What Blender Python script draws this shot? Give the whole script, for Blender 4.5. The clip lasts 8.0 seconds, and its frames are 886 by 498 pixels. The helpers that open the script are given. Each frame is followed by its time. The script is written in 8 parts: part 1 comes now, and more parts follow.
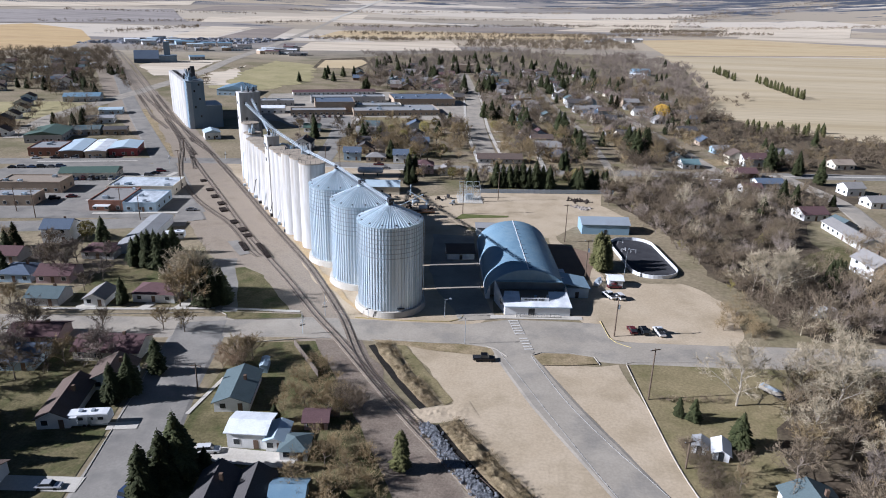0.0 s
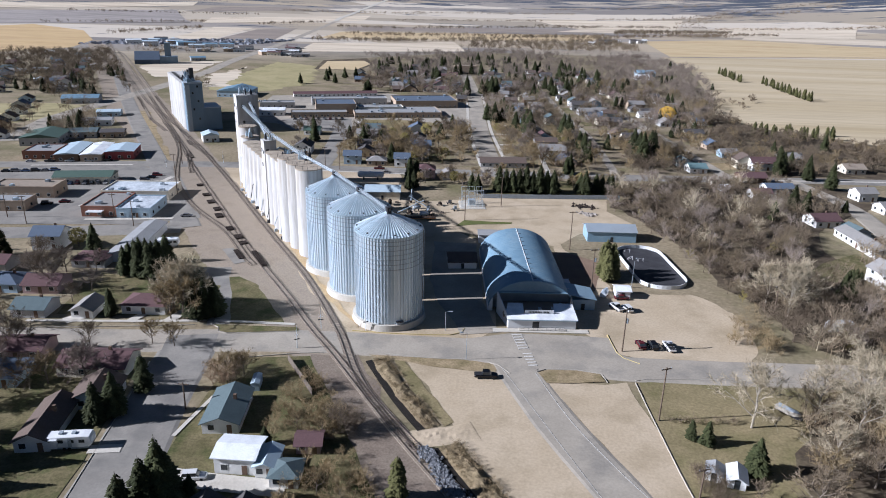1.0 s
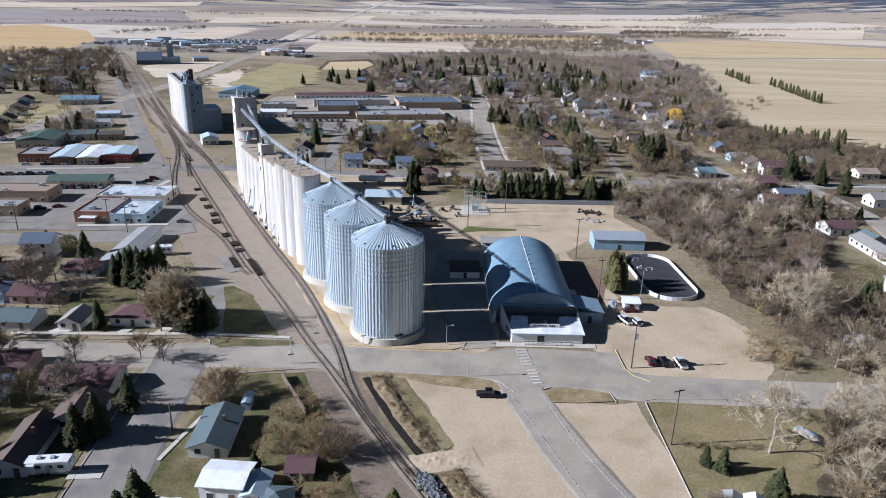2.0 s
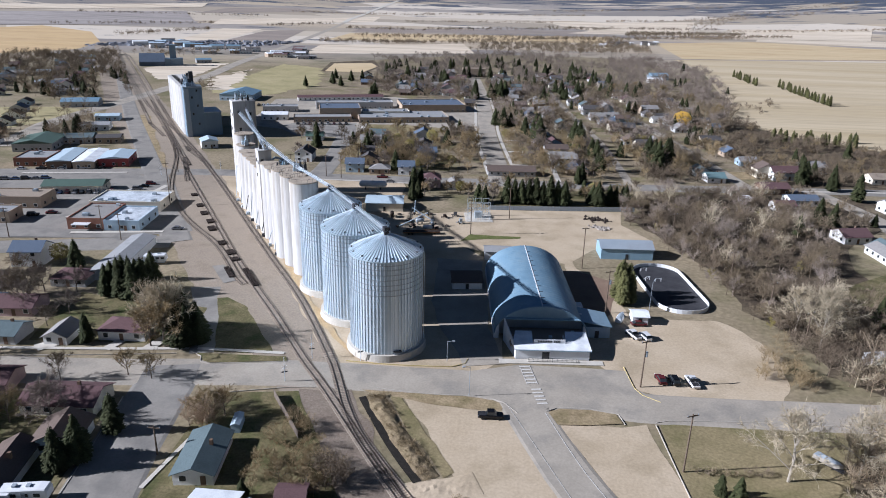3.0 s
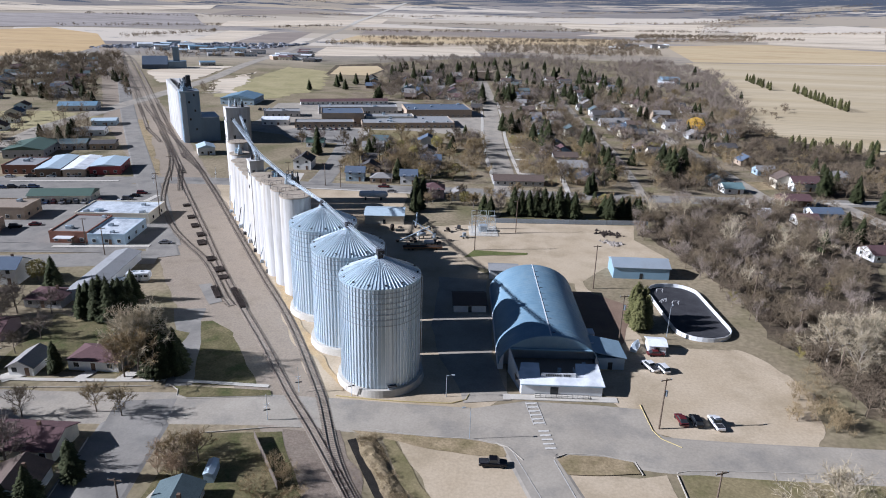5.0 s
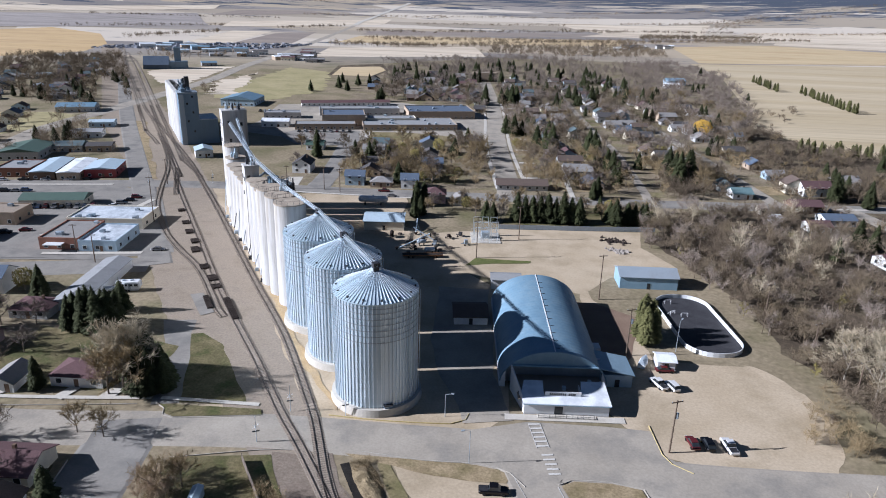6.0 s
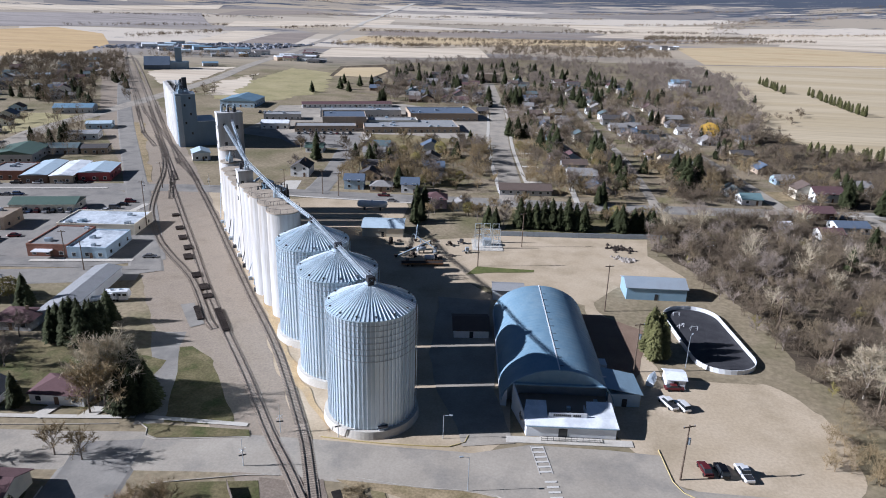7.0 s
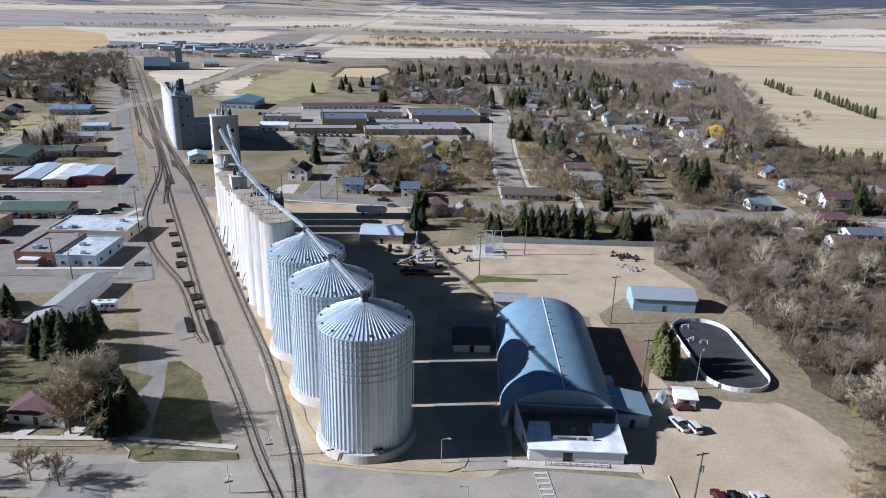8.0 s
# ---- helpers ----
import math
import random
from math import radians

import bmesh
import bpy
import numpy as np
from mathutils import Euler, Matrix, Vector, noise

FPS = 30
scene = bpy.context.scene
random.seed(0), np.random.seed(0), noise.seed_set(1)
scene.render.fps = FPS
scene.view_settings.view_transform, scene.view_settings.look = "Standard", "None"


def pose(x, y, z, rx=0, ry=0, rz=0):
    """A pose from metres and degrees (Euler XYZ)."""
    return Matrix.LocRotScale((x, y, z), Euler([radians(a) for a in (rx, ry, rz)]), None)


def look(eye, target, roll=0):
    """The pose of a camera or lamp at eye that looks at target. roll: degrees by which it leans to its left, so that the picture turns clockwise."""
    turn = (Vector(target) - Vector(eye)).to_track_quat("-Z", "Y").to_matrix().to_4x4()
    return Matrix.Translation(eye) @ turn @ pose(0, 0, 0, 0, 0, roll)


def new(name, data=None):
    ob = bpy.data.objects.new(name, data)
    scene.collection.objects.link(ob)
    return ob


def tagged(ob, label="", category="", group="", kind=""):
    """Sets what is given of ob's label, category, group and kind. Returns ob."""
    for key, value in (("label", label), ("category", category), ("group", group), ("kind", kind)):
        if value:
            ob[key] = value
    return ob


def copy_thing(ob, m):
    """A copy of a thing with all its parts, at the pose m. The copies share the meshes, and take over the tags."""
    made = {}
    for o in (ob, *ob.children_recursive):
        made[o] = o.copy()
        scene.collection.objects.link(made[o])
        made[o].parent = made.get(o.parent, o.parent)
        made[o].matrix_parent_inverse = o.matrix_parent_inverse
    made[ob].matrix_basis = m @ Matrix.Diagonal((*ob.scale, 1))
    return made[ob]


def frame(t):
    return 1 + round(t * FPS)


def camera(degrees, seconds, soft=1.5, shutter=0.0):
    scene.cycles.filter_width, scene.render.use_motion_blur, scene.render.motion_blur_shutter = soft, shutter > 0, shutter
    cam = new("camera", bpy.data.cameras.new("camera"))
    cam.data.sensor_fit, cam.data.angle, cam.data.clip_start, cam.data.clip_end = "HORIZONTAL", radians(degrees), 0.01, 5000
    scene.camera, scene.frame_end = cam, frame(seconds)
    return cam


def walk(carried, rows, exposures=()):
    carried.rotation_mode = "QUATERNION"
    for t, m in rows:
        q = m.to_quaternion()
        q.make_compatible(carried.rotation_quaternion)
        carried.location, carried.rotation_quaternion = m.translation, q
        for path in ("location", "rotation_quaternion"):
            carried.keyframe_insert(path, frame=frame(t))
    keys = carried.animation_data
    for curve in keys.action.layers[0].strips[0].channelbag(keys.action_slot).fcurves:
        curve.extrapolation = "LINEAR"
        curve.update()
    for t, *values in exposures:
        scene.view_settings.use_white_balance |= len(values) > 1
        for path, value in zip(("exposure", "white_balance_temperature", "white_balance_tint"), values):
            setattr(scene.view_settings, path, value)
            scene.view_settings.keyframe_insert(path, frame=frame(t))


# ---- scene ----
cam = camera(66.0, 8.0, soft=1.0)
PATH = [
    (0, (0.301, 8.829, 84.021), (0.14, 10.697, 83.326), 1.5),
    (0.5, (0.193, 12.82, 84.049), (0.028, 14.688, 83.354), 1.5),
    (1, (0.178, 16.656, 83.972), (0.008, 18.525, 83.278), 1.5),
    (1.5, (0.165, 20.655, 83.96), (-0.011, 22.523, 83.266), 1.5),
    (3, (0.283, 32.493, 84.09), (0.087, 34.359, 83.399), 1.5),
    (3.5, (0.318, 36.298, 83.996), (0.116, 38.165, 83.307), 1.5),
    (4, (0.309, 40.201, 83.999), (0.102, 42.067, 83.31), 1.5),
    (4.5, (0.333, 44.063, 84.003), (0.12, 45.929, 83.316), 1.5),
    (6, (0.28, 55.709, 83.981), (0.052, 57.574, 83.295), 1.6),
    (6.5, (0.244, 59.735, 83.913), (0.01, 61.599, 83.228), 1.6),
    (7, (0.156, 63.714, 83.835), (-0.081, 65.578, 83.15), 1.7),
    (7.5, (0.012, 67.637, 83.798), (-0.229, 69.501, 83.113), 1.7),
    (8, (-0.088, 71.446, 83.885), (-0.333, 73.309, 83.2), 1.7),
]
walk(cam, [(t, look(eye, target, roll)) for t, eye, target, roll in PATH], [(0.0, 0.79, 5540, 15.5), (8.0, 0.79, 5480, 15.5)])

# ---- light ----
SUN_EL, SUN_DIR = 26.7, Vector((-0.9745, -0.2245, 0))
world = bpy.data.worlds.new("sky_world")
scene.world = world
world.use_nodes = True
wn = world.node_tree
sky = wn.nodes.new("ShaderNodeTexSky")
sky.sky_type, sky.sun_disc = "NISHITA", False
sky.sun_elevation, sky.sun_rotation = radians(SUN_EL), math.atan2(SUN_DIR.x, SUN_DIR.y)
sky.dust_density, sky.air_density, sky.ozone_density = 0.3, 1.0, 3.0
wn.links.new(sky.outputs[0], wn.nodes["Background"].inputs[0])
wn.nodes["Background"].inputs[1].default_value = 0.019
sun_data = bpy.data.lights.new("sun", "SUN")
sun_data.energy, sun_data.angle, sun_data.color = 5.0, radians(0.53), (1.0, 0.96, 0.9)
sun = new("sun", sun_data)
sun.matrix_world = look(SUN_DIR.normalized() * math.cos(radians(SUN_EL)) * 300 + Vector((0, 0, 300 * math.sin(radians(SUN_EL)))), (0, 0, 0))

# ---- building kit ----
class Shape:
    """Collects faces for one mesh."""

    def __init__(self):
        self.v, self.f = [], []

    def add(self, verts, faces):
        n = len(self.v)
        self.v.extend(tuple(p) for p in verts)
        self.f.extend(tuple(i + n for i in q) for q in faces)
        return self

    def box(self, x0, y0, z0, x1, y1, z1):
        p = [(x, y, z) for z in (z0, z1) for x, y in ((x0, y0), (x1, y0), (x1, y1), (x0, y1))]
        return self.add(p, [(3, 2, 1, 0), (4, 5, 6, 7), (0, 1, 5, 4), (1, 2, 6, 5), (2, 3, 7, 6), (3, 0, 4, 7)])

    def cyl(self, x, y, z0, z1, r0, r1=None, n=16, caps=True):
        r1 = r0 if r1 is None else r1
        ring = [(math.cos(2 * math.pi * k / n), math.sin(2 * math.pi * k / n)) for k in range(n)]
        p = [(x + r0 * c, y + r0 * s, z0) for c, s in ring] + [(x + r1 * c, y + r1 * s, z1) for c, s in ring]
        f = [(k, (k + 1) % n, n + (k + 1) % n, n + k) for k in range(n)]
        if caps:
            f += [tuple(range(n))[::-1], tuple(range(n, 2 * n))]
        return self.add(p, f)

    def tube(self, a, b, r0, r1=None, n=4, caps=False):
        a, b = Vector(a), Vector(b)
        r1 = r0 if r1 is None else r1
        d = (b - a).normalized()
        s = d.orthogonal().normalized()
        t = d.cross(s)
        p = []
        for c, r in ((a, r0), (b, r1)):
            p += [c + (s * math.cos(2 * math.pi * k / n) + t * math.sin(2 * math.pi * k / n)) * r for k in range(n)]
        f = [(k, (k + 1) % n, n + (k + 1) % n, n + k) for k in range(n)]
        if caps:
            f += [tuple(range(n))[::-1], tuple(range(n, 2 * n))]
        return self.add(p, f)

    def spike(self, a, b, r, n=3):
        a, b = Vector(a), Vector(b)
        d = (b - a).normalized()
        s = d.orthogonal().normalized()
        t = d.cross(s)
        p = [a + (s * math.cos(2 * math.pi * k / n) + t * math.sin(2 * math.pi * k / n)) * r for k in range(n)] + [b]
        return self.add(p, [(k, (k + 1) % n, n) for k in range(n)])

    def blade(self, a, b, w, turn=0.0):
        """One thin twig or needle spray, pointed at b."""
        d = (b - a).normalized()
        s = d.orthogonal().normalized()
        s = (s * math.cos(turn) + d.cross(s) * math.sin(turn)) * w
        return self.add([a - s, a + s, b], [(0, 1, 2)])

    def poly(self, pts, z=0.0):
        return self.add([(x, y, z) for x, y in pts], [tuple(range(len(pts)))])

    def prism(self, pts, z0, z1):
        n = len(pts)
        return self.add([(x, y, z0) for x, y in pts] + [(x, y, z1) for x, y in pts],
                        [tuple(range(n))[::-1], tuple(range(n, 2 * n))] + [(k, (k + 1) % n, n + (k + 1) % n, n + k) for k in range(n)])

    def mesh(self, name, material, smooth=False):
        m = bpy.data.meshes.new(name)
        m.from_pydata(self.v, [], self.f)
        m.materials.append(material)
        if smooth:
            m.shade_smooth()
        m.update()
        return m


def part(name, shape, material, parent, label="", at=None, smooth=False):
    """One mesh object under a thing or a part."""
    ob = new(name, shape if isinstance(shape, bpy.types.Mesh) else shape.mesh(name, material, smooth))
    ob.parent = parent
    if at is not None:
        ob.matrix_basis = at
    return tagged(ob, label)


def thing(name, x, y, rot=0.0, label="", category="", group="", z=0.0):
    ob = new(name)
    ob.empty_display_size = 1.0
    ob.matrix_basis = pose(x, y, z, 0, 0, rot)
    return tagged(ob, label, category, group)


def setting(name, shape, material, label="", category=""):
    return tagged(new(name, shape.mesh(name, material)), label, category, "", "structure")


def inside(p, poly):
    x, y = p
    hit = False
    for (x0, y0), (x1, y1) in zip(poly, poly[1:] + poly[:1]):
        if (y0 > y) != (y1 > y) and x < (x1 - x0) * (y - y0) / (y1 - y0) + x0:
            hit = not hit
    return hit


def rough_poly(pts, step=3.0, wobble=0.5, seed=1):
    """The outline with a slightly uneven edge."""
    out = []
    for (x0, y0), (x1, y1) in zip(pts, pts[1:] + pts[:1]):
        n = max(1, int(math.hypot(x1 - x0, y1 - y0) / step))
        for k in range(n):
            x, y = x0 + (x1 - x0) * k / n, y0 + (y1 - y0) * k / n
            v = noise.noise_vector(Vector((x * 0.13, y * 0.13, seed)))
            out.append((x + wobble * v.x, y + wobble * v.y))
    return out


def curve_points(pts, step=6.0):
    """Points along a smooth line through pts."""
    out = []
    for i in range(len(pts) - 1):
        p0, p1, p2, p3 = (Vector(pts[max(0, min(len(pts) - 1, j))]) for j in (i - 1, i, i + 1, i + 2))
        n = max(1, int((p2 - p1).length / step))
        for k in range(n):
            u = k / n
            out.append(0.5 * (2 * p1 + (p2 - p0) * u + (2 * p0 - 5 * p1 + 4 * p2 - p3) * u * u + (3 * p1 - p0 - 3 * p2 + p3) * u ** 3))
    out.append(Vector(pts[-1]))
    return out


def ribbon(shape, pts, w, z, thick=0.0, shift=0.0):
    """A strip of width w along pts, shifted to its left by shift; with a thickness it has sides."""
    pts = [Vector(p) for p in pts]
    rows = []
    for i, p in enumerate(pts):
        d = (pts[min(i + 1, len(pts) - 1)] - pts[max(i - 1, 0)]).normalized()
        s = Vector((-d.y, d.x))
        rows.append((p + s * (shift + w / 2), p + s * (shift - w / 2)))
    v, f = [], []
    for l, r in rows:
        v += [(l.x, l.y, z), (r.x, r.y, z)]
    n = len(v)
    for i in range(len(rows) - 1):
        f.append((2 * i, 2 * i + 1, 2 * i + 3, 2 * i + 2))
    if thick:
        for l, r in rows:
            v += [(l.x, l.y, z - thick), (r.x, r.y, z - thick)]
        for i in range(len(rows) - 1):
            f += [(2 * i, 2 * i + 2, n + 2 * i + 2, n + 2 * i), (2 * i + 1, n + 2 * i + 1, n + 2 * i + 3, 2 * i + 3)]
        f += [(0, n, n + 1, 1), (n - 2, n - 1, 2 * n - 1, 2 * n - 2)]
    return shape.add(v, f)


# ---- materials ----
def surface(name, low, high, size=4.0, rough=0.85, metal=0.0, bump=0.0, fine=0.35, fine_size=0.25, spread=0.0, stretch=(1, 1, 1), stain=None, stain_size=12.0, stain_amount=0.5):
    """Two tones mixed by a broad noise, darkened and lightened by a fine one; sizes in metres. stain: a third tone in patches. spread: how much single objects differ."""
    m = bpy.data.materials.new(name)
    m.use_nodes = True
    nt = m.node_tree
    bsdf = nt.nodes["Principled BSDF"]
    bsdf.inputs["Roughness"].default_value, bsdf.inputs["Metallic"].default_value = rough, metal
    if rough >= 0.75 and metal == 0:
        bsdf.inputs["Specular IOR Level"].default_value = 0.12
    link, add = nt.links.new, nt.nodes.new
    coord, mapping = add("ShaderNodeTexCoord"), add("ShaderNodeMapping")
    mapping.inputs["Scale"].default_value = stretch
    link(coord.outputs["Object"], mapping.inputs["Vector"])

    def tex(s, detail):
        n = add("ShaderNodeTexNoise")
        n.inputs["Scale"].default_value, n.inputs["Detail"].default_value = 1.0 / s, detail
        n.inputs["Roughness"].default_value = 0.6
        link(mapping.outputs[0], n.inputs["Vector"])
        return n

    def sharpen(n, a, b):
        r = add("ShaderNodeMapRange")
        r.inputs[1].default_value, r.inputs[2].default_value = a, b
        link(n.outputs["Fac"], r.inputs[0])
        return r.outputs[0]

    def mix(kind, fac, a, b):
        n = add("ShaderNodeMix")
        n.data_type, n.blend_type = "RGBA", kind
        for sock, v in ((n.inputs[0], fac), (n.inputs[6], a), (n.inputs[7], b)):
            if isinstance(v, (int, float)):
                sock.default_value = v
            elif isinstance(v, tuple):
                sock.default_value = (*v, 1)
            else:
                link(v, sock)
        return n.outputs[2]

    colour = mix("MIX", sharpen(tex(size, 5), 0.3, 0.7), low, high)
    if stain:
        s = add("ShaderNodeMath")
        s.operation = "MULTIPLY"
        link(sharpen(tex(stain_size, 7), 0.48, 0.66), s.inputs[0])
        s.inputs[1].default_value = stain_amount
        colour = mix("MIX", s.outputs[0], colour, stain)
    grain = tex(fine_size, 4)
    g = add("ShaderNodeMapRange")
    g.inputs[1].default_value, g.inputs[2].default_value = 0.25, 0.75
    g.inputs[3].default_value, g.inputs[4].default_value = 1 - fine, 1 + fine
    link(grain.outputs["Fac"], g.inputs[0])
    if spread:
        info, r, mul = add("ShaderNodeObjectInfo"), add("ShaderNodeMapRange"), add("ShaderNodeMath")
        r.inputs[3].default_value, r.inputs[4].default_value = 1 - spread, 1 + spread
        link(info.outputs["Random"], r.inputs[0])
        mul.operation = "MULTIPLY"
        link(r.outputs[0], mul.inputs[0]), link(g.outputs[0], mul.inputs[1])
        level = mul.outputs[0]
    else:
        level = g.outputs[0]
    scale = add("ShaderNodeVectorMath")
    scale.operation = "SCALE"
    link(colour, scale.inputs[0]), link(level, scale.inputs["Scale"])
    link(scale.outputs[0], bsdf.inputs["Base Color"])
    if bump:
        b = add("ShaderNodeBump")
        b.inputs["Strength"].default_value, b.inputs["Distance"].default_value = 0.6, bump
        link(grain.outputs["Fac"], b.inputs["Height"])
        link(b.outputs[0], bsdf.inputs["Normal"])
    return m


M_GROUND = surface("dry_ground", (0.2, 0.165, 0.105), (0.28, 0.23, 0.155), 26, fine=0.3, fine_size=1.5, stain=(0.12, 0.115, 0.055), stain_size=35, stain_amount=0.8)


def add_far_fields(m):
    """Beyond the town the plain turns into a patchwork of stubble, ploughed land and scrub."""
    nt = m.node_tree
    link, add = nt.links.new, nt.nodes.new
    bsdf = nt.nodes["Principled BSDF"]
    near = bsdf.inputs["Base Color"].links[0].from_socket
    geo, length, fade = add("ShaderNodeNewGeometry"), add("ShaderNodeVectorMath"), add("ShaderNodeMapRange")
    length.operation = "LENGTH"
    link(geo.outputs["Position"], length.inputs[0])
    link(length.outputs["Value"], fade.inputs[0])
    fade.inputs[1].default_value, fade.inputs[2].default_value = 900, 1250
    mp, cells, ramp = add("ShaderNodeMapping"), add("ShaderNodeTexVoronoi"), add("ShaderNodeValToRGB")
    mp.inputs["Scale"].default_value, mp.inputs["Rotation"].default_value = (1 / 760, 1 / 250, 0.0), (0, 0, radians(-14))
    cells.distance, cells.inputs["Scale"].default_value, cells.inputs["Randomness"].default_value = "CHEBYCHEV", 1.0, 0.75
    link(geo.outputs["Position"], mp.inputs[0]), link(mp.outputs[0], cells.inputs["Vector"])
    sep = add("ShaderNodeSeparateColor")
    link(cells.outputs["Color"], sep.inputs[0]), link(sep.outputs[0], ramp.inputs[0])
    ramp.color_ramp.interpolation = "CONSTANT"
    tones = [(0.0, (0.33, 0.285, 0.225)), (0.2, (0.45, 0.39, 0.31)), (0.36, (0.27, 0.245, 0.22)), (0.47, (0.4, 0.335, 0.25)), (0.62, (0.3, 0.27, 0.24)), (0.74, (0.54, 0.48, 0.4)), (0.9, (0.22, 0.2, 0.185))]
    while len(ramp.color_ramp.elements) < len(tones):
        ramp.color_ramp.elements.new(0.5)
    for e, (pos, c) in zip(ramp.color_ramp.elements, tones):
        e.position, e.color = pos, (*c, 1)
    # dark wooded belts on the far rise; their blue tint is painted haze
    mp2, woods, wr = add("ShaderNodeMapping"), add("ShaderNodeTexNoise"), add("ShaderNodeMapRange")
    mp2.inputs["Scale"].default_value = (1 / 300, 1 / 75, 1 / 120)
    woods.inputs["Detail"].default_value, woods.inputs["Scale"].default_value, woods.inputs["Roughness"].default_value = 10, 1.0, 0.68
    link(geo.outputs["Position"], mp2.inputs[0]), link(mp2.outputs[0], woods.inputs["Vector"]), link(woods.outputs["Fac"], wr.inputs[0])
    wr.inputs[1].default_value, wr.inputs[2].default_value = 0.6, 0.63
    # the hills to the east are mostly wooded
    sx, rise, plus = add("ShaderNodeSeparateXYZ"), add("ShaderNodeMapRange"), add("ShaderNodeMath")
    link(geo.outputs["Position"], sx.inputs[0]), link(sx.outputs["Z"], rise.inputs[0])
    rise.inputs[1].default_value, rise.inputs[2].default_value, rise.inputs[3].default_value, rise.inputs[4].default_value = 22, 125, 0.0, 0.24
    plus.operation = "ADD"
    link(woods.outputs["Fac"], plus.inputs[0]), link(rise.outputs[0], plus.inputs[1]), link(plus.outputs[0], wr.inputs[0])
    mixw, mixf = add("ShaderNodeMix"), add("ShaderNodeMix")
    for n in (mixw, mixf):
        n.data_type = "RGBA"
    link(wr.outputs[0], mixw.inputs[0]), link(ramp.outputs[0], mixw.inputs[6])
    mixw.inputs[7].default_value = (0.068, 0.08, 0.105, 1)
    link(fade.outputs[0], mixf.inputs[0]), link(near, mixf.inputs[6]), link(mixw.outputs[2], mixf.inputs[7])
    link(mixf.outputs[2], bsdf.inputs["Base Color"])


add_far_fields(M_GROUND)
M_LITTER = surface("leaf_litter", (0.06, 0.047, 0.034), (0.11, 0.086, 0.06), 6, fine=0.35, fine_size=0.8, stain=(0.2, 0.165, 0.105), stain_size=9, stain_amount=0.75)
M_FIELD_TAN = surface("stubble_field", (0.42, 0.342, 0.222), (0.51, 0.428, 0.297), 60, fine=0.17, fine_size=5, stretch=(0.05, 1, 1), stain=(0.38, 0.3, 0.175), stain_size=70, stain_amount=0.6)
M_FIELD_PALE = surface("pale_stubble_field", (0.55, 0.47, 0.36), (0.63, 0.55, 0.44), 70, fine=0.22, fine_size=12, stretch=(0.08, 1, 1), stain=(0.42, 0.34, 0.25), stain_size=50, stain_amount=0.8)
M_FIELD_GOLD = surface("golden_field", (0.47, 0.37, 0.22), (0.54, 0.43, 0.27), 50, fine=0.12, fine_size=9, stretch=(0.25, 1, 1), stain=(0.38, 0.26, 0.14), stain_size=60, stain_amount=0.6)
M_FIELD_DARK = surface("ploughed_field", (0.22, 0.187, 0.165), (0.3, 0.255, 0.215), 40, fine=0.15, fine_size=6, stretch=(0.25, 1, 1))
M_FIELD_GREEN = surface("yellow_green_grass", (0.26, 0.235, 0.12), (0.36, 0.31, 0.17), 25, fine=0.15, fine_size=4, stain=(0.4, 0.34, 0.2), stain_size=30, stain_amount=0.6)
M_STRAW = surface("straw_grass", (0.24, 0.185, 0.11), (0.33, 0.26, 0.16), 4, fine=0.3, fine_size=0.5, stain=(0.15, 0.125, 0.06), stain_size=6, stain_amount=0.7)
M_LAWN = surface("spring_lawn", (0.085, 0.078, 0.035), (0.18, 0.15, 0.082), 5, fine=0.35, fine_size=0.6, stain=(0.062, 0.074, 0.025), stain_size=6, stain_amount=0.85)
M_LAWN_DRY = surface("dry_spring_lawn", (0.18, 0.15, 0.08), (0.27, 0.22, 0.125), 7, fine=0.3, fine_size=0.6, stain=(0.125, 0.118, 0.05), stain_size=13, stain_amount=0.8)
M_DIRT = surface("gravel_lot", (0.41, 0.33, 0.228), (0.48, 0.395, 0.288), 14, fine=0.15, fine_size=0.6, stain=(0.31, 0.25, 0.165), stain_size=13, stain_amount=0.7)
M_YARD = surface("rail_yard_dirt", (0.245, 0.205, 0.162), (0.335, 0.278, 0.215), 9, fine=0.2, fine_size=0.6, stain=(0.2, 0.165, 0.125), stain_size=9, stain_amount=0.7)
M_ASPHALT = surface("worn_asphalt", (0.3, 0.268, 0.222), (0.37, 0.332, 0.277), 11, fine=0.12, fine_size=0.5, stain=(0.22, 0.205, 0.182), stain_size=9, stain_amount=0.7, rough=0.9)
M_ROAD = surface("grey_asphalt", (0.215, 0.2, 0.18), (0.27, 0.254, 0.228), 11, fine=0.12, fine_size=0.5, stain=(0.15, 0.145, 0.136), stain_size=8, stain_amount=0.7, rough=0.9)
M_CINDER = surface("brown_cinders", (0.15, 0.12, 0.095), (0.235, 0.19, 0.15), 5, fine=0.3, fine_size=0.5, stain=(0.25, 0.21, 0.165), stain_size=7, stain_amount=0.6)
M_DARK_ASPHALT = surface("dark_asphalt", (0.035, 0.035, 0.04), (0.06, 0.06, 0.065), 5, fine=0.2, fine_size=0.4)
M_CONCRETE = surface("pale_concrete", (0.46, 0.43, 0.38), (0.55, 0.52, 0.46), 5, fine=0.12, fine_size=0.4, stain=(0.36, 0.32, 0.26), stain_size=5)
M_KERB = surface("weathered_kerb_concrete", (0.36, 0.33, 0.285), (0.44, 0.405, 0.35), 3, fine=0.15, fine_size=0.4)
M_YELLOW = surface("faded_yellow_paint", (0.46, 0.37, 0.16), (0.52, 0.43, 0.22), 2, fine=0.2)
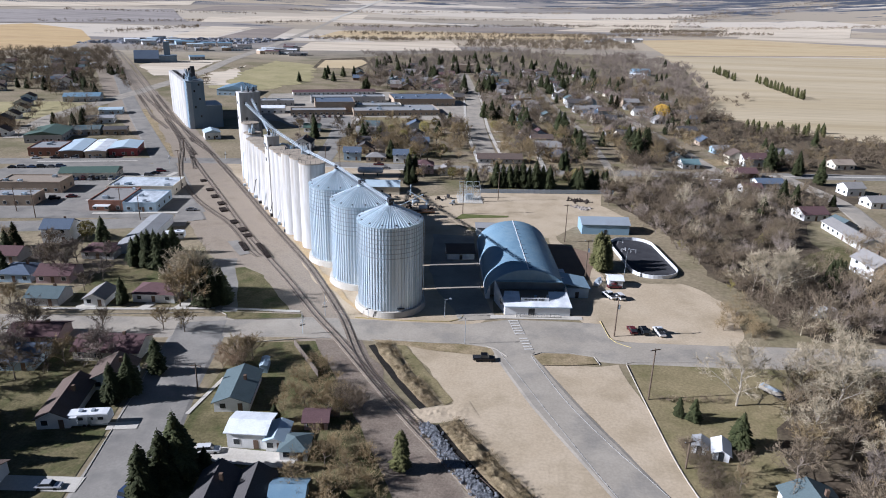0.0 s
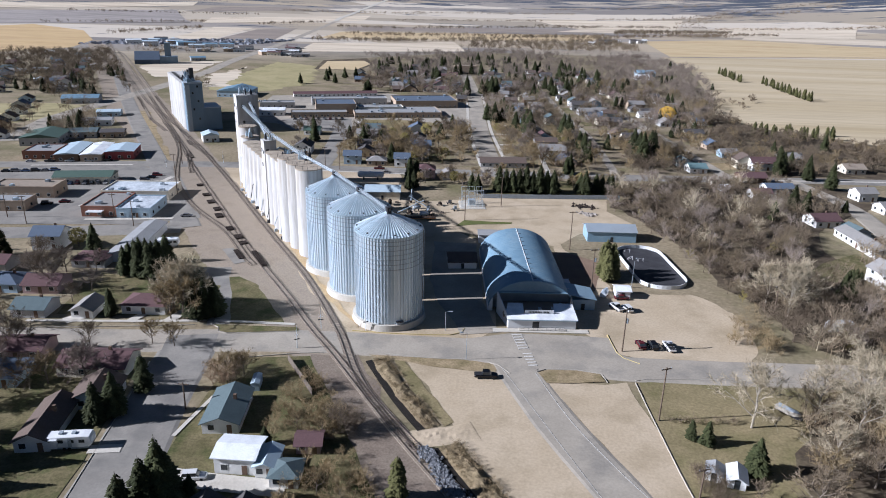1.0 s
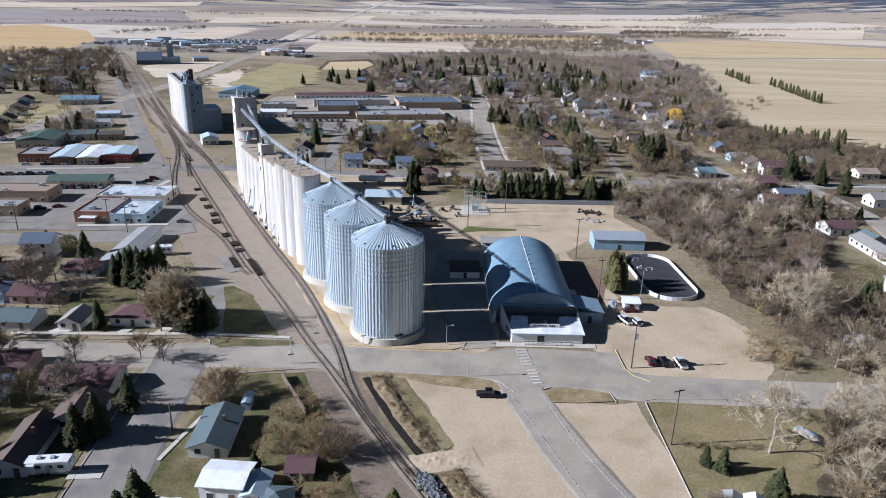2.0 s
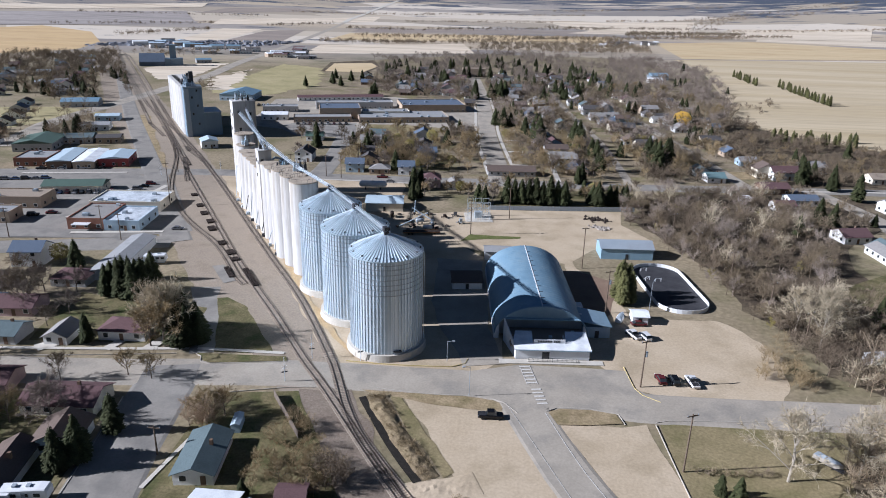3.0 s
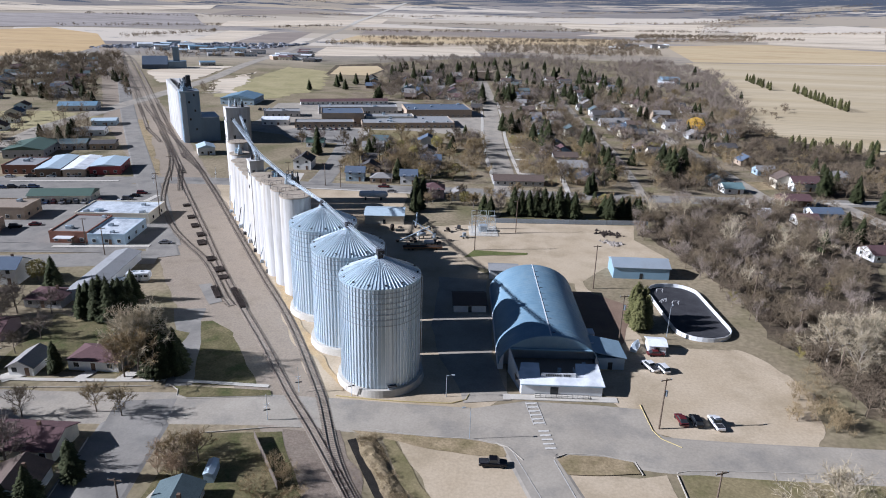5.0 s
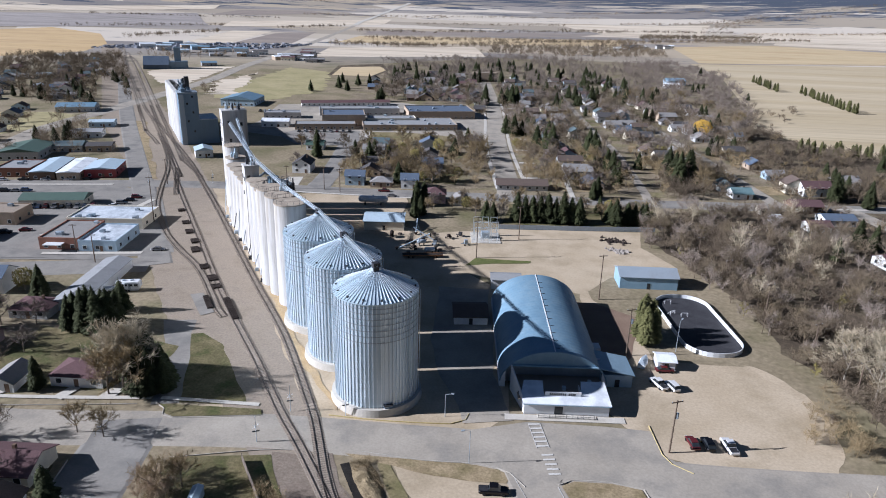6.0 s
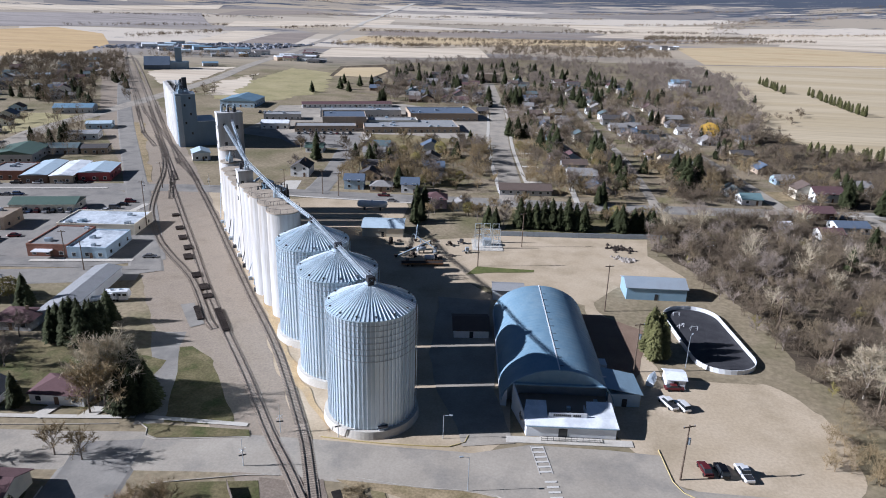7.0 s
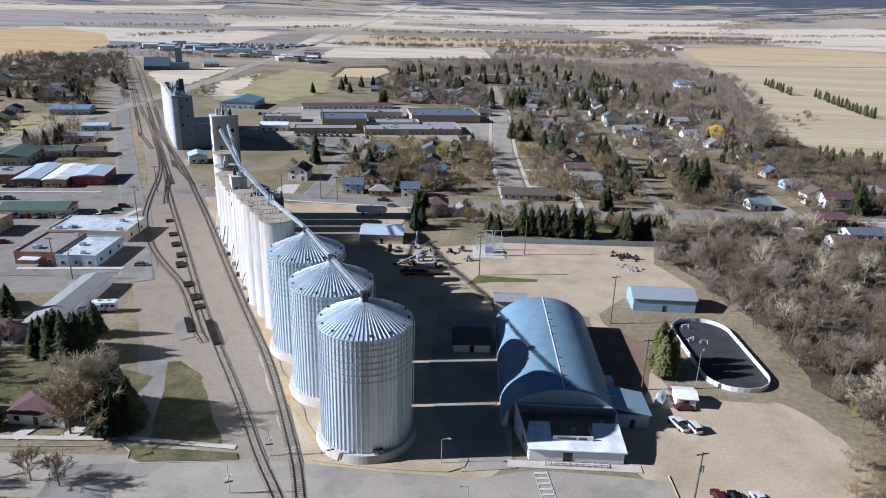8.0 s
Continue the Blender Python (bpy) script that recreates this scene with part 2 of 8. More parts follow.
M_LINE = surface("worn_white_paint", (0.47, 0.45, 0.41), (0.6, 0.58, 0.54), 1.5, fine=0.25)
M_BALLAST = surface("brown_ballast", (0.25, 0.21, 0.168), (0.325, 0.275, 0.22), 4, fine=0.3, fine_size=0.3, bump=0.05)
M_TIE = surface("creosoted_tie", (0.2, 0.166, 0.134), (0.27, 0.226, 0.183), 2, fine=0.3, fine_size=0.3, spread=0.3)
M_RAIL = surface("rusty_rail", (0.1, 0.08, 0.068), (0.15, 0.12, 0.1), 2, rough=0.55, metal=0.5)
# Pale vertical streaks in this colour stand for reflections off the corrugated sheet.
M_GALV = surface("galvanised_steel_glints", (0.4, 0.5, 0.58), (0.68, 0.75, 0.8), 1.3, rough=0.36, metal=0.35, fine=0.06, fine_size=0.6, stretch=(1, 1, 0.06), stain=(0.34, 0.44, 0.53), stain_size=2.4, stain_amount=0.7)
M_GALV_RIB = surface("galvanised_rib", (0.6, 0.68, 0.74), (0.76, 0.81, 0.85), 2, rough=0.38, metal=0.35, fine=0.06, spread=0.22)
M_GALV_ROOF = surface("bin_roof_steel", (0.4, 0.51, 0.58), (0.5, 0.6, 0.67), 4, rough=0.4, metal=0.35, fine=0.05, spread=0.1)
M_DARK = surface("dark_steel", (0.03, 0.03, 0.035), (0.06, 0.06, 0.065), 1, rough=0.5, metal=0.4)
M_WHITE = surface("white_painted_concrete", (0.44, 0.435, 0.425), (0.55, 0.545, 0.535), 3, rough=0.75, fine=0.12, fine_size=1.0, stretch=(1, 1, 0.1), stain=(0.3, 0.265, 0.22), stain_size=2.6, stain_amount=0.7, spread=0.08)
M_WHITE_METAL = surface("white_sheet_metal", (0.6, 0.62, 0.64), (0.7, 0.71, 0.72), 4, rough=0.5, fine=0.06, stain=(0.58, 0.58, 0.56), stain_size=3, stain_amount=0.4)
M_WHITE_ROOF = surface("white_metal_roofing", (0.7, 0.73, 0.76), (0.8, 0.82, 0.84), 4, rough=0.5, fine=0.08, stain=(0.4, 0.43, 0.46), stain_size=5, stain_amount=0.6)
M_GRAIN = surface("spilled_grain", (0.5, 0.33, 0.14), (0.6, 0.42, 0.2), 2, fine=0.2, fine_size=0.3)
M_GREY_SHEET = surface("grey_sheet_metal", (0.3, 0.35, 0.4), (0.38, 0.43, 0.47), 6, rough=0.5, metal=0.2, fine=0.08, stretch=(1, 1, 0.3), stain=(0.25, 0.27, 0.3), stain_size=6)
M_BLUE_ROOF = surface("blue_metal_roof", (0.15, 0.25, 0.34), (0.2, 0.31, 0.4), 5, rough=0.45, metal=0.15, fine=0.06, stain=(0.26, 0.35, 0.41), stain_size=4, stain_amount=0.4)
M_BLUE_WALL = surface("blue_sheet_wall", (0.2, 0.32, 0.42), (0.25, 0.37, 0.46), 3, rough=0.5, fine=0.06)
M_GLASS = surface("window_glass", (0.02, 0.025, 0.03), (0.04, 0.045, 0.05), 3, rough=0.12, fine=0.1)
M_BARK = surface("grey_bark", (0.12, 0.1, 0.08), (0.2, 0.165, 0.135), 1, fine=0.3, spread=0.25)
M_TWIG = surface("brown_twigs", (0.118, 0.093, 0.0653), (0.221, 0.175, 0.124), 9, fine=0.25, fine_size=0.6, spread=0.3, stain=(0.278, 0.215, 0.129), stain_size=13, stain_amount=0.75)
M_WOODS_TWIG = surface("dark_brown_twigs", (0.103, 0.08, 0.057), (0.185, 0.145, 0.104), 7, fine=0.3, fine_size=0.6, stain=(0.216, 0.17, 0.106), stain_size=9, stain_amount=0.8)
M_MAUVE_TWIG = surface("mauve_grey_twigs", (0.154, 0.127, 0.106), (0.258, 0.213, 0.177), 6, fine=0.25, fine_size=0.6, spread=0.25)
M_TAN_TWIG = surface("tan_twigs", (0.206, 0.157, 0.0874), (0.319, 0.243, 0.138), 5, fine=0.25, fine_size=0.6, spread=0.25)
M_PALE_TWIG = surface("pale_budding_twigs", (0.31, 0.26, 0.18), (0.43, 0.37, 0.265), 3, fine=0.25, fine_size=0.6, spread=0.15)
M_CEDAR = surface("cedar_foliage", (0.07, 0.072, 0.028), (0.125, 0.12, 0.05), 1.2, fine=0.4, fine_size=0.3, spread=0.2)
M_NEEDLE = surface("spruce_needles", (0.024, 0.03, 0.013), (0.055, 0.06, 0.026), 1.2, fine=0.4, fine_size=0.3, spread=0.3)
M_BUD = surface("olive_buds", (0.2, 0.17, 0.06), (0.27, 0.23, 0.09), 2, fine=0.3, spread=0.25)
M_GOLD = surface("golden_catkins", (0.5, 0.31, 0.05), (0.6, 0.39, 0.09), 2, fine=0.3)
M_WOOD_POLE = surface("weathered_pole_wood", (0.1, 0.075, 0.055), (0.17, 0.13, 0.1), 2, fine=0.25)
M_CHROME = surface("tyre_rubber", (0.015, 0.015, 0.015), (0.03, 0.03, 0.03), 1, rough=0.8)


def paint(name, c, rough=0.6, metal=0.0, size=4.0, fine=0.08):
    low, high = tuple(0.86 * k for k in c), tuple(min(0.85, 1.1 * k) for k in c)
    return surface(name, low, high, size, rough=rough, metal=metal, fine=fine, stain=tuple(0.62 * k for k in c), stain_size=size, stain_amount=0.55)


ROOFS = {
    "brown": paint("brown_shingles", (0.13, 0.1, 0.085), 0.9, fine=0.2),
    "maroon": paint("maroon_shingles", (0.125, 0.076, 0.078), 0.9, fine=0.2),
    "grey": paint("grey_shingles", (0.26, 0.25, 0.24), 0.9, fine=0.2),
    "dark": paint("charcoal_shingles", (0.09, 0.085, 0.085), 0.9, fine=0.2),
    "bluegrey": paint("blue_grey_shingles", (0.11, 0.145, 0.155), 0.9, fine=0.2),
    "slate": paint("slate_blue_roofing", (0.11, 0.14, 0.19), 0.9, fine=0.2),
    "green": paint("green_metal_roof", (0.07, 0.115, 0.092), 0.6, fine=0.08),
    "teal": paint("teal_metal_roof", (0.15, 0.23, 0.24), 0.5, fine=0.08),
    "blue": M_BLUE_ROOF,
    "white": M_WHITE_ROOF,
    "tan": paint("tan_shingles", (0.3, 0.25, 0.2), 0.9, fine=0.15),
    "flat": paint("grey_membrane", (0.29, 0.295, 0.3), 0.8, fine=0.15),
    "patched": surface("patched_pale_membrane", (0.4, 0.44, 0.48), (0.6, 0.64, 0.68), 3.0, rough=0.8, fine=0.15, fine_size=0.8, stain=(0.28, 0.31, 0.35), stain_size=5, stain_amount=0.85),
    "steelblue": paint("steel_blue_metal_roof", (0.24, 0.34, 0.42), 0.5),
    "paleblue": paint("pale_blue_metal_roof", (0.45, 0.55, 0.62), 0.5),
}
WALLS = {
    "white": paint("white_siding", (0.74, 0.74, 0.72)),
    "cream": paint("cream_siding", (0.68, 0.62, 0.5)),
    "tan": paint("tan_brick", (0.38, 0.3, 0.225), 0.85, fine=0.15),
    "brown": paint("brown_siding", (0.16, 0.11, 0.08), 0.85),
    "red": paint("red_siding", (0.3, 0.05, 0.05)),
    "grey": paint("grey_siding", (0.4, 0.4, 0.4)),
    "blue": paint("pale_blue_siding", (0.36, 0.47, 0.56)),
    "brick": paint("red_brick_wall", (0.28, 0.14, 0.1), 0.85, fine=0.2),
    "pink": paint("dusty_pink_siding", (0.42, 0.3, 0.29)),
    "dark": paint("dark_siding", (0.1, 0.1, 0.11)),
}

# ---- ground, fields, roads ----
def ground_height(x, y):
    d = math.hypot(x, y)
    k = max(0.0, min(1.0, (d - 2300) / 2500))
    k = k * k * (3 - 2 * k)
    side = max(0.0, min(1.0, x / max(1.0, y) / 0.62)) if y > 0 else 0.5
    return k * (112 + 96 * side ** 1.5 + (3 + 8 * side) * math.sin(x / 330 + y / 900) * math.cos(y / 410 - x / 1500))


def build_ground():
    s = Shape()
    radii = [0, 60, 120, 200, 300, 450, 650, 900, 1200, 1500, 1800, 2100] + list(range(2300, 4901, 100))
    n = 180
    v, f = [], []
    for r in radii:
        for k in range(n):
            a = 2 * math.pi * k / n
            x, y = r * math.cos(a), r * math.sin(a)
            v.append((x, y, ground_height(x, y)))
    for i in range(len(radii) - 1):
        for k in range(n):
            f.append((i * n + k, (i + 1) * n + k, (i + 1) * n + (k + 1) % n, i * n + (k + 1) % n))
    s.add(v, f)
    return setting("ground", s, M_GROUND, "dry spring grass and bare earth plain", "ground")


build_ground()


PATCH_Z = [0.012]


def patch(name, pts, material, label, z=None, wobble=0.6, step=4.0):
    if z is None:
        PATCH_Z[0] += 0.005
        z = PATCH_Z[0]
    return setting(name, Shape().poly(rough_poly(pts, step, wobble, len(pts)), z), material, label, "ground")


# gravel and dirt
patch("gravel_lot_silos", [(-60, 164), (-8, 172), (0, 183), (-4, 250), (-16, 262), (-36, 300), (-95, 340), (-150, 352), (-165, 345)], M_DIRT, "pale gravel apron round the grain bins", None)
patch("gravel_lot_yard", [(-16, 262), (-36, 300), (-9, 311), (46, 318), (44, 300), (54, 280), (30, 268), (20, 252)], M_DIRT, "bare pale dirt yard", None)
patch("gravel_lot_arena", [(22, 184), (30, 174), (37, 170), (64, 173), (71, 190), (69, 203), (58, 215), (36, 213), (20, 260), (20, 200)], M_DIRT, "pale gravel parking lot by the arena", None, 2.6, 2.0)
patch("gravel_lot_front", [(-24, 166), (-5, 164.5), (3, 160), (24, 111), (40, 60), (16, 60), (2, 112), (-3, 123), (-8, 137), (-17, 155)], M_DIRT, "pale gravel parking lot beside the ditch", None, 1.6, 2.0)
patch("gravel_lot_east", [(12, 158), (26, 158), (31, 160), (36, 137), (40, 113), (60, 60), (46, 60), (34, 112)], M_DIRT, "pale gravel strip beside the road", None)
patch("rail_yard", [(-6, 100), (14, 85), (4, 100), (-18, 134), (-38, 168), (-80, 243), (-142, 343), (-230, 480), (-700, 1170), (-720, 1160), (-290, 490), (-202, 374), (-168, 338), (-150, 300), (-120, 250), (-104, 226), (-90, 207), (-80, 199), (-66, 182), (-52, 165)], M_YARD, "trodden brown dirt of the rail yard", None, 1.5)
patch("cinder_bed", [(-44.9, 161.6), (-33.6, 163.8), (-22.4, 141.3), (-11.1, 121.9), (-2.4, 107.9), (-14.4, 99.7), (-22.1, 108.7), (-31.1, 129.0), (-38.8, 146.5)], M_CINDER, "dark brown cinders beside the tracks", None, 1.6, 2.0)
patch("dirt_tree_yard", [(17, 205), (22, 201), (30, 214), (35, 238), (23, 246), (17, 246)], surface("brown_bare_soil", (0.17, 0.115, 0.085), (0.23, 0.165, 0.12), 6, fine=0.2), "bare brown soil beside the arena", None)

# streets
ROAD_Z = [0.13]


def street(name, pts, w, label, material=M_ASPHALT, z=None, step=8):
    ROAD_Z[0] += 0.004
    z = ROAD_Z[0]
    line = curve_points(pts, step)
    v, f = [], []
    for i, p in enumerate(line):
        d = (line[min(i + 1, len(line) - 1)] - line[max(i - 1, 0)]).normalized()
        n = Vector((-d.y, d.x))
        for off, down in ((w / 2 + 0.8, 0.14), (w / 2, 0.0), (-w / 2, 0.0), (-w / 2 - 0.8, 0.14)):
            q = p + n * off
            v.append((q.x, q.y, z - down))
    for i in range(len(line) - 1):
        for k in range(3):
            f.append((4 * i + k, 4 * i + k + 1, 4 * i + k + 5, 4 * i + k + 4))
    return setting(name, Shape().add(v, f), material, label, "road")


street("road_cross", [(-320, 142), (-120, 160), (-76, 165.5), (-50, 169), (-20, 170), (0, 170.5), (30, 166.5), (75, 169), (110, 173), (300, 200)], 10.5, "worn grey asphalt cross street")
street("road_west", [(-61, 60), (-67, 110), (-72, 135), (-76, 160), (-78, 168)], 12.5, "worn grey asphalt residential street", material=M_ROAD)
street("road_diagonal", [(2, 172), (6, 161), (14, 141), (23, 123), (33, 103), (50, 70)], 9.0, "worn grey asphalt road between gravel lots")
street("road_main", [(-420, 290), (-235, 331), (-186, 342), (-136, 350), (-80, 352), (0, 358), (60, 362), (160, 374), (400, 400)], 11, "grey asphalt main street over the tracks", material=M_ROAD)
street("road_north_a", [(-96, 352), (-99.5, 394), (-111, 472), (-116, 490)], 10, "pale dusty asphalt town street", material=M_ROAD)
street("road_north_b", [(-6, 360), (-18.5, 473), (-26, 572), (-37, 692), (-52, 822)], 11, "grey asphalt town street lined with trees")
street("road_north_d", [(57, 366), (53, 469), (43, 558), (27, 734)], 3.6, "worn grey lane between town gardens", material=M_ASPHALT)
street("road_north_c", [(115, 366), (98, 500), (80, 640), (60, 800)], 6, "grey asphalt town street lined with trees")
street("road_side", [(-215, 225), (-160, 238), (-120, 250)], 11, "grey asphalt side street", material=M_ROAD)
street("road_tracks", [(-118, 250), (-160, 318), (-195, 372), (-290, 520), (-420, 730)], 9, "dusty asphalt street along the tracks", material=M_ROAD)
street("highway", [(-284, 380), (-295, 409), (-308, 453), (-314, 540), (-322, 650), (-333, 760), (-359, 901), (-392, 1157), (-479, 1712), (-575, 2290)], 13, "grey asphalt highway crossing the plain", material=M_ASPHALT, step=40)
street("field_road", [(150, 1175), (243, 1199), (420, 1262), (562, 1320), (900, 1440)], 9, "dark dirt track between the fields", material=M_FIELD_DARK, step=40)
street("road_woods", [(143, 376), (149, 352), (154, 325), (153, 305), (149, 272), (146, 240)], 8, "narrow residential street in the trees")

# kerbs and pavements
def kerb(pts, material=M_KERB, w=0.14, label="pale concrete kerb"):
    return setting("kerb", ribbon(Shape(), curve_points(pts, 3), w, 0.25, 0.25), material, label, "kerb")


kerb([(-120, 166), (-95, 170.5), (-80, 173.5)])
kerb([(-76, 174.5), (-73.5, 173), (-72.5, 170.5), (-70, 169.8), (-52, 173.8)])
kerb([(-38, 176.4), (-26.6, 176.3), (-12, 177.6), (-9, 179.5), (-8.5, 182)], M_YELLOW, 0.11, "kerb painted yellow")
kerb([(-28, 165.3), (-16, 164.6), (-5, 165.2), (1, 163.6), (4, 160)])
kerb([(33.5, 160.8), (36, 161.7), (54, 164), (74, 165.4)])
kerb([(33.3, 160), (35.2, 140), (38, 117), (44, 95)])
kerb([(29.7, 183.9), (30.4, 178.0), (30.9, 174.2), (32.3, 171.4), (35.9, 169.1)], M_YELLOW, 0.11, "kerb painted yellow")
kerb([(10.2, 161.6), (12.6, 163.3), (20, 163.8), (25.8, 162.8), (26.8, 159)])
kerb([(-72, 101), (-75, 116.4), (-78.6, 136), (-82.3, 153.5)])
kerb([(-63.8, 157.5), (-48, 162.5), (-42, 163.5)])
setting("line_marking", ribbon(Shape(), curve_points([(10, 161), (17, 142), (25, 126.5), (33.4, 112.5), (52, 78)], 4), 0.17, 0.21), M_LINE, "worn white edge line", "marking")
setting("line_marking_west", ribbon(Shape(), curve_points([(1.5, 163.3), (7.1, 150.3), (16.1, 129.2), (24, 111.4), (40, 78)], 4), 0.12, 0.21), M_LINE, "worn white edge line", "marking")


def crosswalk():
    c = tagged(new("crosswalk", None), "worn white ladder crosswalk on asphalt", "marking", "", "structure")
    c.matrix_basis = pose(5.4, 180.9, 0.21, 0, 0, 13)
    bar, edge = Shape().box(-1.15, -0.26, 0, 1.15, 0.26, 0.01).mesh("bar", M_LINE), Shape().box(-0.07, -8.6, 0, 0.07, 0, 0.008).mesh("edge_line", M_LINE)
    for k in range(6):
        part("bar", bar, M_LINE, c, at=pose(0, -0.6 - 1.5 * k, 0))
    for k in range(5):
        part("bar", bar, M_LINE, c, at=pose(0.3, -11.0 - 1.45 * k, 0))
    for x in (-1.25, 1.25):
        part("edge_line", edge, M_LINE, c, at=pose(x, -0.2, 0))


crosswalk()
patch("grass_island", [(10.6, 161.3), (13, 163), (20, 163.4), (25.4, 162.5), (26.4, 159.2), (18, 157.5), (12.5, 156.8)], M_STRAW, "straw-coloured grass traffic island", 0.24, 0.2, 2)
patch("grass_island_west", [(-75.6, 174.2), (-73.2, 172.8), (-72.2, 170.9), (-70, 170.2), (-52, 174), (-53, 176)], M_LAWN, "dry grass traffic island", 0.24, 0.1, 2)
patch("lawn_east", [(34, 160.4), (74, 165), (100, 168), (110, 100), (70, 80), (46, 90), (38, 117), (35.5, 140)], M_LAWN_DRY, "patchy green and straw lawn", None)
patch("grass_by_porch", [(-18.2, 269.3), (-15.4, 277.1), (-9.1, 277.4), (4.0, 277.7), (3.7, 275.7), (-12.0, 272.0)], surface("fresh_green_grass", (0.08, 0.1, 0.03), (0.15, 0.15, 0.06), 3, fine=0.3, fine_size=0.5), "fresh green grass strip behind the arena", 0.1, 0.6, 1.0)
patch("lawn_strip", [(-71.2, 175.5), (-57.7, 178.3), (-64.0, 188.3), (-72.9, 201.3), (-81.6, 207.7), (-84.3, 206.6), (-78.3, 194.8)], M_LAWN, "shaded patchy lawn beside the tracks", None, 1.6, 2.0)
patch("yard_lane", [(-76.9, 173.7), (-71.2, 175.5), (-78.3, 194.8), (-84.3, 206.6), (-86.1, 214.4), (-95.3, 212.6), (-83.9, 193.7)], M_ROAD, "worn asphalt lane into the rail yard", None, 0.5)
patch("lawn_yard", [(-125, 204), (-103, 200), (-97, 193), (-98, 184), (-107, 185), (-120, 190)], M_LAWN_DRY, "dry yellow-green lawn behind the bungalow", None, 1.0, 2.0)
patch("lawn_west", [(-120, 174), (-82, 178), (-84, 200), (-108, 204), (-125, 196)], M_LAWN, "patchy green lawn round the houses", None, 1.0, 2.0)
patch("lawn_corner", [(-64, 158), (-45, 161.5), (-28, 130), (-10, 95), (-60, 95)], M_LAWN, "patchy green back garden lawns", None)
patch("lawn_house", [(-120, 150), (-84, 152), (-76, 115), (-70, 80), (-130, 80)], M_LAWN, "patchy green front lawns", None)
for k, (x, y, r) in enumerate(((-60.5, 222, 2.2), (-66, 231, 2.6), (-74, 243, 3.0), (-72, 238.5, 2.0), (-86, 262, 2.0), (-101, 285, 2.2), (-57, 213, 1.4))):
    patch("grain_spill", [(x + r * 0.55 * math.cos(a) - r * 0.9 * math.sin(a) * 0.55, y + r * 0.83 * math.sin(a) * 1.3 + r * 0.3 * math.cos(a)) for a in (0, 0.8, 1.6, 2.4, 3.1, 3.9, 4.7, 5.5)], M_GRAIN, "thin golden spill of grain on dirt", 0.17 + 0.002 * k, 0.8, 0.8)
patch("loading_pad", [(-96.0, 229.8), (-92.7, 231.6), (-83.8, 219.6), (-86.5, 216.8)], M_ROAD, "worn concrete loading pad in the yard", 0.17, 0.2)


# ---- railway ----
def track(name, pts, label, ties=True, tie_material=M_TIE, bed=2.6):
    """Ballast, ties and two rails along a line."""
    t = tagged(new(name), label, "railway track", "railway tracks", "structure")
    line = curve_points(pts, 5)
    part("ballast", ribbon(Shape(), line, bed, 0.16, 0.12), M_BALLAST, t)
    for s in (-0.72, 0.72):
        part("rail", ribbon(Shape(), line, 0.09, 0.36, 0.17, s), M_RAIL, t)
    sh = Shape()
    fine = curve_points(pts, 0.62 if ties else 3.0)
    for a, b in zip(fine, fine[1:]):
        if a.length > 640:
            continue
        d = (b - a).normalized()
        n = Vector((-d.y, d.x))
        w, l = 0.12, 1.3
        p = [a + n * l + d * w, a - n * l + d * w, a - n * l - d * w, a + n * l - d * w]
        sh.add([(q.x, q.y, 0.2) for q in p] + [(q.x, q.y, 0.1) for q in p], [(0, 3, 2, 1), (0, 1, 5, 4), (2, 3, 7, 6), (1, 2, 6, 5), (3, 0, 4, 7)])
    tagged(part("ties", sh, tie_material, t), kind="stuff")
    return t


M_SUNK_TIE = surface("half_buried_tie", (0.225, 0.19, 0.152), (0.29, 0.243, 0.194), 2, fine=0.2, fine_size=0.4)
track("track_main", [(28, 68), (-0.4, 108.4), (-20, 134.9), (-39.5, 163.4), (-49.1, 176.6), (-61.6, 195.5), (-78.4, 219.4), (-96, 245.5), (-115.2, 275.6), (-133.1, 303.3), (-155.7, 338.5), (-177.6, 374.7), (-200.6, 412), (-224.8, 449.1), (-264.9, 509.6), (-310, 575), (-478, 835), (-689, 1174)], "rusty railway track on brown ballast through the town")
track("track_elevator", [(6, 104), (-21.6, 138.5), (-31.3, 153.2), (-38.6, 170), (-43.4, 180), (-60.0, 210.2), (-79.8, 240.7), (-100.6, 273.3), (-125, 311.8), (-149.6, 349.5), (-175, 387.6), (-207.5, 433.3), (-232, 466.8), (-262, 508)], "rusty siding track beside the grain elevator")
track("track_siding", [(-80.0, 217.5), (-83.5, 221.5), (-96.8, 241.2), (-105.4, 252.4), (-117.7, 265.3), (-129.1, 278.3), (-140.7, 294.6), (-150.7, 310.2), (-159.9, 328.5), (-167.4, 345.1), (-178.5, 370.1), (-191.5, 395), (-212.6, 429.5), (-232, 459)], "curving siding track in trodden dirt", True, M_SUNK_TIE, 2.0)
# parallel yard tracks beyond the crossing
YARD_D, YARD_N = Vector((-0.537, 0.843)), Vector((0.843, 0.537))
for off, y0, y1, lead in ((4.5, 372, 960, 0.0), (8.9, 396, 900, 13.6), (-4.4, 470, 900, 0.0)):
    a, b = Vector((-168.8 - (y0 - 355) * 0.637, y0)), Vector((-168.8 - (y1 - 355) * 0.637, y1))
    join = a - YARD_D * 50 + YARD_N * lead
    rejoin = b + YARD_D * 55
    mid = a + YARD_D * 45
    track("track_yard", [tuple(join), tuple(join * 0.5 + (a + YARD_N * off) * 0.5), tuple(a + YARD_N * off), tuple(mid + YARD_N * off), tuple(b + YARD_N * off), tuple(rejoin)], "rusty yard track in trodden dirt", True, M_SUNK_TIE, 2.2)

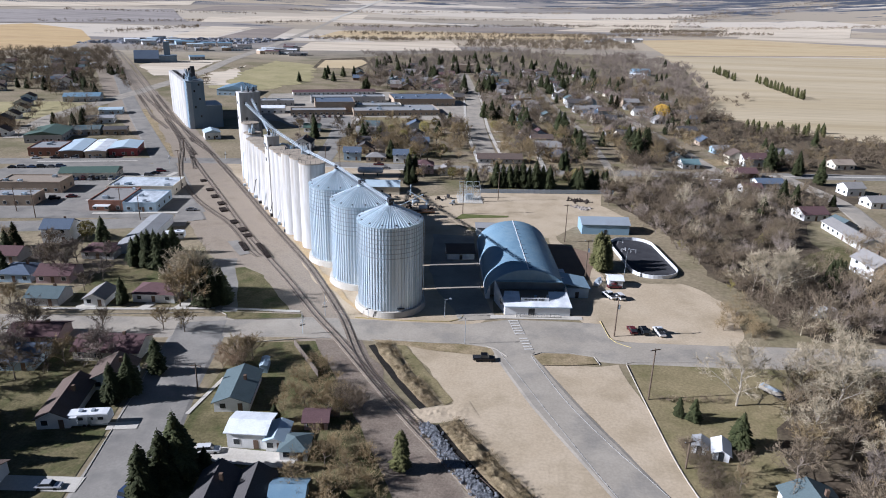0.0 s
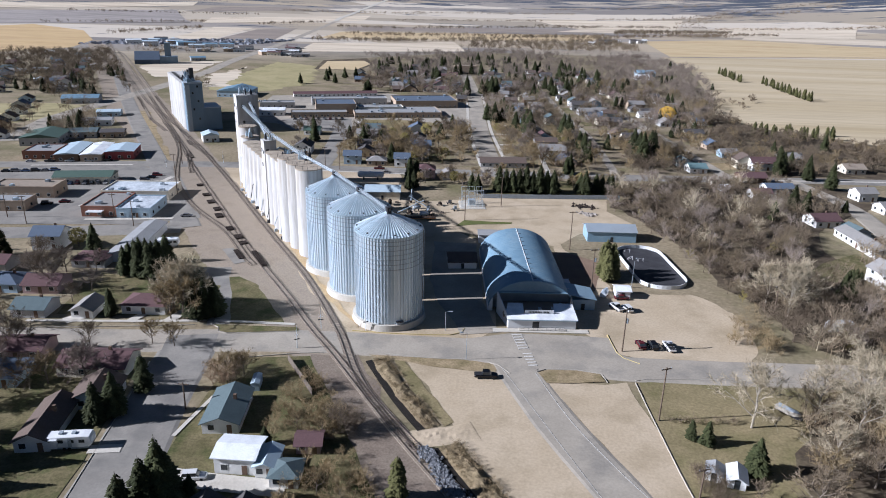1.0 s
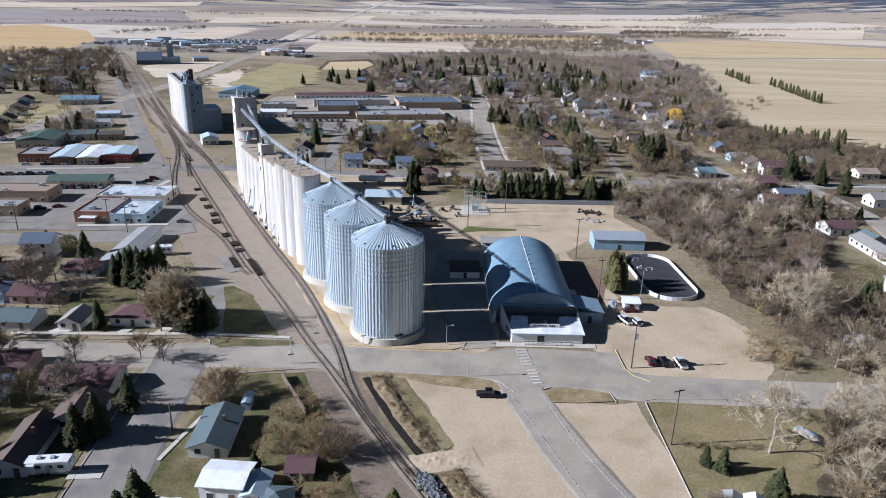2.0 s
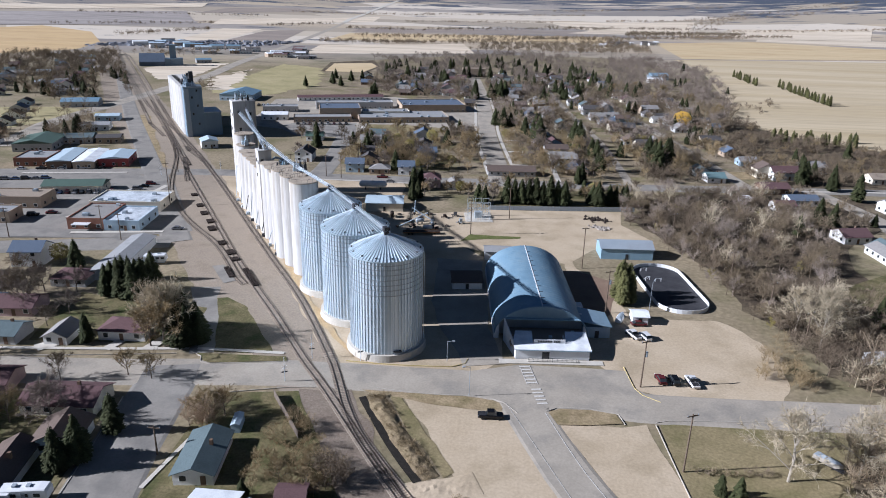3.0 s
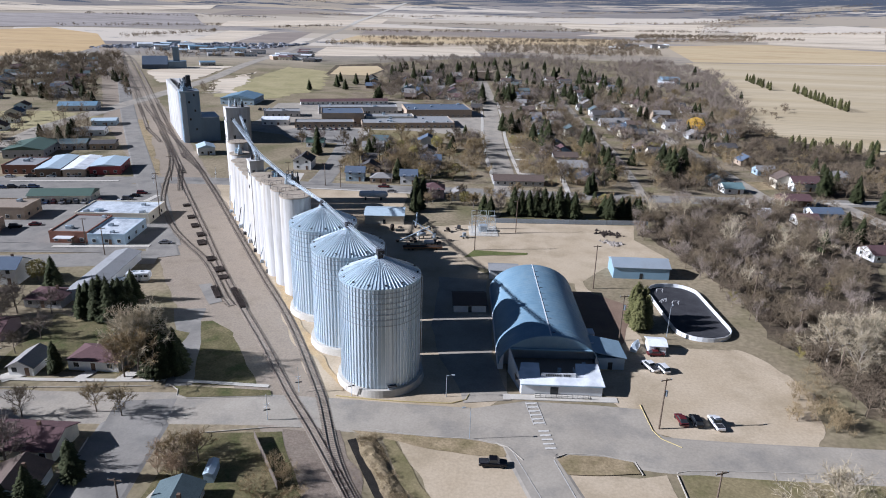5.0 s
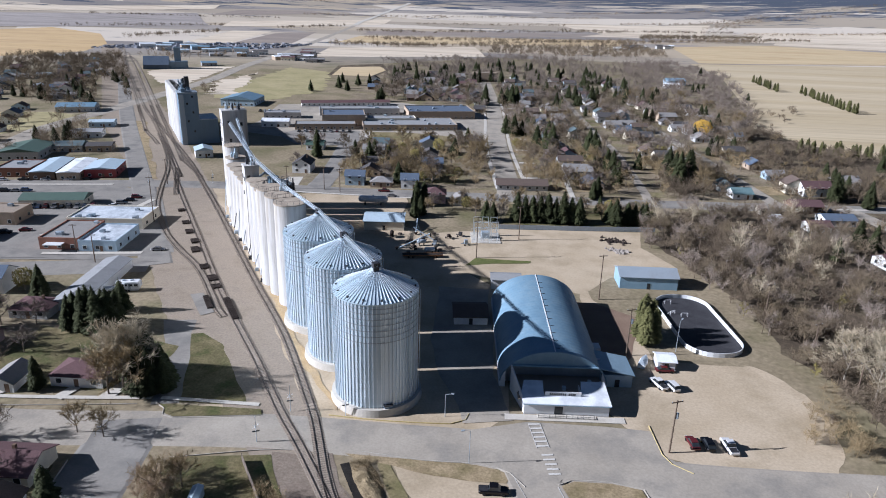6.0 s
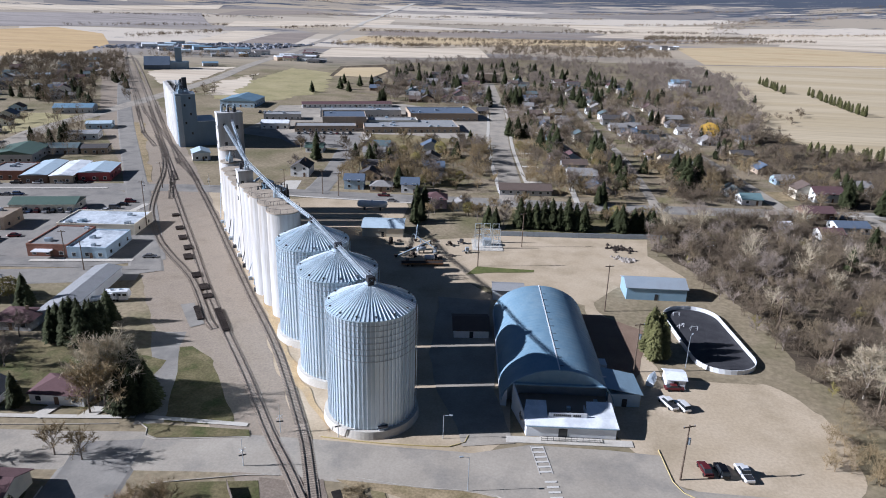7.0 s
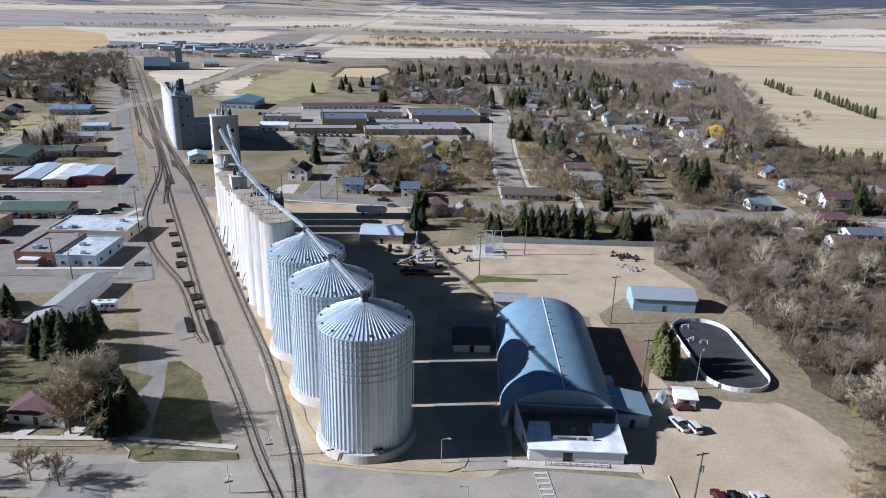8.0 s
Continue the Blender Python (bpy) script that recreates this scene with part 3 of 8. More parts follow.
U = Vector((-0.5547, 0.832))          # along the row of bins and silos
BIN = Vector((-30.1, 186.9))
ROW_TURN = math.degrees(math.atan2(U.y, U.x))


def row(s, off=0.0):
    """A place s metres along the row, off metres to its right."""
    return BIN + U * s + Vector((U.y, -U.x)) * off


# ---- grain bins ----
def grain_bin(s, off, label):
    c = row(s, off)
    R, Z0, Z1, ZP, N = 8.98, 1.7, 26.0, 30.1, 66
    t = thing("grain_bin", c.x, c.y, 0, label, "grain bin", "corrugated grain bins in a row")
    part("foundation_ring", Shape().cyl(0, 0, -0.3, 1.75, 10.25, 9.95, 72), M_CONCRETE, t, "pale concrete foundation ring")
    part("wall", Shape().cyl(0, 0, Z0, Z1, R, R, 88, False), M_GALV, t, smooth=True)
    rib = Shape().box(-0.1, -0.09, Z0, 0.11, 0.09, Z1 - 0.15).mesh("stiffener", M_GALV_RIB)
    for k in range(N):
        a = 360 * k / N
        part("stiffener", rib, M_GALV_RIB, t, at=pose(0, 0, 0, 0, 0, a) @ pose(R + 0.08, 0, 0))
    for z in (17.2, 18.6, 19.9, 21.2, 22.5, 23.8, 24.9):
        ring = Shape()
        ring.cyl(0, 0, z, z + 0.14, R + 0.24, R + 0.24, 72, False).cyl(0, 0, z + 0.14, z, R + 0.16, R + 0.16, 72, False)
        part("wind_ring", ring, M_GREY_SHEET, t)
    part("roof", Shape().cyl(0, 0, Z1, ZP, 9.25, 0.9, 66, False).cyl(0, 0, Z1 - 0.25, Z1, 9.27, 9.27, 66, False), M_GALV_ROOF, t)
    slope = math.degrees(math.atan2(ZP - Z1, 8.35))
    length = math.hypot(8.35, ZP - Z1)
    seam = Shape().add([(0, -0.075, 0), (0, 0.075, 0), (length, 0.03, 0), (length, -0.03, 0), (0, -0.05, 0.16), (0, 0.05, 0.16), (length, 0.02, 0.1), (length, -0.02, 0.1)],
                       [(4, 5, 6, 7), (0, 4, 7, 3), (1, 2, 6, 5), (0, 1, 5, 4), (2, 3, 7, 6)]).mesh("roof_rib", M_GALV_RIB)
    for k in range(66):
        part("roof_rib", seam, M_GALV_RIB, t, at=pose(0, 0, 0, 0, 0, 360 * (k + 0.5) / 66) @ pose(9.25, 0, Z1, 0, 0, 180) @ pose(0, 0, 0, 0, -slope, 0))
    vent = Shape().box(-0.15, -0.15, 0, 0.15, 0.15, 0.3).box(-0.2, -0.1, 0.2, 0.2, 0.22, 0.36).mesh("roof_vent", M_DARK)
    for k in range(14):
        a = 2 * math.pi * (k + 0.3) / 14
        part("roof_vent", vent, M_DARK, t, at=pose(8.45 * math.cos(a), 8.45 * math.sin(a), Z1 + 0.4, 0, 0, math.degrees(a)))
    part("peak_cap", Shape().cyl(0, 0, ZP - 0.2, ZP + 0.5, 1.15, 1.0, 20), M_GALV, t)
    hatch = part("access_door", Shape().box(-0.9, -0.25, 0, 0.9, 0.25, 2.0), M_GREY_SHEET, t, "grey access door", pose(0, 0, 0, 0, 0, -62) @ pose(R + 0.35, 0, 0.3, 0, 0, 90))
    part("door_hood", Shape().box(-1.0, -0.45, 2.0, 1.0, 0.45, 2.2), M_DARK, hatch)
    lad = Shape()
    for w in (-0.25, 0.25):
        lad.box(w - 0.04, -0.04, 1.5, w + 0.04, 0.04, 25.6)
    for k in range(60):
        lad.box(-0.25, -0.02, 1.8 + 0.39 * k, 0.25, 0.02, 1.85 + 0.39 * k)
    part("ladder", lad, M_GALV_RIB, t, "", pose(0, 0, 0, 0, 0, 8) @ pose(R + 0.5, 0, 0, 0, 0, 90))
    return t


for s, off in ((0.0, 0.15), (20.8, -0.2), (41.5, -0.2)):
    grain_bin(s, off, "tall corrugated galvanised grain bin with ribbed conical roof")


# ---- concrete elevator ----
def concrete_silo(s, off, r, h, label, deck=True):
    c = row(s, off)
    t = thing("concrete_silo", c.x, c.y, ROW_TURN, label, "silo", "white concrete silos in a row")
    part("shaft", Shape().cyl(0, 0, -0.2, h, r, r, 40), M_WHITE, t, smooth=False)
    part("roof_slab", Shape().cyl(0, 0, h, h + 0.35, r + 0.15, r + 0.15, 40), surface("dusty_roof_slab", (0.3, 0.25, 0.2), (0.4, 0.35, 0.28), 3, fine=0.2), t, "dusty flat concrete roof")
    if deck:
        rail = Shape()
        for k in range(16):
            a, b = 2 * math.pi * k / 16, 2 * math.pi * (k + 1) / 16
            pa, pb = Vector((r * math.cos(a), r * math.sin(a), h + 0.35)), Vector((r * math.cos(b), r * math.sin(b), h + 0.35))
            rail.tube(pa, pa + Vector((0, 0, 1.1)), 0.04).tube(pa + Vector((0, 0, 1.1)), pb + Vector((0, 0, 1.1)), 0.035)
        part("guard_rail", rail, M_DARK, t)
    return t


def block_tower(name, s, off, la, wa, h, wall, label, roof_label="", z=0.0):
    """A rectangular elevator tower: la along the row, wa across."""
    c = row(s, off)
    t = thing(name, c.x, c.y, ROW_TURN, label, "elevator tower", "", z)
    part("shaft", Shape().box(-la / 2, -wa / 2, -0.2, la / 2, wa / 2, h), wall, t)
    part("parapet", Shape().box(-la / 2 - 0.12, -wa / 2 - 0.12, h - 0.1, la / 2 + 0.12, wa / 2 + 0.12, h + 0.5), wall, t)
    pane = Shape().box(-0.5, -0.06, 0, 0.5, 0.06, 1.4).mesh("window", M_GLASS)
    for k, (x, zz) in enumerate(((-0.25, 0.88), (0.22, 0.72), (0.25, 0.9))):
        part("window", pane, M_GLASS, t, at=pose(-la / 2 - 0.05, x * wa, h * zz - 1, 0, 0, 90))
        part("window", pane, M_GLASS, t, at=pose(x * la, wa / 2 + 0.05, h * zz - 1))
    return t


def roof_gear(s, off, z, label, seed, n=6, spread=3.0, tall=3.0):
    rnd = random.Random(seed)
    c = row(s, off)
    t = thing("roof_machinery", c.x, c.y, ROW_TURN, label, "machinery", "", z)
    for k in range(n):
        x, y, w, hh = rnd.uniform(-spread, spread), rnd.uniform(-spread, spread), rnd.uniform(0.4, 1.0), rnd.uniform(0.4, 1.0) * tall
        sh = Shape().box(x - w / 2, y - w / 2, 0, x + w / 2, y + w / 2, hh * 0.6).cyl(x, y, hh * 0.6, hh, w * 0.35, w * 0.25, 10)
        part("housing", sh, rnd.choice((M_DARK, M_GALV, M_BLUE_WALL, M_GREY_SHEET)), t)
    fr = Shape()
    for a in (-1, 1):
        for b in (-1, 1):
            fr.tube((a * spread * 0.5, b * spread * 0.4, 0), (a * spread * 0.5, b * spread * 0.4, tall), 0.07)
    for zz in (0.5, 1.0):
        for a in (-1, 1):
            fr.tube((a * spread * 0.5, -spread * 0.4, tall * zz), (a * spread * 0.5, spread * 0.4, tall * zz), 0.06).tube((-spread * 0.5, a * spread * 0.4, tall * zz), (spread * 0.5, a * spread * 0.4, tall * zz), 0.06)
    part("frame", fr, M_DARK, t)


SILO_L = "tall white concrete silo streaked with dust"
for s, off in ((55.8, -4.0), (64.4, -4.6), (73.0, -5.2)):
    concrete_silo(s, off, 4.4, 30.0, SILO_L)
for s in (80.4, 86.8, 93.2):
    concrete_silo(s, -5.4, 3.3, 27.5, SILO_L, False)
block_tower("headhouse", 99.4, -6.0, 4.6, 4.6, 31.0, M_WHITE, "narrow white concrete headhouse tower with dark windows")
for k in range(5):
    concrete_silo(105.5 + 7.0 * k, -4.3, 3.9, 23.5, SILO_L, False)
concrete_silo(142.5, -3.4, 3.7, 24.5, SILO_L, False)
concrete_silo(151.0, -2.2, 3.9, 27.5, SILO_L)
block_tower("headhouse", 159.5, -0.2, 6.0, 9.6, 40.0, M_WHITE, "tall white concrete headhouse tower above the silos")
roof_gear(159.5, -0.2, 40.5, "dark legs and distributor gear on the tower roof", 3, 8, 3.0, 3.6)
roof_gear(99.4, -6.0, 31.5, "blue and dark conveyor head on the tower roof", 5, 4, 1.8, 2.4)
roof_gear(67, -2.0, 30.4, "dark bucket elevator leg and drive on the silo roof", 11, 8, 2.6, 4.0)
roof_gear(104, -4.0, 23.9, "dark pipes and drives beside the headhouse", 12, 7, 2.2, 4.5)
roof_gear(141, -3.0, 24.9, "dark conveyor gear on the silo roof", 13, 7, 2.0, 4.0)
roof_gear(82, -3.5, 27.9, "dark conveyor drive housing on the silo roof", 6, 6, 2.4, 3.6)
roof_gear(118, -3.0, 23.9, "blue dust collector gear on the silo roof", 7, 5, 2.4, 4.0)


def dust_collector(s, off, h, label):
    """A dark round filter on a braced steel frame beside the silos."""
    c = row(s, off)
    t = thing("dust_collector", c.x, c.y, ROW_TURN, label, "dust collector", "dust collectors")
    part("drum", Shape().cyl(0, 0, h - 3.4, h, 1.9, 1.9, 18), M_DARK, t)
    part("cone", Shape().cyl(0, 0, h - 6.6, h - 3.4, 0.35, 1.9, 18, False), M_DARK, t)
    part("cap", Shape().cyl(0, 0, h, h + 0.7, 1.95, 0.5, 18), M_GREY_SHEET, t)
    for a in (-1.7, 1.7):
        for b in (-1.7, 1.7):
            part("leg", Shape().tube((a, b, -0.2), (a, b, h - 0.4), 0.14, 0.14, 6), M_GREY_SHEET, t)
    part("duct", Shape().tube((0, 0, h + 0.6), (0, 3.0, h + 1.6), 0.45, 0.45, 8).tube((0, 3.0, h + 1.6), (0, 6.2, h - 0.5), 0.45, 0.45, 8), M_GREY_SHEET, t)


dust_collector(86.0, 2.6, 27.5, "dark round dust collector on a steel frame")
dust_collector(108.0, 3.2, 24.5, "dark round dust collector behind the headhouse")


def foot_gear():
    """Pipes, hoppers and boxes along the track side of the silos."""
    rnd = random.Random(29)
    for k in range(8):
        s = 74 + 10.0 * k + rnd.uniform(-1.5, 1.5)
        c = row(s, -9.3 + 0.02 * (s - 74))
        t = thing("loading_pipe", c.x, c.y, ROW_TURN, "grey loading pipe and box at the silo foot", "pipe", "loading gear at the silos")
        hh = rnd.uniform(5, 17)
        part("pipe", Shape().tube((0, -0.6, hh), (0, 0.5, 2.2), 0.16, 0.16, 8).tube((0, -0.6, hh), (0, -1.6, hh + 1.2), 0.16, 0.16, 8), rnd.choice((M_GREY_SHEET, M_DARK, M_GALV)), t)
        w = rnd.uniform(0.3, 0.7)
        part("hopper", Shape().box(-w, -0.5, -0.1, w, 0.6, rnd.uniform(0.6, 1.6)), rnd.choice((M_GREY_SHEET, M_DARK, M_WHITE_METAL)), t)


foot_gear()


def conveyor(name, a, b, label, w=0.45, hgt=0.45):
    a, b = Vector(a), Vector(b)
    t = tagged(new(name), label, "conveyor", "overhead conveyors")
    d = b - a
    m = Matrix.Translation(a) @ d.to_track_quat("X", "Z").to_matrix().to_4x4()
    t.matrix_basis = m
    l = d.length
    part("trough", Shape().box(0, -w * 0.26, hgt * 0.3, l, w * 0.26, hgt * 0.9), M_GREY_SHEET, t)
    fr = Shape()
    n = max(2, int(l / 1.6))
    for y in (-w / 2, w / 2):
        fr.tube((0, y, 0), (l, y, 0), 0.06).tube((0, y, hgt * 1.15), (l, y, hgt * 1.15), 0.05)
        for k in range(n):
            fr.tube((l * k / n, y, 0), (l * (k + 1) / n, y, hgt * 1.15), 0.04, n=3)
    part("truss", fr, M_GALV_RIB, t)
    part("catwalk", Shape().box(0, w * 0.5, -0.03, l, w * 0.5 + 0.35, 0.02), M_GREY_SHEET, t)
    return t


def at(s, off, z):
    p = row(s, off)
    return (p.x, p.y, z)


conveyor("bin_conveyor", at(-1.2, 0, 30.9), at(42.5, -0.1, 31.4), "galvanised truss conveyor over the bin peaks")
conveyor("bin_conveyor", at(42.5, -0.3, 31.4), at(64, -2.8, 32.0), "galvanised truss conveyor from silos to bins")
conveyor("silo_conveyor", at(62, -2.6, 31.6), at(100, -4.6, 33.2), "galvanised truss conveyor over the silo roofs", 0.6, 0.6)
conveyor("tower_spout", at(99, -4.6, 33.0), at(156, -2.4, 35.5), "inclined galvanised conveyor up to the tower", 0.7, 0.7)
conveyor("tower_spout", at(104, -2.8, 25.5), at(156.2, 0.4, 37.5), "steep galvanised spout from the tower to the silos", 0.5, 0.5)


for s in (-0.4, 20.8, 41.5):
    c = row(s, -0.1)
    t = thing("conveyor_drive", c.x, c.y, ROW_TURN, "dark conveyor outlet on the bin peak", "machinery", "conveyor outlets", 29.9)
    part("housing", Shape().box(-0.7, -0.6, 0, 0.7, 0.6, 1.9).box(-0.5, -1.0, 1.0, 0.5, -0.5, 1.7), M_DARK, t)
    part("spout", Shape().cyl(0, 0, -0.1, 0.8, 0.5, 0.4, 10), M_GALV, t)


# ---- second elevator beyond the crossing ----
M_BLUE_SHEET = surface("blue_grey_cladding", (0.13, 0.19, 0.25), (0.18, 0.25, 0.32), 6, rough=0.6, fine=0.08, stretch=(1, 1, 0.3), stain=(0.13, 0.17, 0.2), stain_size=8)


def far_elevator():
    t = thing("grain_elevator", -199, 438, 123, "tall grain elevator with white side and blue-grey metal end", "grain elevator")
    part("white_block", Shape().box(0, -4, -0.2, 74, 4.6, 29), M_WHITE, t, "white concrete silo block")
    for k in range(11):
        part("silo_bay", Shape().cyl(4 + 6.4 * k, 4.2, -0.2, 29, 3.0, 3.0, 20), M_WHITE, t)
    part("end_tower", Shape().box(-6, -4.6, -0.2, 5, 6.2, 29.5), M_BLUE_SHEET, t, "blue-grey sheet metal end tower")
    part("tower_parapet", Shape().box(-6.15, -4.75, 29.4, 5.15, 6.35, 30.1), M_GREY_SHEET, t)
    part("side_wing", Shape().box(-5, -15, -0.2, 16, -4.6, 14), M_BLUE_SHEET, t, "low blue-grey metal side wing")
    part("wing_roof", Shape().box(-5.2, -15.2, 14, 16.2, -4.6, 14.3), M_WHITE_METAL, t, "pale metal wing roof")
    part("stair_tower", Shape().box(-6.9, 3.2, -0.2, -6, 6.0, 29), M_GREY_SHEET, t)
    rnd = random.Random(15)
    for k in range(12):
        x, y, w, hh = rnd.uniform(-4, 34), rnd.uniform(-3, 4), rnd.uniform(0.7, 2.0), rnd.uniform(1.5, 6.0)
        part("roof_housing", Shape().box(x - w, y - w * 0.7, 29, x + w, y + w * 0.7, 29 + hh * 0.6).cyl(x, y, 29 + hh * 0.6, 29 + hh, w * 0.5, w * 0.3, 10), rnd.choice((M_DARK, M_BLUE_SHEET, M_GREY_SHEET)), t)
    for k in range(6):
        x, y = rnd.uniform(0, 24), rnd.uniform(-3, 3)
        part("spout", Shape().tube((x, y, 29), (x + rnd.uniform(-6, 6), y + rnd.uniform(-3, 3), 35.5), 0.35, 0.3, 8), M_GREY_SHEET, t)
    for x0, y0, x1, y1, z1 in ((8, -2, 10.5, 0.5, 37.5), (14, -1, 16, 1.2, 36), (0, 1, 2, 3, 34)):
        part("leg", Shape().box(x0, y0, 29, x1, y1, z1), M_DARK, t)
    for k, z in enumerate((7, 13, 18, 23, 27)):
        part("window", Shape().box(-6.06, -2 + 3 * (k % 2), z, -5.98, -1 + 3 * (k % 2), z + 1.3), M_GLASS, t)


far_elevator()

M_CHAFF = surface("grain_dust", (0.4, 0.29, 0.16), (0.48, 0.365, 0.215), 3, fine=0.2, fine_size=0.4, stain=(0.32, 0.26, 0.185), stain_size=5, stain_amount=0.8)
patch("grain_dust_strip", [(row(q, o).x, row(q, o).y) for q, o in ((-4, -10.4), (20, -11.6), (45, -11.2), (75, -8.2), (105, -8.0), (105, -6.0), (62, -6.2), (40, -9.4), (20, -9.4), (0, -9.6))], M_CHAFF, "golden grain dust along the bins and silos", 0.15, 1.6, 2.0)

# ---- arena ----
ARENA_TURN, AW, AL, AH = 5.9, 24.6, 46.8, 9.4


def arch(u, w=AW, h=AH, eave=1.6):
    """Half-ellipse arch: u from 0 to 1 across."""
    a = math.pi * (1 - u)
    return (w / 2 + w / 2 * math.cos(a), eave + (h - eave) * math.sin(a) ** 1.15)


def build_arena():
    t = thing("arena", -2.6, 194.5, ARENA_TURN, "large arena hall with blue arched metal roof", "arena")
    n, m = 28, 16
    roof = Shape()
    v, f = [], []
    for j in range(m + 1):
        for i in range(n + 1):
            x, z = arch(i / n)
            v.append((x, AL * j / m, z))
    for j in range(m):
        for i in range(n):
            f.append((j * (n + 1) + i, j * (n + 1) + i + 1, (j + 1) * (n + 1) + i + 1, (j + 1) * (n + 1) + i))
    roof.add(v, f)
    part("roof", roof, M_BLUE_ROOF, t, "blue arched sheet metal roof", smooth=True)
    seam = Shape()
    for j in range(1, 30):
        y = AL * j / 30
        for i in range(n):
            (xa, za), (xb, zb) = arch(i / n), arch((i + 1) / n)
            seam.add([(xa, y - 0.03, za), (xa, y + 0.03, za), (xb, y + 0.03, zb), (xb, y - 0.03, zb), (xa, y, za + 0.05), (xb, y, zb + 0.05)], [(0, 4, 5, 3), (1, 2, 5, 4)])
    part("roof_seams", seam, M_BLUE_ROOF, t)
    part("ridge_cap", Shape().box(AW / 2 - 0.12, -0.1, AH - 0.02, AW / 2 + 0.12, AL, AH + 0.1), M_WHITE_METAL, t, "pale ridge flashing")
    bracket = Shape().box(-0.06, -0.05, 0, 0.9, 0.05, 0.14).mesh("snow_guard", M_DARK)
    for k in range(11):
        part("snow_guard", bracket, M_DARK, t, at=pose(AW / 2 + 0.3, 2 + 3.9 * k, AH - 0.05))
    back = Shape().add([(arch(i / n)[0], AL, arch(i / n)[1]) for i in range(n + 1)] + [(AW, AL, 0), (0, AL, 0)], [tuple(range(n + 3))[::-1]])
    part("back_wall", back, M_BLUE_WALL, t)
    side = Shape().box(-0.15, 0, -0.2, 0.15, AL, 1.7).box(AW - 0.15, 0, -0.2, AW + 0.15, AL, 1.7)
    part("side_wall", side, M_WHITE_METAL, t)
    edge = Shape()
    for i in range(n):
        (xa, za), (xb, zb) = arch(i / n), arch((i + 1) / n)
        edge.tube((xa, -0.05, za), (xb, -0.05, zb), 0.16, n=5)
    part("roof_edge", edge, M_BLUE_ROOF, t)
    # sheet-clad upper gable over a deep recess, white wall at the springing of the arch
    zv = 6.1
    cross = [i for i in range(n + 1) if arch(i / n)[1] >= zv]
    pts = [(arch(i / n)[0], -0.12, arch(i / n)[1]) for i in cross]
    xa, xb = pts[0][0] - 0.4, pts[-1][0] + 0.4
    part("gable_sheet", Shape().add(pts + [(xb, -0.6, zv), (xa, -0.6, zv)], [tuple(range(len(pts) + 2))[::-1]]), M_BLUE_ROOF, t, "blue sheet-clad upper gable")
    part("gable_wall", Shape().add([(arch(i / n)[0], 2.6, arch(i / n)[1] - 0.05) for i in range(n + 1)] + [(AW, 2.6, 0), (0, 2.6, 0)], [tuple(range(n + 3))]), WALLS["grey"], t, "grey recessed gable wall")
    for side in (0, 1):
        near = [(arch(i / n)[0], 0.0, arch(i / n)[1] - 0.03) for i in range(0, 5)]
        foot = [(near[-1][0], 0.0, -0.2), (0, 0.0, -0.2)]
        pier = near + foot
        if side:
            pier = [(AW - x, y, z) for x, y, z in pier]
        part("pier_wall", Shape().add(pier + [(x, 0.3, z) for x, y, z in pier], [tuple(range(7)), tuple(range(13, 6, -1))] + [(k, (k + 1) % 7, 7 + (k + 1) % 7, 7 + k) for k in range(7)]), M_WHITE_METAL, t, "white wall at the springing of the arch")
    part("gable_beam", Shape().box(xa, -0.75, zv - 0.25, xb, -0.45, zv + 0.02), M_BLUE_WALL, t)


build_arena()


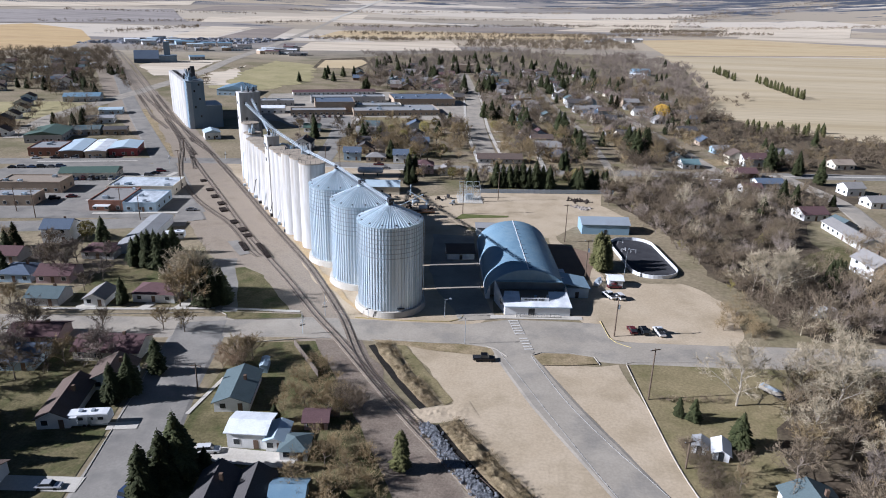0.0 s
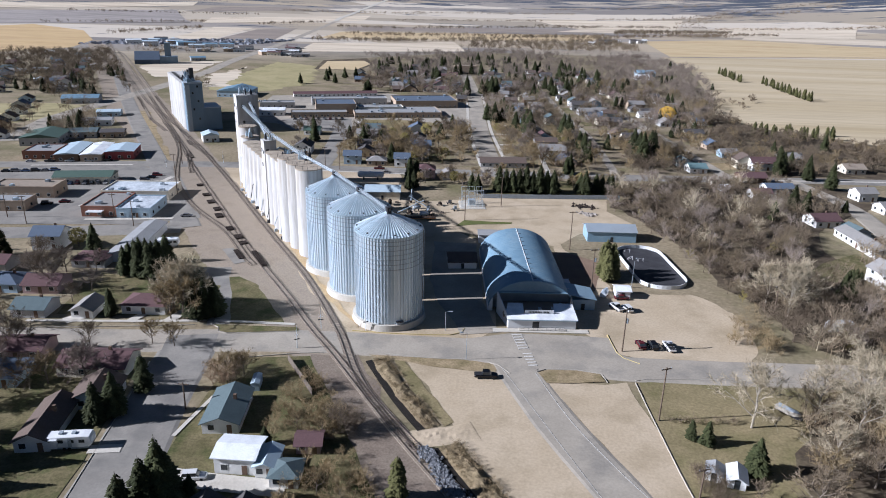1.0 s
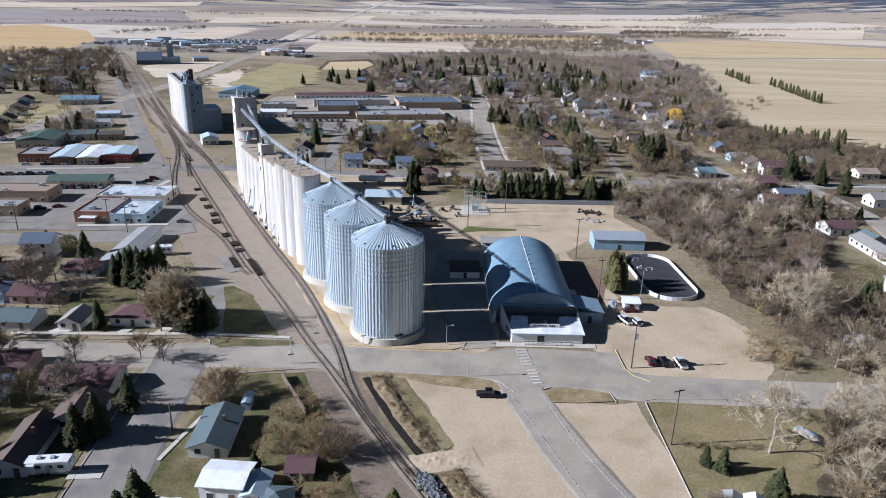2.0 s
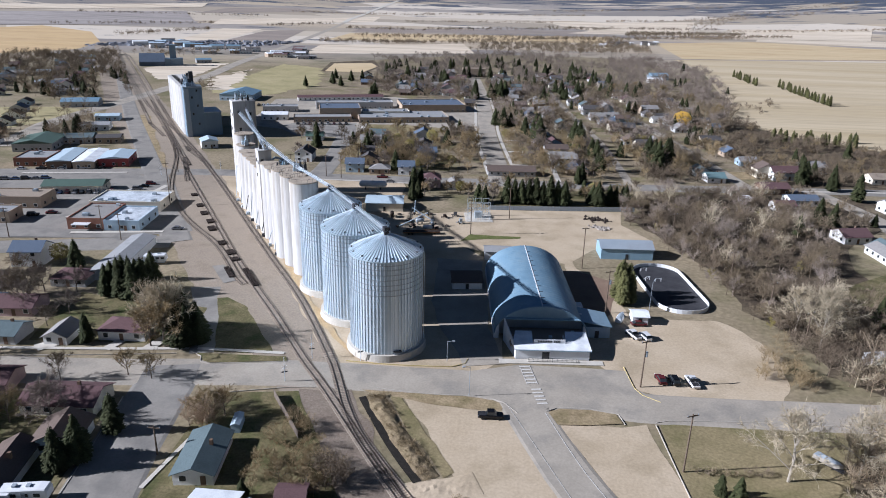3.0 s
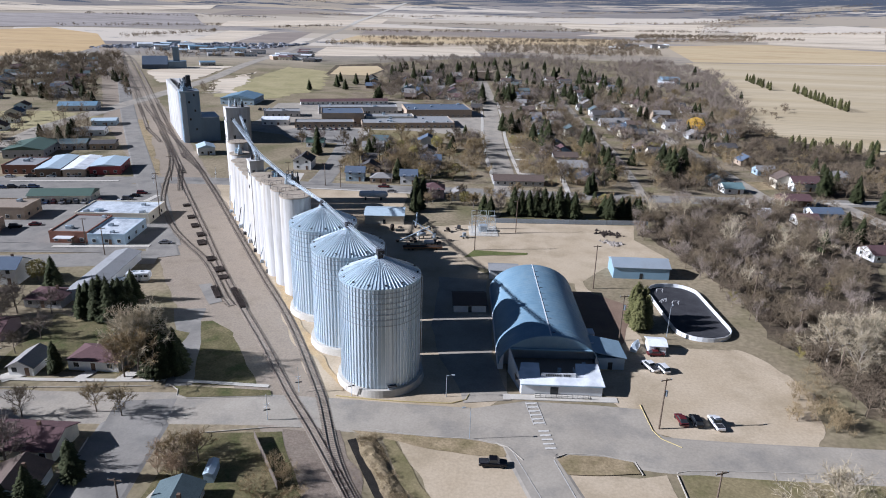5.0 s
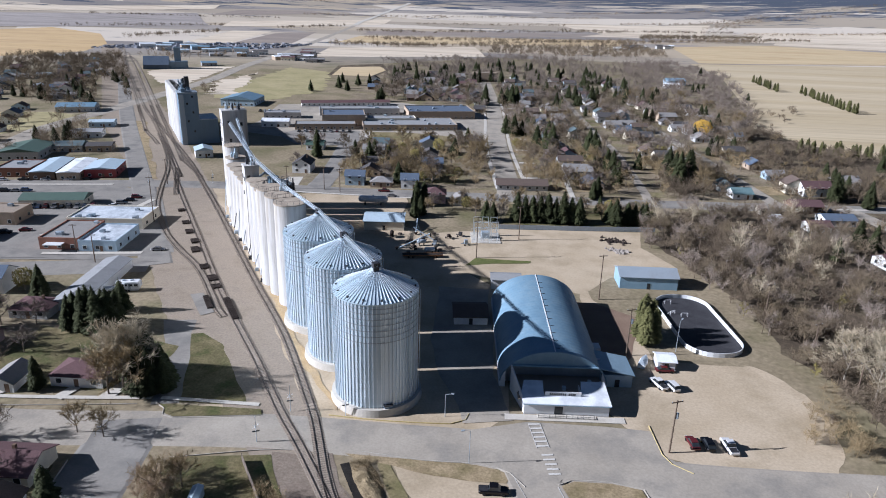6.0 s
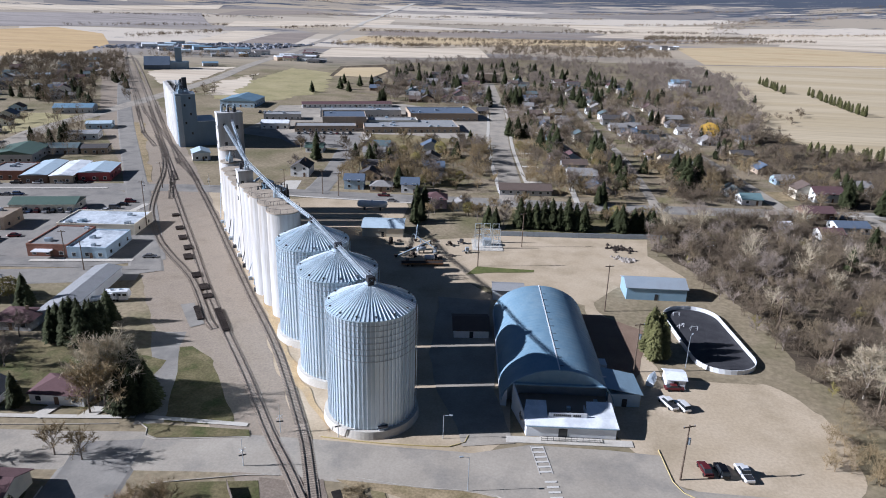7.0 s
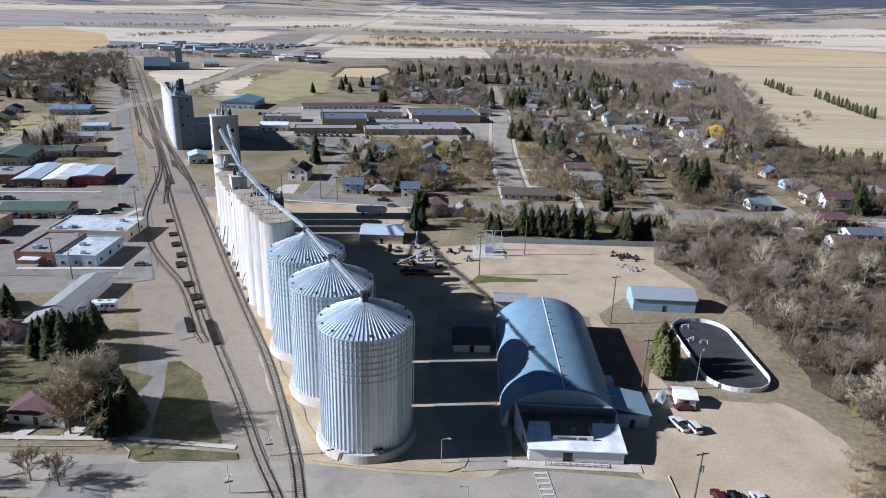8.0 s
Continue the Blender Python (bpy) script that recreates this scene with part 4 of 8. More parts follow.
def build_annex():
    t = thing("arena_annex", 3.2, 184.1, 5.9, "low white metal entrance annex before the arena", "annex")
    slope = [(3, 2, 1, 0), (4, 5, 6, 7), (0, 1, 5, 4), (1, 2, 6, 5), (2, 3, 7, 6), (3, 0, 4, 7)]

    def sheet(a, b, c, d, th=0.15):
        return Shape().add([a, b, c, d] + [(p[0], p[1], p[2] + th) for p in (a, b, c, d)], slope)

    part("front_wall", Shape().box(0, 0, -0.2, 18.4, 0.25, 2.7), M_WHITE_METAL, t)
    part("west_wall", Shape().add([(0, 0.2, -0.2), (0, 0.2, 3.0), (-2.4, 10.0, 6.3), (-2.4, 10.0, -0.2), (0.25, 0.2, -0.2), (0.25, 0.2, 3.0), (-2.15, 10.0, 6.3), (-2.15, 10.0, -0.2)],
                                      [(0, 3, 2, 1), (4, 5, 6, 7), (1, 2, 6, 5), (0, 1, 5, 4), (3, 7, 6, 2)]), M_WHITE_METAL, t)
    part("west_window", Shape().box(-1.05, 4.0, 2.2, -0.9, 4.9, 3.2), M_GLASS, t)
    part("east_wall", Shape().box(18.15, 0.2, -0.2, 18.4, 10.5, 2.6), M_WHITE_METAL, t)
    part("front_roof", sheet((-0.3, -0.4, 2.75), (18.8, -0.4, 2.75), (18.6, 2.2, 3.4), (-0.5, 2.2, 3.4)), M_WHITE_ROOF, t, "white lean-to metal roof")
    part("west_roof", sheet((-0.6, 2.2, 3.43), (4.4, 2.2, 3.43), (4.5, 6.6, 4.4), (0.3, 6.6, 4.4)), M_WHITE_ROOF, t)
    part("east_roof", sheet((12.5, 2.2, 3.43), (18.6, 2.2, 3.43), (18.4, 7.1, 4.2), (13.1, 7.1, 4.2)), M_WHITE_ROOF, t)
    part("court_roof", Shape().box(-1.2, 2.3, 2.2, 18.3, 12.4, 2.5), ROOFS["tan"], t, "brown flat roof behind the sign")
    for x, y in ((9.4, 6.4), (15.6, 9.4)):
        part("roof_vent", Shape().box(x - 0.4, y - 0.4, 2.4, x + 0.4, y + 0.4, 3.3), M_GALV, t)
    for k, (a, b) in enumerate(((4.5, 2.3), (4.5, 6.6))):
        part("court_wall", Shape().box(4.3, 2.3, 2.4, 4.5, 6.5, 3.5) if k == 0 else Shape().box(12.6, 2.3, 2.4, 12.8, 6.9, 3.5), M_WHITE_METAL, t)
    board = part("sign_board", Shape().box(4.6, 2.05, 3.2, 12.5, 2.25, 4.5), M_WHITE_METAL, t, "white sign board with dark unreadable lettering")
    bars = Shape()
    x = 5.6
    for k in range(14):
        if k != 9:
            bars.box(x, 2.0, 3.7, x + 0.3, 2.05, 4.2)
        x += 0.41
    part("lettering", bars, M_DARK, board, "row of dark letter bars")
    part("entrance", Shape().box(6.6, -0.06, 0, 8.4, 0.0, 2.1), M_GLASS, t, "dark glazed entrance doors")
    part("fascia_stripe", Shape().box(-0.3, -0.46, 2.62, 18.8, -0.38, 2.76), M_BLUE_WALL, t)
    ramp = part("ramp_deck", Shape().box(3.0, -1.7, 0, 15.5, -0.3, 0.35), M_CONCRETE, t, "concrete entrance ramp")
    rail = Shape()
    for k in range(11):
        rail.tube((3.0 + 1.2 * k, -1.7, 0.3), (3.0 + 1.2 * k, -1.7, 1.3), 0.04)
    rail.tube((3.0, -1.7, 1.3), (15.0, -1.7, 1.3), 0.05).tube((3.0, -1.7, 0.8), (15.0, -1.7, 0.8), 0.04)
    part("handrail", rail, M_DARK, ramp)
    part("pavement_slab", Shape().box(-4.2, -2.5, 0.05, 21.6, -0.4, 0.17), M_CONCRETE, t)


build_annex()


def build_east_wing():
    t = thing("arena_wing", 20.6, 198.4, 6.4, "blue metal lean-to wing beside the arena", "annex")
    part("wall", Shape().box(0, 0, -0.2, 7.4, 8.6, 3.15), WALLS["blue"], t)
    part("roof", Shape().add([(-0.6, -0.4, 4.8), (7.8, -0.4, 3.2), (7.8, 8.9, 3.2), (-0.6, 8.9, 4.8), (-0.6, -0.4, 4.95), (7.8, -0.4, 3.35), (7.8, 8.9, 3.35), (-0.6, 8.9, 4.95)],
                             [(3, 2, 1, 0), (4, 5, 6, 7), (0, 1, 5, 4), (1, 2, 6, 5), (2, 3, 7, 6), (3, 0, 4, 7)]), ROOFS["steelblue"], t)
    part("roof_joint", Shape().box(-0.5, 4.1, 4.7, 0.4, 4.3, 5.05), M_WHITE_METAL, t)
    part("door", Shape().box(3.4, -0.06, 0, 4.5, 0, 2.0), M_DARK, t)
    part("side_bay", Shape().box(-0.6, 14, -0.2, 2.8, 17.0, 2.6), M_WHITE_METAL, t, "small white side bay")


build_east_wing()


# ---- rink ----
def build_rink():
    t = thing("outdoor_rink", 50.3, 236.5, 8.0, "outdoor hockey rink with white boards and dark asphalt floor", "ice rink")
    L, W, R = 37.0, 15.5, 7.0
    def outline(d):
        pts = []
        for cx, cy, a0 in ((W / 2 - R, L / 2 - R, 0), (-W / 2 + R, L / 2 - R, 90), (-W / 2 + R, -L / 2 + R, 180), (W / 2 - R, -L / 2 + R, 270)):
            for k in range(9):
                a = radians(a0 + 90 * k / 8)
                pts.append((cx + (R + d) * math.cos(a), cy + (R + d) * math.sin(a)))
        return pts
    part("floor", Shape().poly(outline(0), 0.12), M_DARK_ASPHALT, t, "dark asphalt rink floor")
    a, b = outline(0.0), outline(0.14)
    pts = []
    for (p, q), (r, s) in zip(zip(a, b), list(zip(a, b))[1:] + [(a[0], b[0])]):
        n = max(1, int(math.hypot(r[0] - p[0], r[1] - p[1]) / 2.4))
        for k in range(n):
            u0, u1 = k / n, (k + 1) / n - 0.03 / max(1, n)
            mixp = lambda m0, m1, u: (m0[0] + (m1[0] - m0[0]) * u, m0[1] + (m1[1] - m0[1]) * u)
            part("board", Shape().prism([mixp(p, r, u0), mixp(p, r, u1), mixp(q, s, u1), mixp(q, s, u0)], 0, 1.25), M_WHITE_METAL, t)
    net = Shape()
    for x in (-0.9, 0.9):
        net.tube((x, 0, 0.12), (x, 0, 1.35), 0.06).tube((x, 0, 1.35), (x, 1.0, 0.12), 0.05)
    net.tube((-0.9, 0, 1.35), (0.9, 0, 1.35), 0.06)
    nm = net.mesh("goal", M_WHITE_METAL)
    for k, (x, y, rz) in enumerate(((-3.5, 14, 0), (-4.5, 6.5, 30), (-1.5, 5, 0))):
        g = thing("hockey_goal", 0, 0, 0, "small white goal frame on the rink", "goal", "goals on the rink")
        g.matrix_basis = pose(50.3, 236.5, 0, 0, 0, 8) @ pose(x, y, 0, 0, 0, rz)
        part("goal_frame", nm, M_WHITE_METAL, g)


build_rink()


# ---- sheds ----
def gable_shed(name, x, y, rot, w, d, h, rise, wall, roof, label, along_x=True, door=True):
    """w along local x, d along local y, origin at the middle."""
    t = thing(name, x, y, rot, label, "shed")
    walls = Shape().box(-w / 2, -d / 2, -0.2, w / 2, d / 2, h)
    if along_x:
        for e in (-w / 2, w / 2 - 0.12):
            walls.add([(e, -d / 2, h), (e, d / 2, h), (e, 0, h + rise), (e + 0.12, -d / 2, h), (e + 0.12, d / 2, h), (e + 0.12, 0, h + rise)], [(0, 2, 1), (3, 4, 5), (0, 3, 5, 2), (1, 2, 5, 4)])
    else:
        for e in (-d / 2, d / 2 - 0.12):
            walls.add([(-w / 2, e, h), (w / 2, e, h), (0, e, h + rise), (-w / 2, e + 0.12, h), (w / 2, e + 0.12, h), (0, e + 0.12, h + rise)], [(0, 1, 2), (3, 5, 4), (0, 2, 5, 3), (1, 4, 5, 2)])
    part("wall", walls, wall, t)
    o, th = 0.4, 0.14
    sh = Shape()
    for sgn in (-1, 1):
        if along_x:
            a = [(-w / 2 - o, sgn * (d / 2 + o), h - o * rise / (d / 2)), (w / 2 + o, sgn * (d / 2 + o), h - o * rise / (d / 2)), (w / 2 + o, 0, h + rise), (-w / 2 - o, 0, h + rise)]
        else:
            a = [(sgn * (w / 2 + o), -d / 2 - o, h - o * rise / (w / 2)), (sgn * (w / 2 + o), d / 2 + o, h - o * rise / (w / 2)), (0, d / 2 + o, h + rise), (0, -d / 2 - o, h + rise)]
        b = [(p[0], p[1], p[2] + th) for p in a]
        sh.add(a + b, [(3, 2, 1, 0), (4, 5, 6, 7), (0, 1, 5, 4), (1, 2, 6, 5), (2, 3, 7, 6), (3, 0, 4, 7)])
    part("roof", sh, roof, t)
    if door:
        part("door", Shape().box(-0.5, -d / 2 - 0.06, 0, 0.5, -d / 2, 2.0), M_GLASS, t)
    return t


gable_shed("storage_shed", 40.3, 264.8, 5, 18.0, 9.0, 4.0, 1.7, M_BLUE_WALL, M_GREY_SHEET, "long grey-blue metal storage shed with blue-grey roof")
gable_shed("warming_hut", 37.3, 211.0, 3, 4.2, 4.6, 2.5, 0.7, M_WHITE_METAL, M_WHITE_ROOF, "small white warming hut beside the rink")
gable_shed("dark_shed", -12.9, 229.8, 9, 9.2, 9.6, 2.4, 1.6, M_WHITE_METAL, ROOFS["brown"], "low shed with dark brown roof between bins and arena")
gable_shed("office_shed", -53.6, 306.0, 8, 15.3, 12.0, 3.6, 1.2, WALLS["cream"], ROOFS["paleblue"], "cream office shed with pale blue roof")
gable_shed("arena_porch", -4.0, 254.5, 5, 9.0, 6.0, 3.2, 0.8, M_WHITE_METAL, ROOFS["flat"], "white porch block behind the arena")

# ---- houses and shops ----
def hip_faces(w, d, h, rise, o=0.45):
    w2, d2 = w / 2 + o, d / 2 + o
    k = min(w2, d2)
    if w >= d:
        r = [(-w2 + k, 0, h + rise), (w2 - k, 0, h + rise)]
        return [(-w2, -d2, h), (w2, -d2, h), (w2, d2, h), (-w2, d2, h)] + r, [(0, 1, 5, 4), (1, 2, 5), (2, 3, 4, 5), (3, 0, 4), (3, 2, 1, 0)]
    r = [(0, -d2 + k, h + rise), (0, d2 - k, h + rise)]
    return [(-w2, -d2, h), (w2, -d2, h), (w2, d2, h), (-w2, d2, h)] + r, [(0, 1, 4), (1, 2, 5, 4), (2, 3, 5), (3, 0, 4, 5), (3, 2, 1, 0)]


WINDOW = Shape().box(-0.6, -0.07, 0, 0.6, 0, 1.15).mesh("window", M_GLASS)
FRAME = Shape().box(-0.72, -0.05, -0.12, 0.72, 0, 1.27).mesh("window_frame", WALLS["white"])
DOOR = Shape().box(-0.5, -0.07, 0, 0.5, 0, 2.05).mesh("door", WALLS["brown"])


def house(x, y, rot, w, d, h, roof, wall, label, kind="gable", along_x=True, rise=None, chimney=True, group=""):
    rise = rise if rise is not None else min(w, d) * 0.24
    t = thing("house", x, y, rot, label, "house", group)
    walls = Shape().box(-w / 2, -d / 2, -0.2, w / 2, d / 2, h)
    rf, o, th = Shape(), 0.5, 0.16
    if kind == "hip":
        v, f = hip_faces(w, d, h, rise)
        rf.add(v, f)
    else:
        a, b = (w, d) if along_x else (d, w)
        for e in (-a / 2, a / 2 - 0.15):
            pts = [(e, -b / 2, h), (e, b / 2, h), (e, 0, h + rise), (e + 0.15, -b / 2, h), (e + 0.15, b / 2, h), (e + 0.15, 0, h + rise)]
            walls.add(pts if along_x else [(-p[1], p[0], p[2]) for p in pts], [(0, 2, 1), (3, 4, 5), (0, 3, 5, 2), (1, 2, 5, 4)])
        for sgn in (-1, 1):
            z = h - o * rise / (b / 2)
            q = [(-a / 2 - o, sgn * (b / 2 + o), z), (a / 2 + o, sgn * (b / 2 + o), z), (a / 2 + o, 0, h + rise), (-a / 2 - o, 0, h + rise)]
            q = q if along_x else [(-p[1], p[0], p[2]) for p in q]
            rf.add(q + [(p[0], p[1], p[2] + th) for p in q], [(3, 2, 1, 0), (4, 5, 6, 7), (0, 1, 5, 4), (1, 2, 6, 5), (2, 3, 7, 6), (3, 0, 4, 7)])
    part("wall", walls, WALLS[wall], t)
    top = part("roof", rf, ROOFS[roof], t)
    for lev in range(1 if h < 4.2 else 2):
        z = 1.0 + 2.6 * lev
        for k in range(max(2, int(w / 3.2))):
            px = -w / 2 + (k + 0.5) * w / max(2, int(w / 3.2))
            if lev == 0 and k == max(2, int(w / 3.2)) // 2:
                part("door", DOOR, None, t, at=pose(px, -d / 2, 0.1))
                continue
            wf = part("window_frame", FRAME, None, t, at=pose(px, -d / 2, z))
            part("pane", WINDOW, None, wf)
        for k in range(max(1, int(d / 4))):
            py = -d / 2 + (k + 0.5) * d / max(1, int(d / 4))
            wf = part("window_frame", FRAME, None, t, at=pose(-w / 2, py, z, 0, 0, -90))
            part("pane", WINDOW, None, wf)
    if chimney:
        part("chimney", Shape().box(w * 0.15, d * 0.05, h, w * 0.15 + 0.6, d * 0.05 + 0.6, h + rise + 0.7), WALLS["brown"], top)
    return t


def shop(x, y, rot, w, d, h, roof, wall, label, units=2, front="glass", pitched=0.0, seed=1, canopy=None):
    """A flat-roofed commercial block with parapet, windows and roof units."""
    rnd = random.Random(seed)
    t = thing("shop_building", x, y, rot, label, "building", "shops by the tracks")
    part("wall", Shape().box(-w / 2, -d / 2, -0.2, w / 2, d / 2, h), WALLS[wall], t)
    if pitched:
        v, f = [(-w / 2 - 0.4, -d / 2 - 0.4, h), (w / 2 + 0.4, -d / 2 - 0.4, h), (w / 2 + 0.4, d / 2 + 0.4, h), (-w / 2 - 0.4, d / 2 + 0.4, h)], None
        ends = [(-w / 2 - 0.4, 0, h + pitched), (w / 2 + 0.4, 0, h + pitched)] if w >= d else [(0, -d / 2 - 0.4, h + pitched), (0, d / 2 + 0.4, h + pitched)]
        f = [(0, 1, 5, 4), (2, 3, 4, 5), (1, 2, 5), (3, 0, 4), (3, 2, 1, 0)] if w >= d else [(1, 2, 5, 4), (3, 0, 4, 5), (0, 1, 4), (2, 3, 5), (3, 2, 1, 0)]
        top = part("roof", Shape().add(v + ends, f), ROOFS[roof], t)
    else:
        top = part("roof", Shape().box(-w / 2 + 0.25, -d / 2 + 0.25, h - 0.2, w / 2 - 0.25, d / 2 - 0.25, h + 0.05), ROOFS[roof], t)
        p, pw = Shape(), 0.25
        for a in ((-w / 2, -d / 2, w / 2, -d / 2 + pw), (-w / 2, d / 2 - pw, w / 2, d / 2), (-w / 2, -d / 2 + pw, -w / 2 + pw, d / 2 - pw), (w / 2 - pw, -d / 2 + pw, w / 2, d / 2 - pw)):
            p.box(a[0] - 0.03, a[1] - 0.03, h - 0.1, a[2] + 0.03, a[3] + 0.03, h + 0.45)
        part("parapet", p, WALLS[wall], t)
        for k in range(units):
            ux, uy, s = rnd.uniform(-w / 2 + 1.5, w / 2 - 1.5), rnd.uniform(-d / 2 + 1.5, d / 2 - 1.5), rnd.uniform(0.6, 1.1)
            part("roof_unit", Shape().box(ux - s, uy - s, h, ux + s, uy + s, h + 0.5 + s * 0.6).cyl(ux, uy, h + 0.5 + s * 0.6, h + 0.62 + s * 0.6, s * 0.7, s * 0.7, 12), rnd.choice((M_GALV, M_GREY_SHEET)), top)
    n = max(2, int(w / 4))
    for k in range(n):
        px = -w / 2 + (k + 0.5) * w / n
        wf = part("window_frame", FRAME, None, t, at=pose(px, -d / 2, 0.9))
        part("pane", WINDOW, None, wf)
    n = max(1, int(d / 6))
    for k in range(n):
        part("window", WINDOW, None, t, at=pose(w / 2, -d / 2 + (k + 0.5) * d / n, 1.1, 0, 0, 90))
    part("door", DOOR, None, t, at=pose(w * 0.1, -d / 2, 0))
    if canopy:
        part("canopy", Shape().box(canopy[0], -d / 2 - canopy[2], 2.6, canopy[1], -d / 2, 2.8), M_WHITE_METAL, t, "white flat canopy")
    return t


# near houses
house(-55.0, 134.6, 8, 7.3, 13.0, 2.5, "bluegrey", "white", "long white bungalow with blue-grey shingle roof", along_x=False, rise=1.4)
house(-46.6, 119.8, 2, 7.6, 6.6, 3.7, "white", "white", "two-storey white house with white metal roof", along_x=True, rise=0.7, chimney=False)
house(-40.9, 119.2, 4, 3.6, 6.0, 2.7, "paleblue", "white", "white house extension with pale blue metal roof", along_x=False, rise=0.7, chimney=False)
house(-36.6, 116.6, 5, 5.2, 5.4, 2.4, "bluegrey", "white", "white garage with blue-grey hip roof", "hip", chimney=False)
house(-88.6, 125.0, 12, 6.4, 15.0, 2.6, "brown", "white", "white bungalow wing with dark brown roof", along_x=False, rise=1.7)
house(-85.0, 137.0, 12, 8.5, 8.5, 2.8, "brown", "white", "white bungalow with dark brown roof", along_x=False, rise=2.0)
house(-92.0, 149.0, 5, 15.5, 9.0, 2.8, "maroon", "cream", "low bungalow with maroon-brown roof", along_x=True, rise=1.9)
house(-110.5, 142.0, 8, 9.0, 9.0, 2.6, "slate", "blue", "small flat-roofed blue-grey house", "hip", rise=0.9, chimney=False)
house(-114.0, 153.5, 8, 12.0, 8.0, 2.7, "maroon", "pink", "dusty pink house with faded maroon roof", rise=1.5)
house(-35.1, 126.3, 8, 4.7, 4.5, 2.2, "maroon", "pink", "small shed with faded pink roof", rise=0.9, chimney=False)
house(-46.4, 101.0, 6, 6.4, 10.5, 2.8, "dark", "blue", "blue-grey house with dark slate gables", along_x=False, rise=2.3)
house(-39.9, 102.0, 6, 6.2, 9.5, 2.7, "dark", "blue", "blue-grey house wing with dark slate gable", along_x=False, rise=2.0, chimney=False)
house(-33.6, 102.6, 6, 5.6, 6.5, 2.6, "blue", "blue", "blue-grey house wing with blue roof", along_x=True, rise=1.4, chimney=False)
house(-91.0, 99.0, 8, 10.0, 9.0, 2.7, "brown", "white", "white house with brown roof at the street corner", rise=1.8)
house(-96.8, 181.4, 4, 12.0, 8.0, 2.7, "maroon", "white", "low white bungalow with brown hip roof", "hip", rise=1.9)
house(-111.8, 176.8, 6, 5.8, 8.0, 2.4, "grey", "white", "white garage with grey roof", along_x=False, rise=1.5, chimney=False)
house(-133.0, 190.5, 7, 10.0, 9.0, 2.7, "maroon", "pink", "house with maroon roof behind bare trees", rise=1.9)
house(-153.8, 223.5, 10, 9.5, 8.5, 5.2, "slate", "white", "two-storey white house with slate-blue roof", rise=2.2)
house(-131.0, 211.0, 5, 10.5, 8.5, 2.6, "maroon", "grey", "low house with maroon-grey roof", "hip", rise=1.6)
house(-144.5, 189.5, 5, 10.0, 9.0, 2.8, "slate", "blue", "blue-grey house with slate roof", "hip", rise=1.8)
house(-158.0, 203.0, 5, 9.0, 8.0, 2.8, "maroon", "grey", "grey house with maroon roof", rise=1.7)
house(-126.0, 175.0, 5, 9.0, 8.0, 2.6, "bluegrey", "grey", "grey bungalow with blue-grey roof", rise=1.6)
house(58.0, 110.5, 4, 9.0, 9.0, 2.6, "bluegrey", "white", "white house with blue-grey roof in bare trees", along_x=False, rise=2.0)
gable_shed("garden_shed", 42.6, 127.6, -18, 2.7, 3.4, 1.8, 0.6, M_WHITE_METAL, ROOFS["flat"], "small white garden shed with grey roof", False)
gable_shed("garden_shed", 46.4, 126.6, -14, 3.1, 4.6, 1.8, 0.8, M_WHITE_METAL, M_WHITE_METAL, "small white arched garden shed", False)

# shops and long buildings by the tracks
gable_shed("long_building", -125.6, 229.5, 8, 8.0, 33.0, 3.0, 0.9, M_WHITE_METAL, ROOFS["flat"], "long white metal building with grey roof", False)
shop(-158.0, 266.5, 8, 13.5, 20, 4.0, "grey", "brick", "dark-roofed brick shop with white canopy", 3, seed=2, canopy=(-4, 2, 3))
shop(-144.5, 267.0, 8, 13.0, 19, 3.6, "patched", "blue", "pale blue metal shop with pale roof", 2, seed=3)
shop(-156.0, 288.5, 8, 28.0, 17, 3.8, "patched", "cream", "shop with patched white roof", 5, seed=4)
shop(-192.5, 306.0, 14, 25.0, 11, 3.2, "green", "cream", "long shop with dark green roof", 0, pitched=1.8, seed=5)
shop(-203.0, 281.5, 10, 26.0, 13, 4.6, "tan", "tan", "tan brick block with flat roof", 3, seed=6)
shop(-198.0, 261.5, 10, 18.0, 10, 4.0, "flat", "tan", "tan brick shop with grey flat roof", 2, seed=7)
shop(-228.0, 353.0, 18, 11.0, 30, 4.0, "paleblue", "brown", "brown shop with pale blue roof", 1, pitched=0.8, seed=8)
shop(-216.5, 355.5, 18, 10.0, 30, 3.8, "white", "tan", "tan shop with white metal roof", 1, pitched=0.7, seed=9)
shop(-204.0, 358.5, 18, 14.0, 20, 4.2, "paleblue", "red", "red metal building with pale roof", 0, pitched=1.0, seed=10)
shop(-242.0, 350.0, 14, 16.0, 18, 4.0, "flat", "brick", "brick shop with grey roof", 2, seed=11)
shop(-265.0, 384.0, 18, 20.0, 26, 4.4, "green", "grey", "grey building with green metal roof", 0, pitched=2.0, seed=12)
shop(-253.0, 402.0, 20, 16.0, 13, 3.6, "bluegrey", "grey", "grey building with blue-grey roof", 0, pitched=1.6, seed=13)
shop(-237.0, 406.0, 22, 13.0, 12, 3.4, "dark", "tan", "low building with dark roof", 0, pitched=1.2, seed=14)
shop(-268.0, 440.0, 22, 19.0, 13, 3.6, "flat", "white", "white building with grey roof", 1, pitched=1.0, seed=15)
shop(-279.0, 474.0, 22, 15.0, 12, 3.4, "paleblue", "blue", "blue building with pale roof", 0, pitched=1.0, seed=16)
shop(-332.0, 526.0, 22, 26.0, 18, 4.0, "blue", "grey", "long building with blue metal roof", 0, pitched=2.0, seed=17)
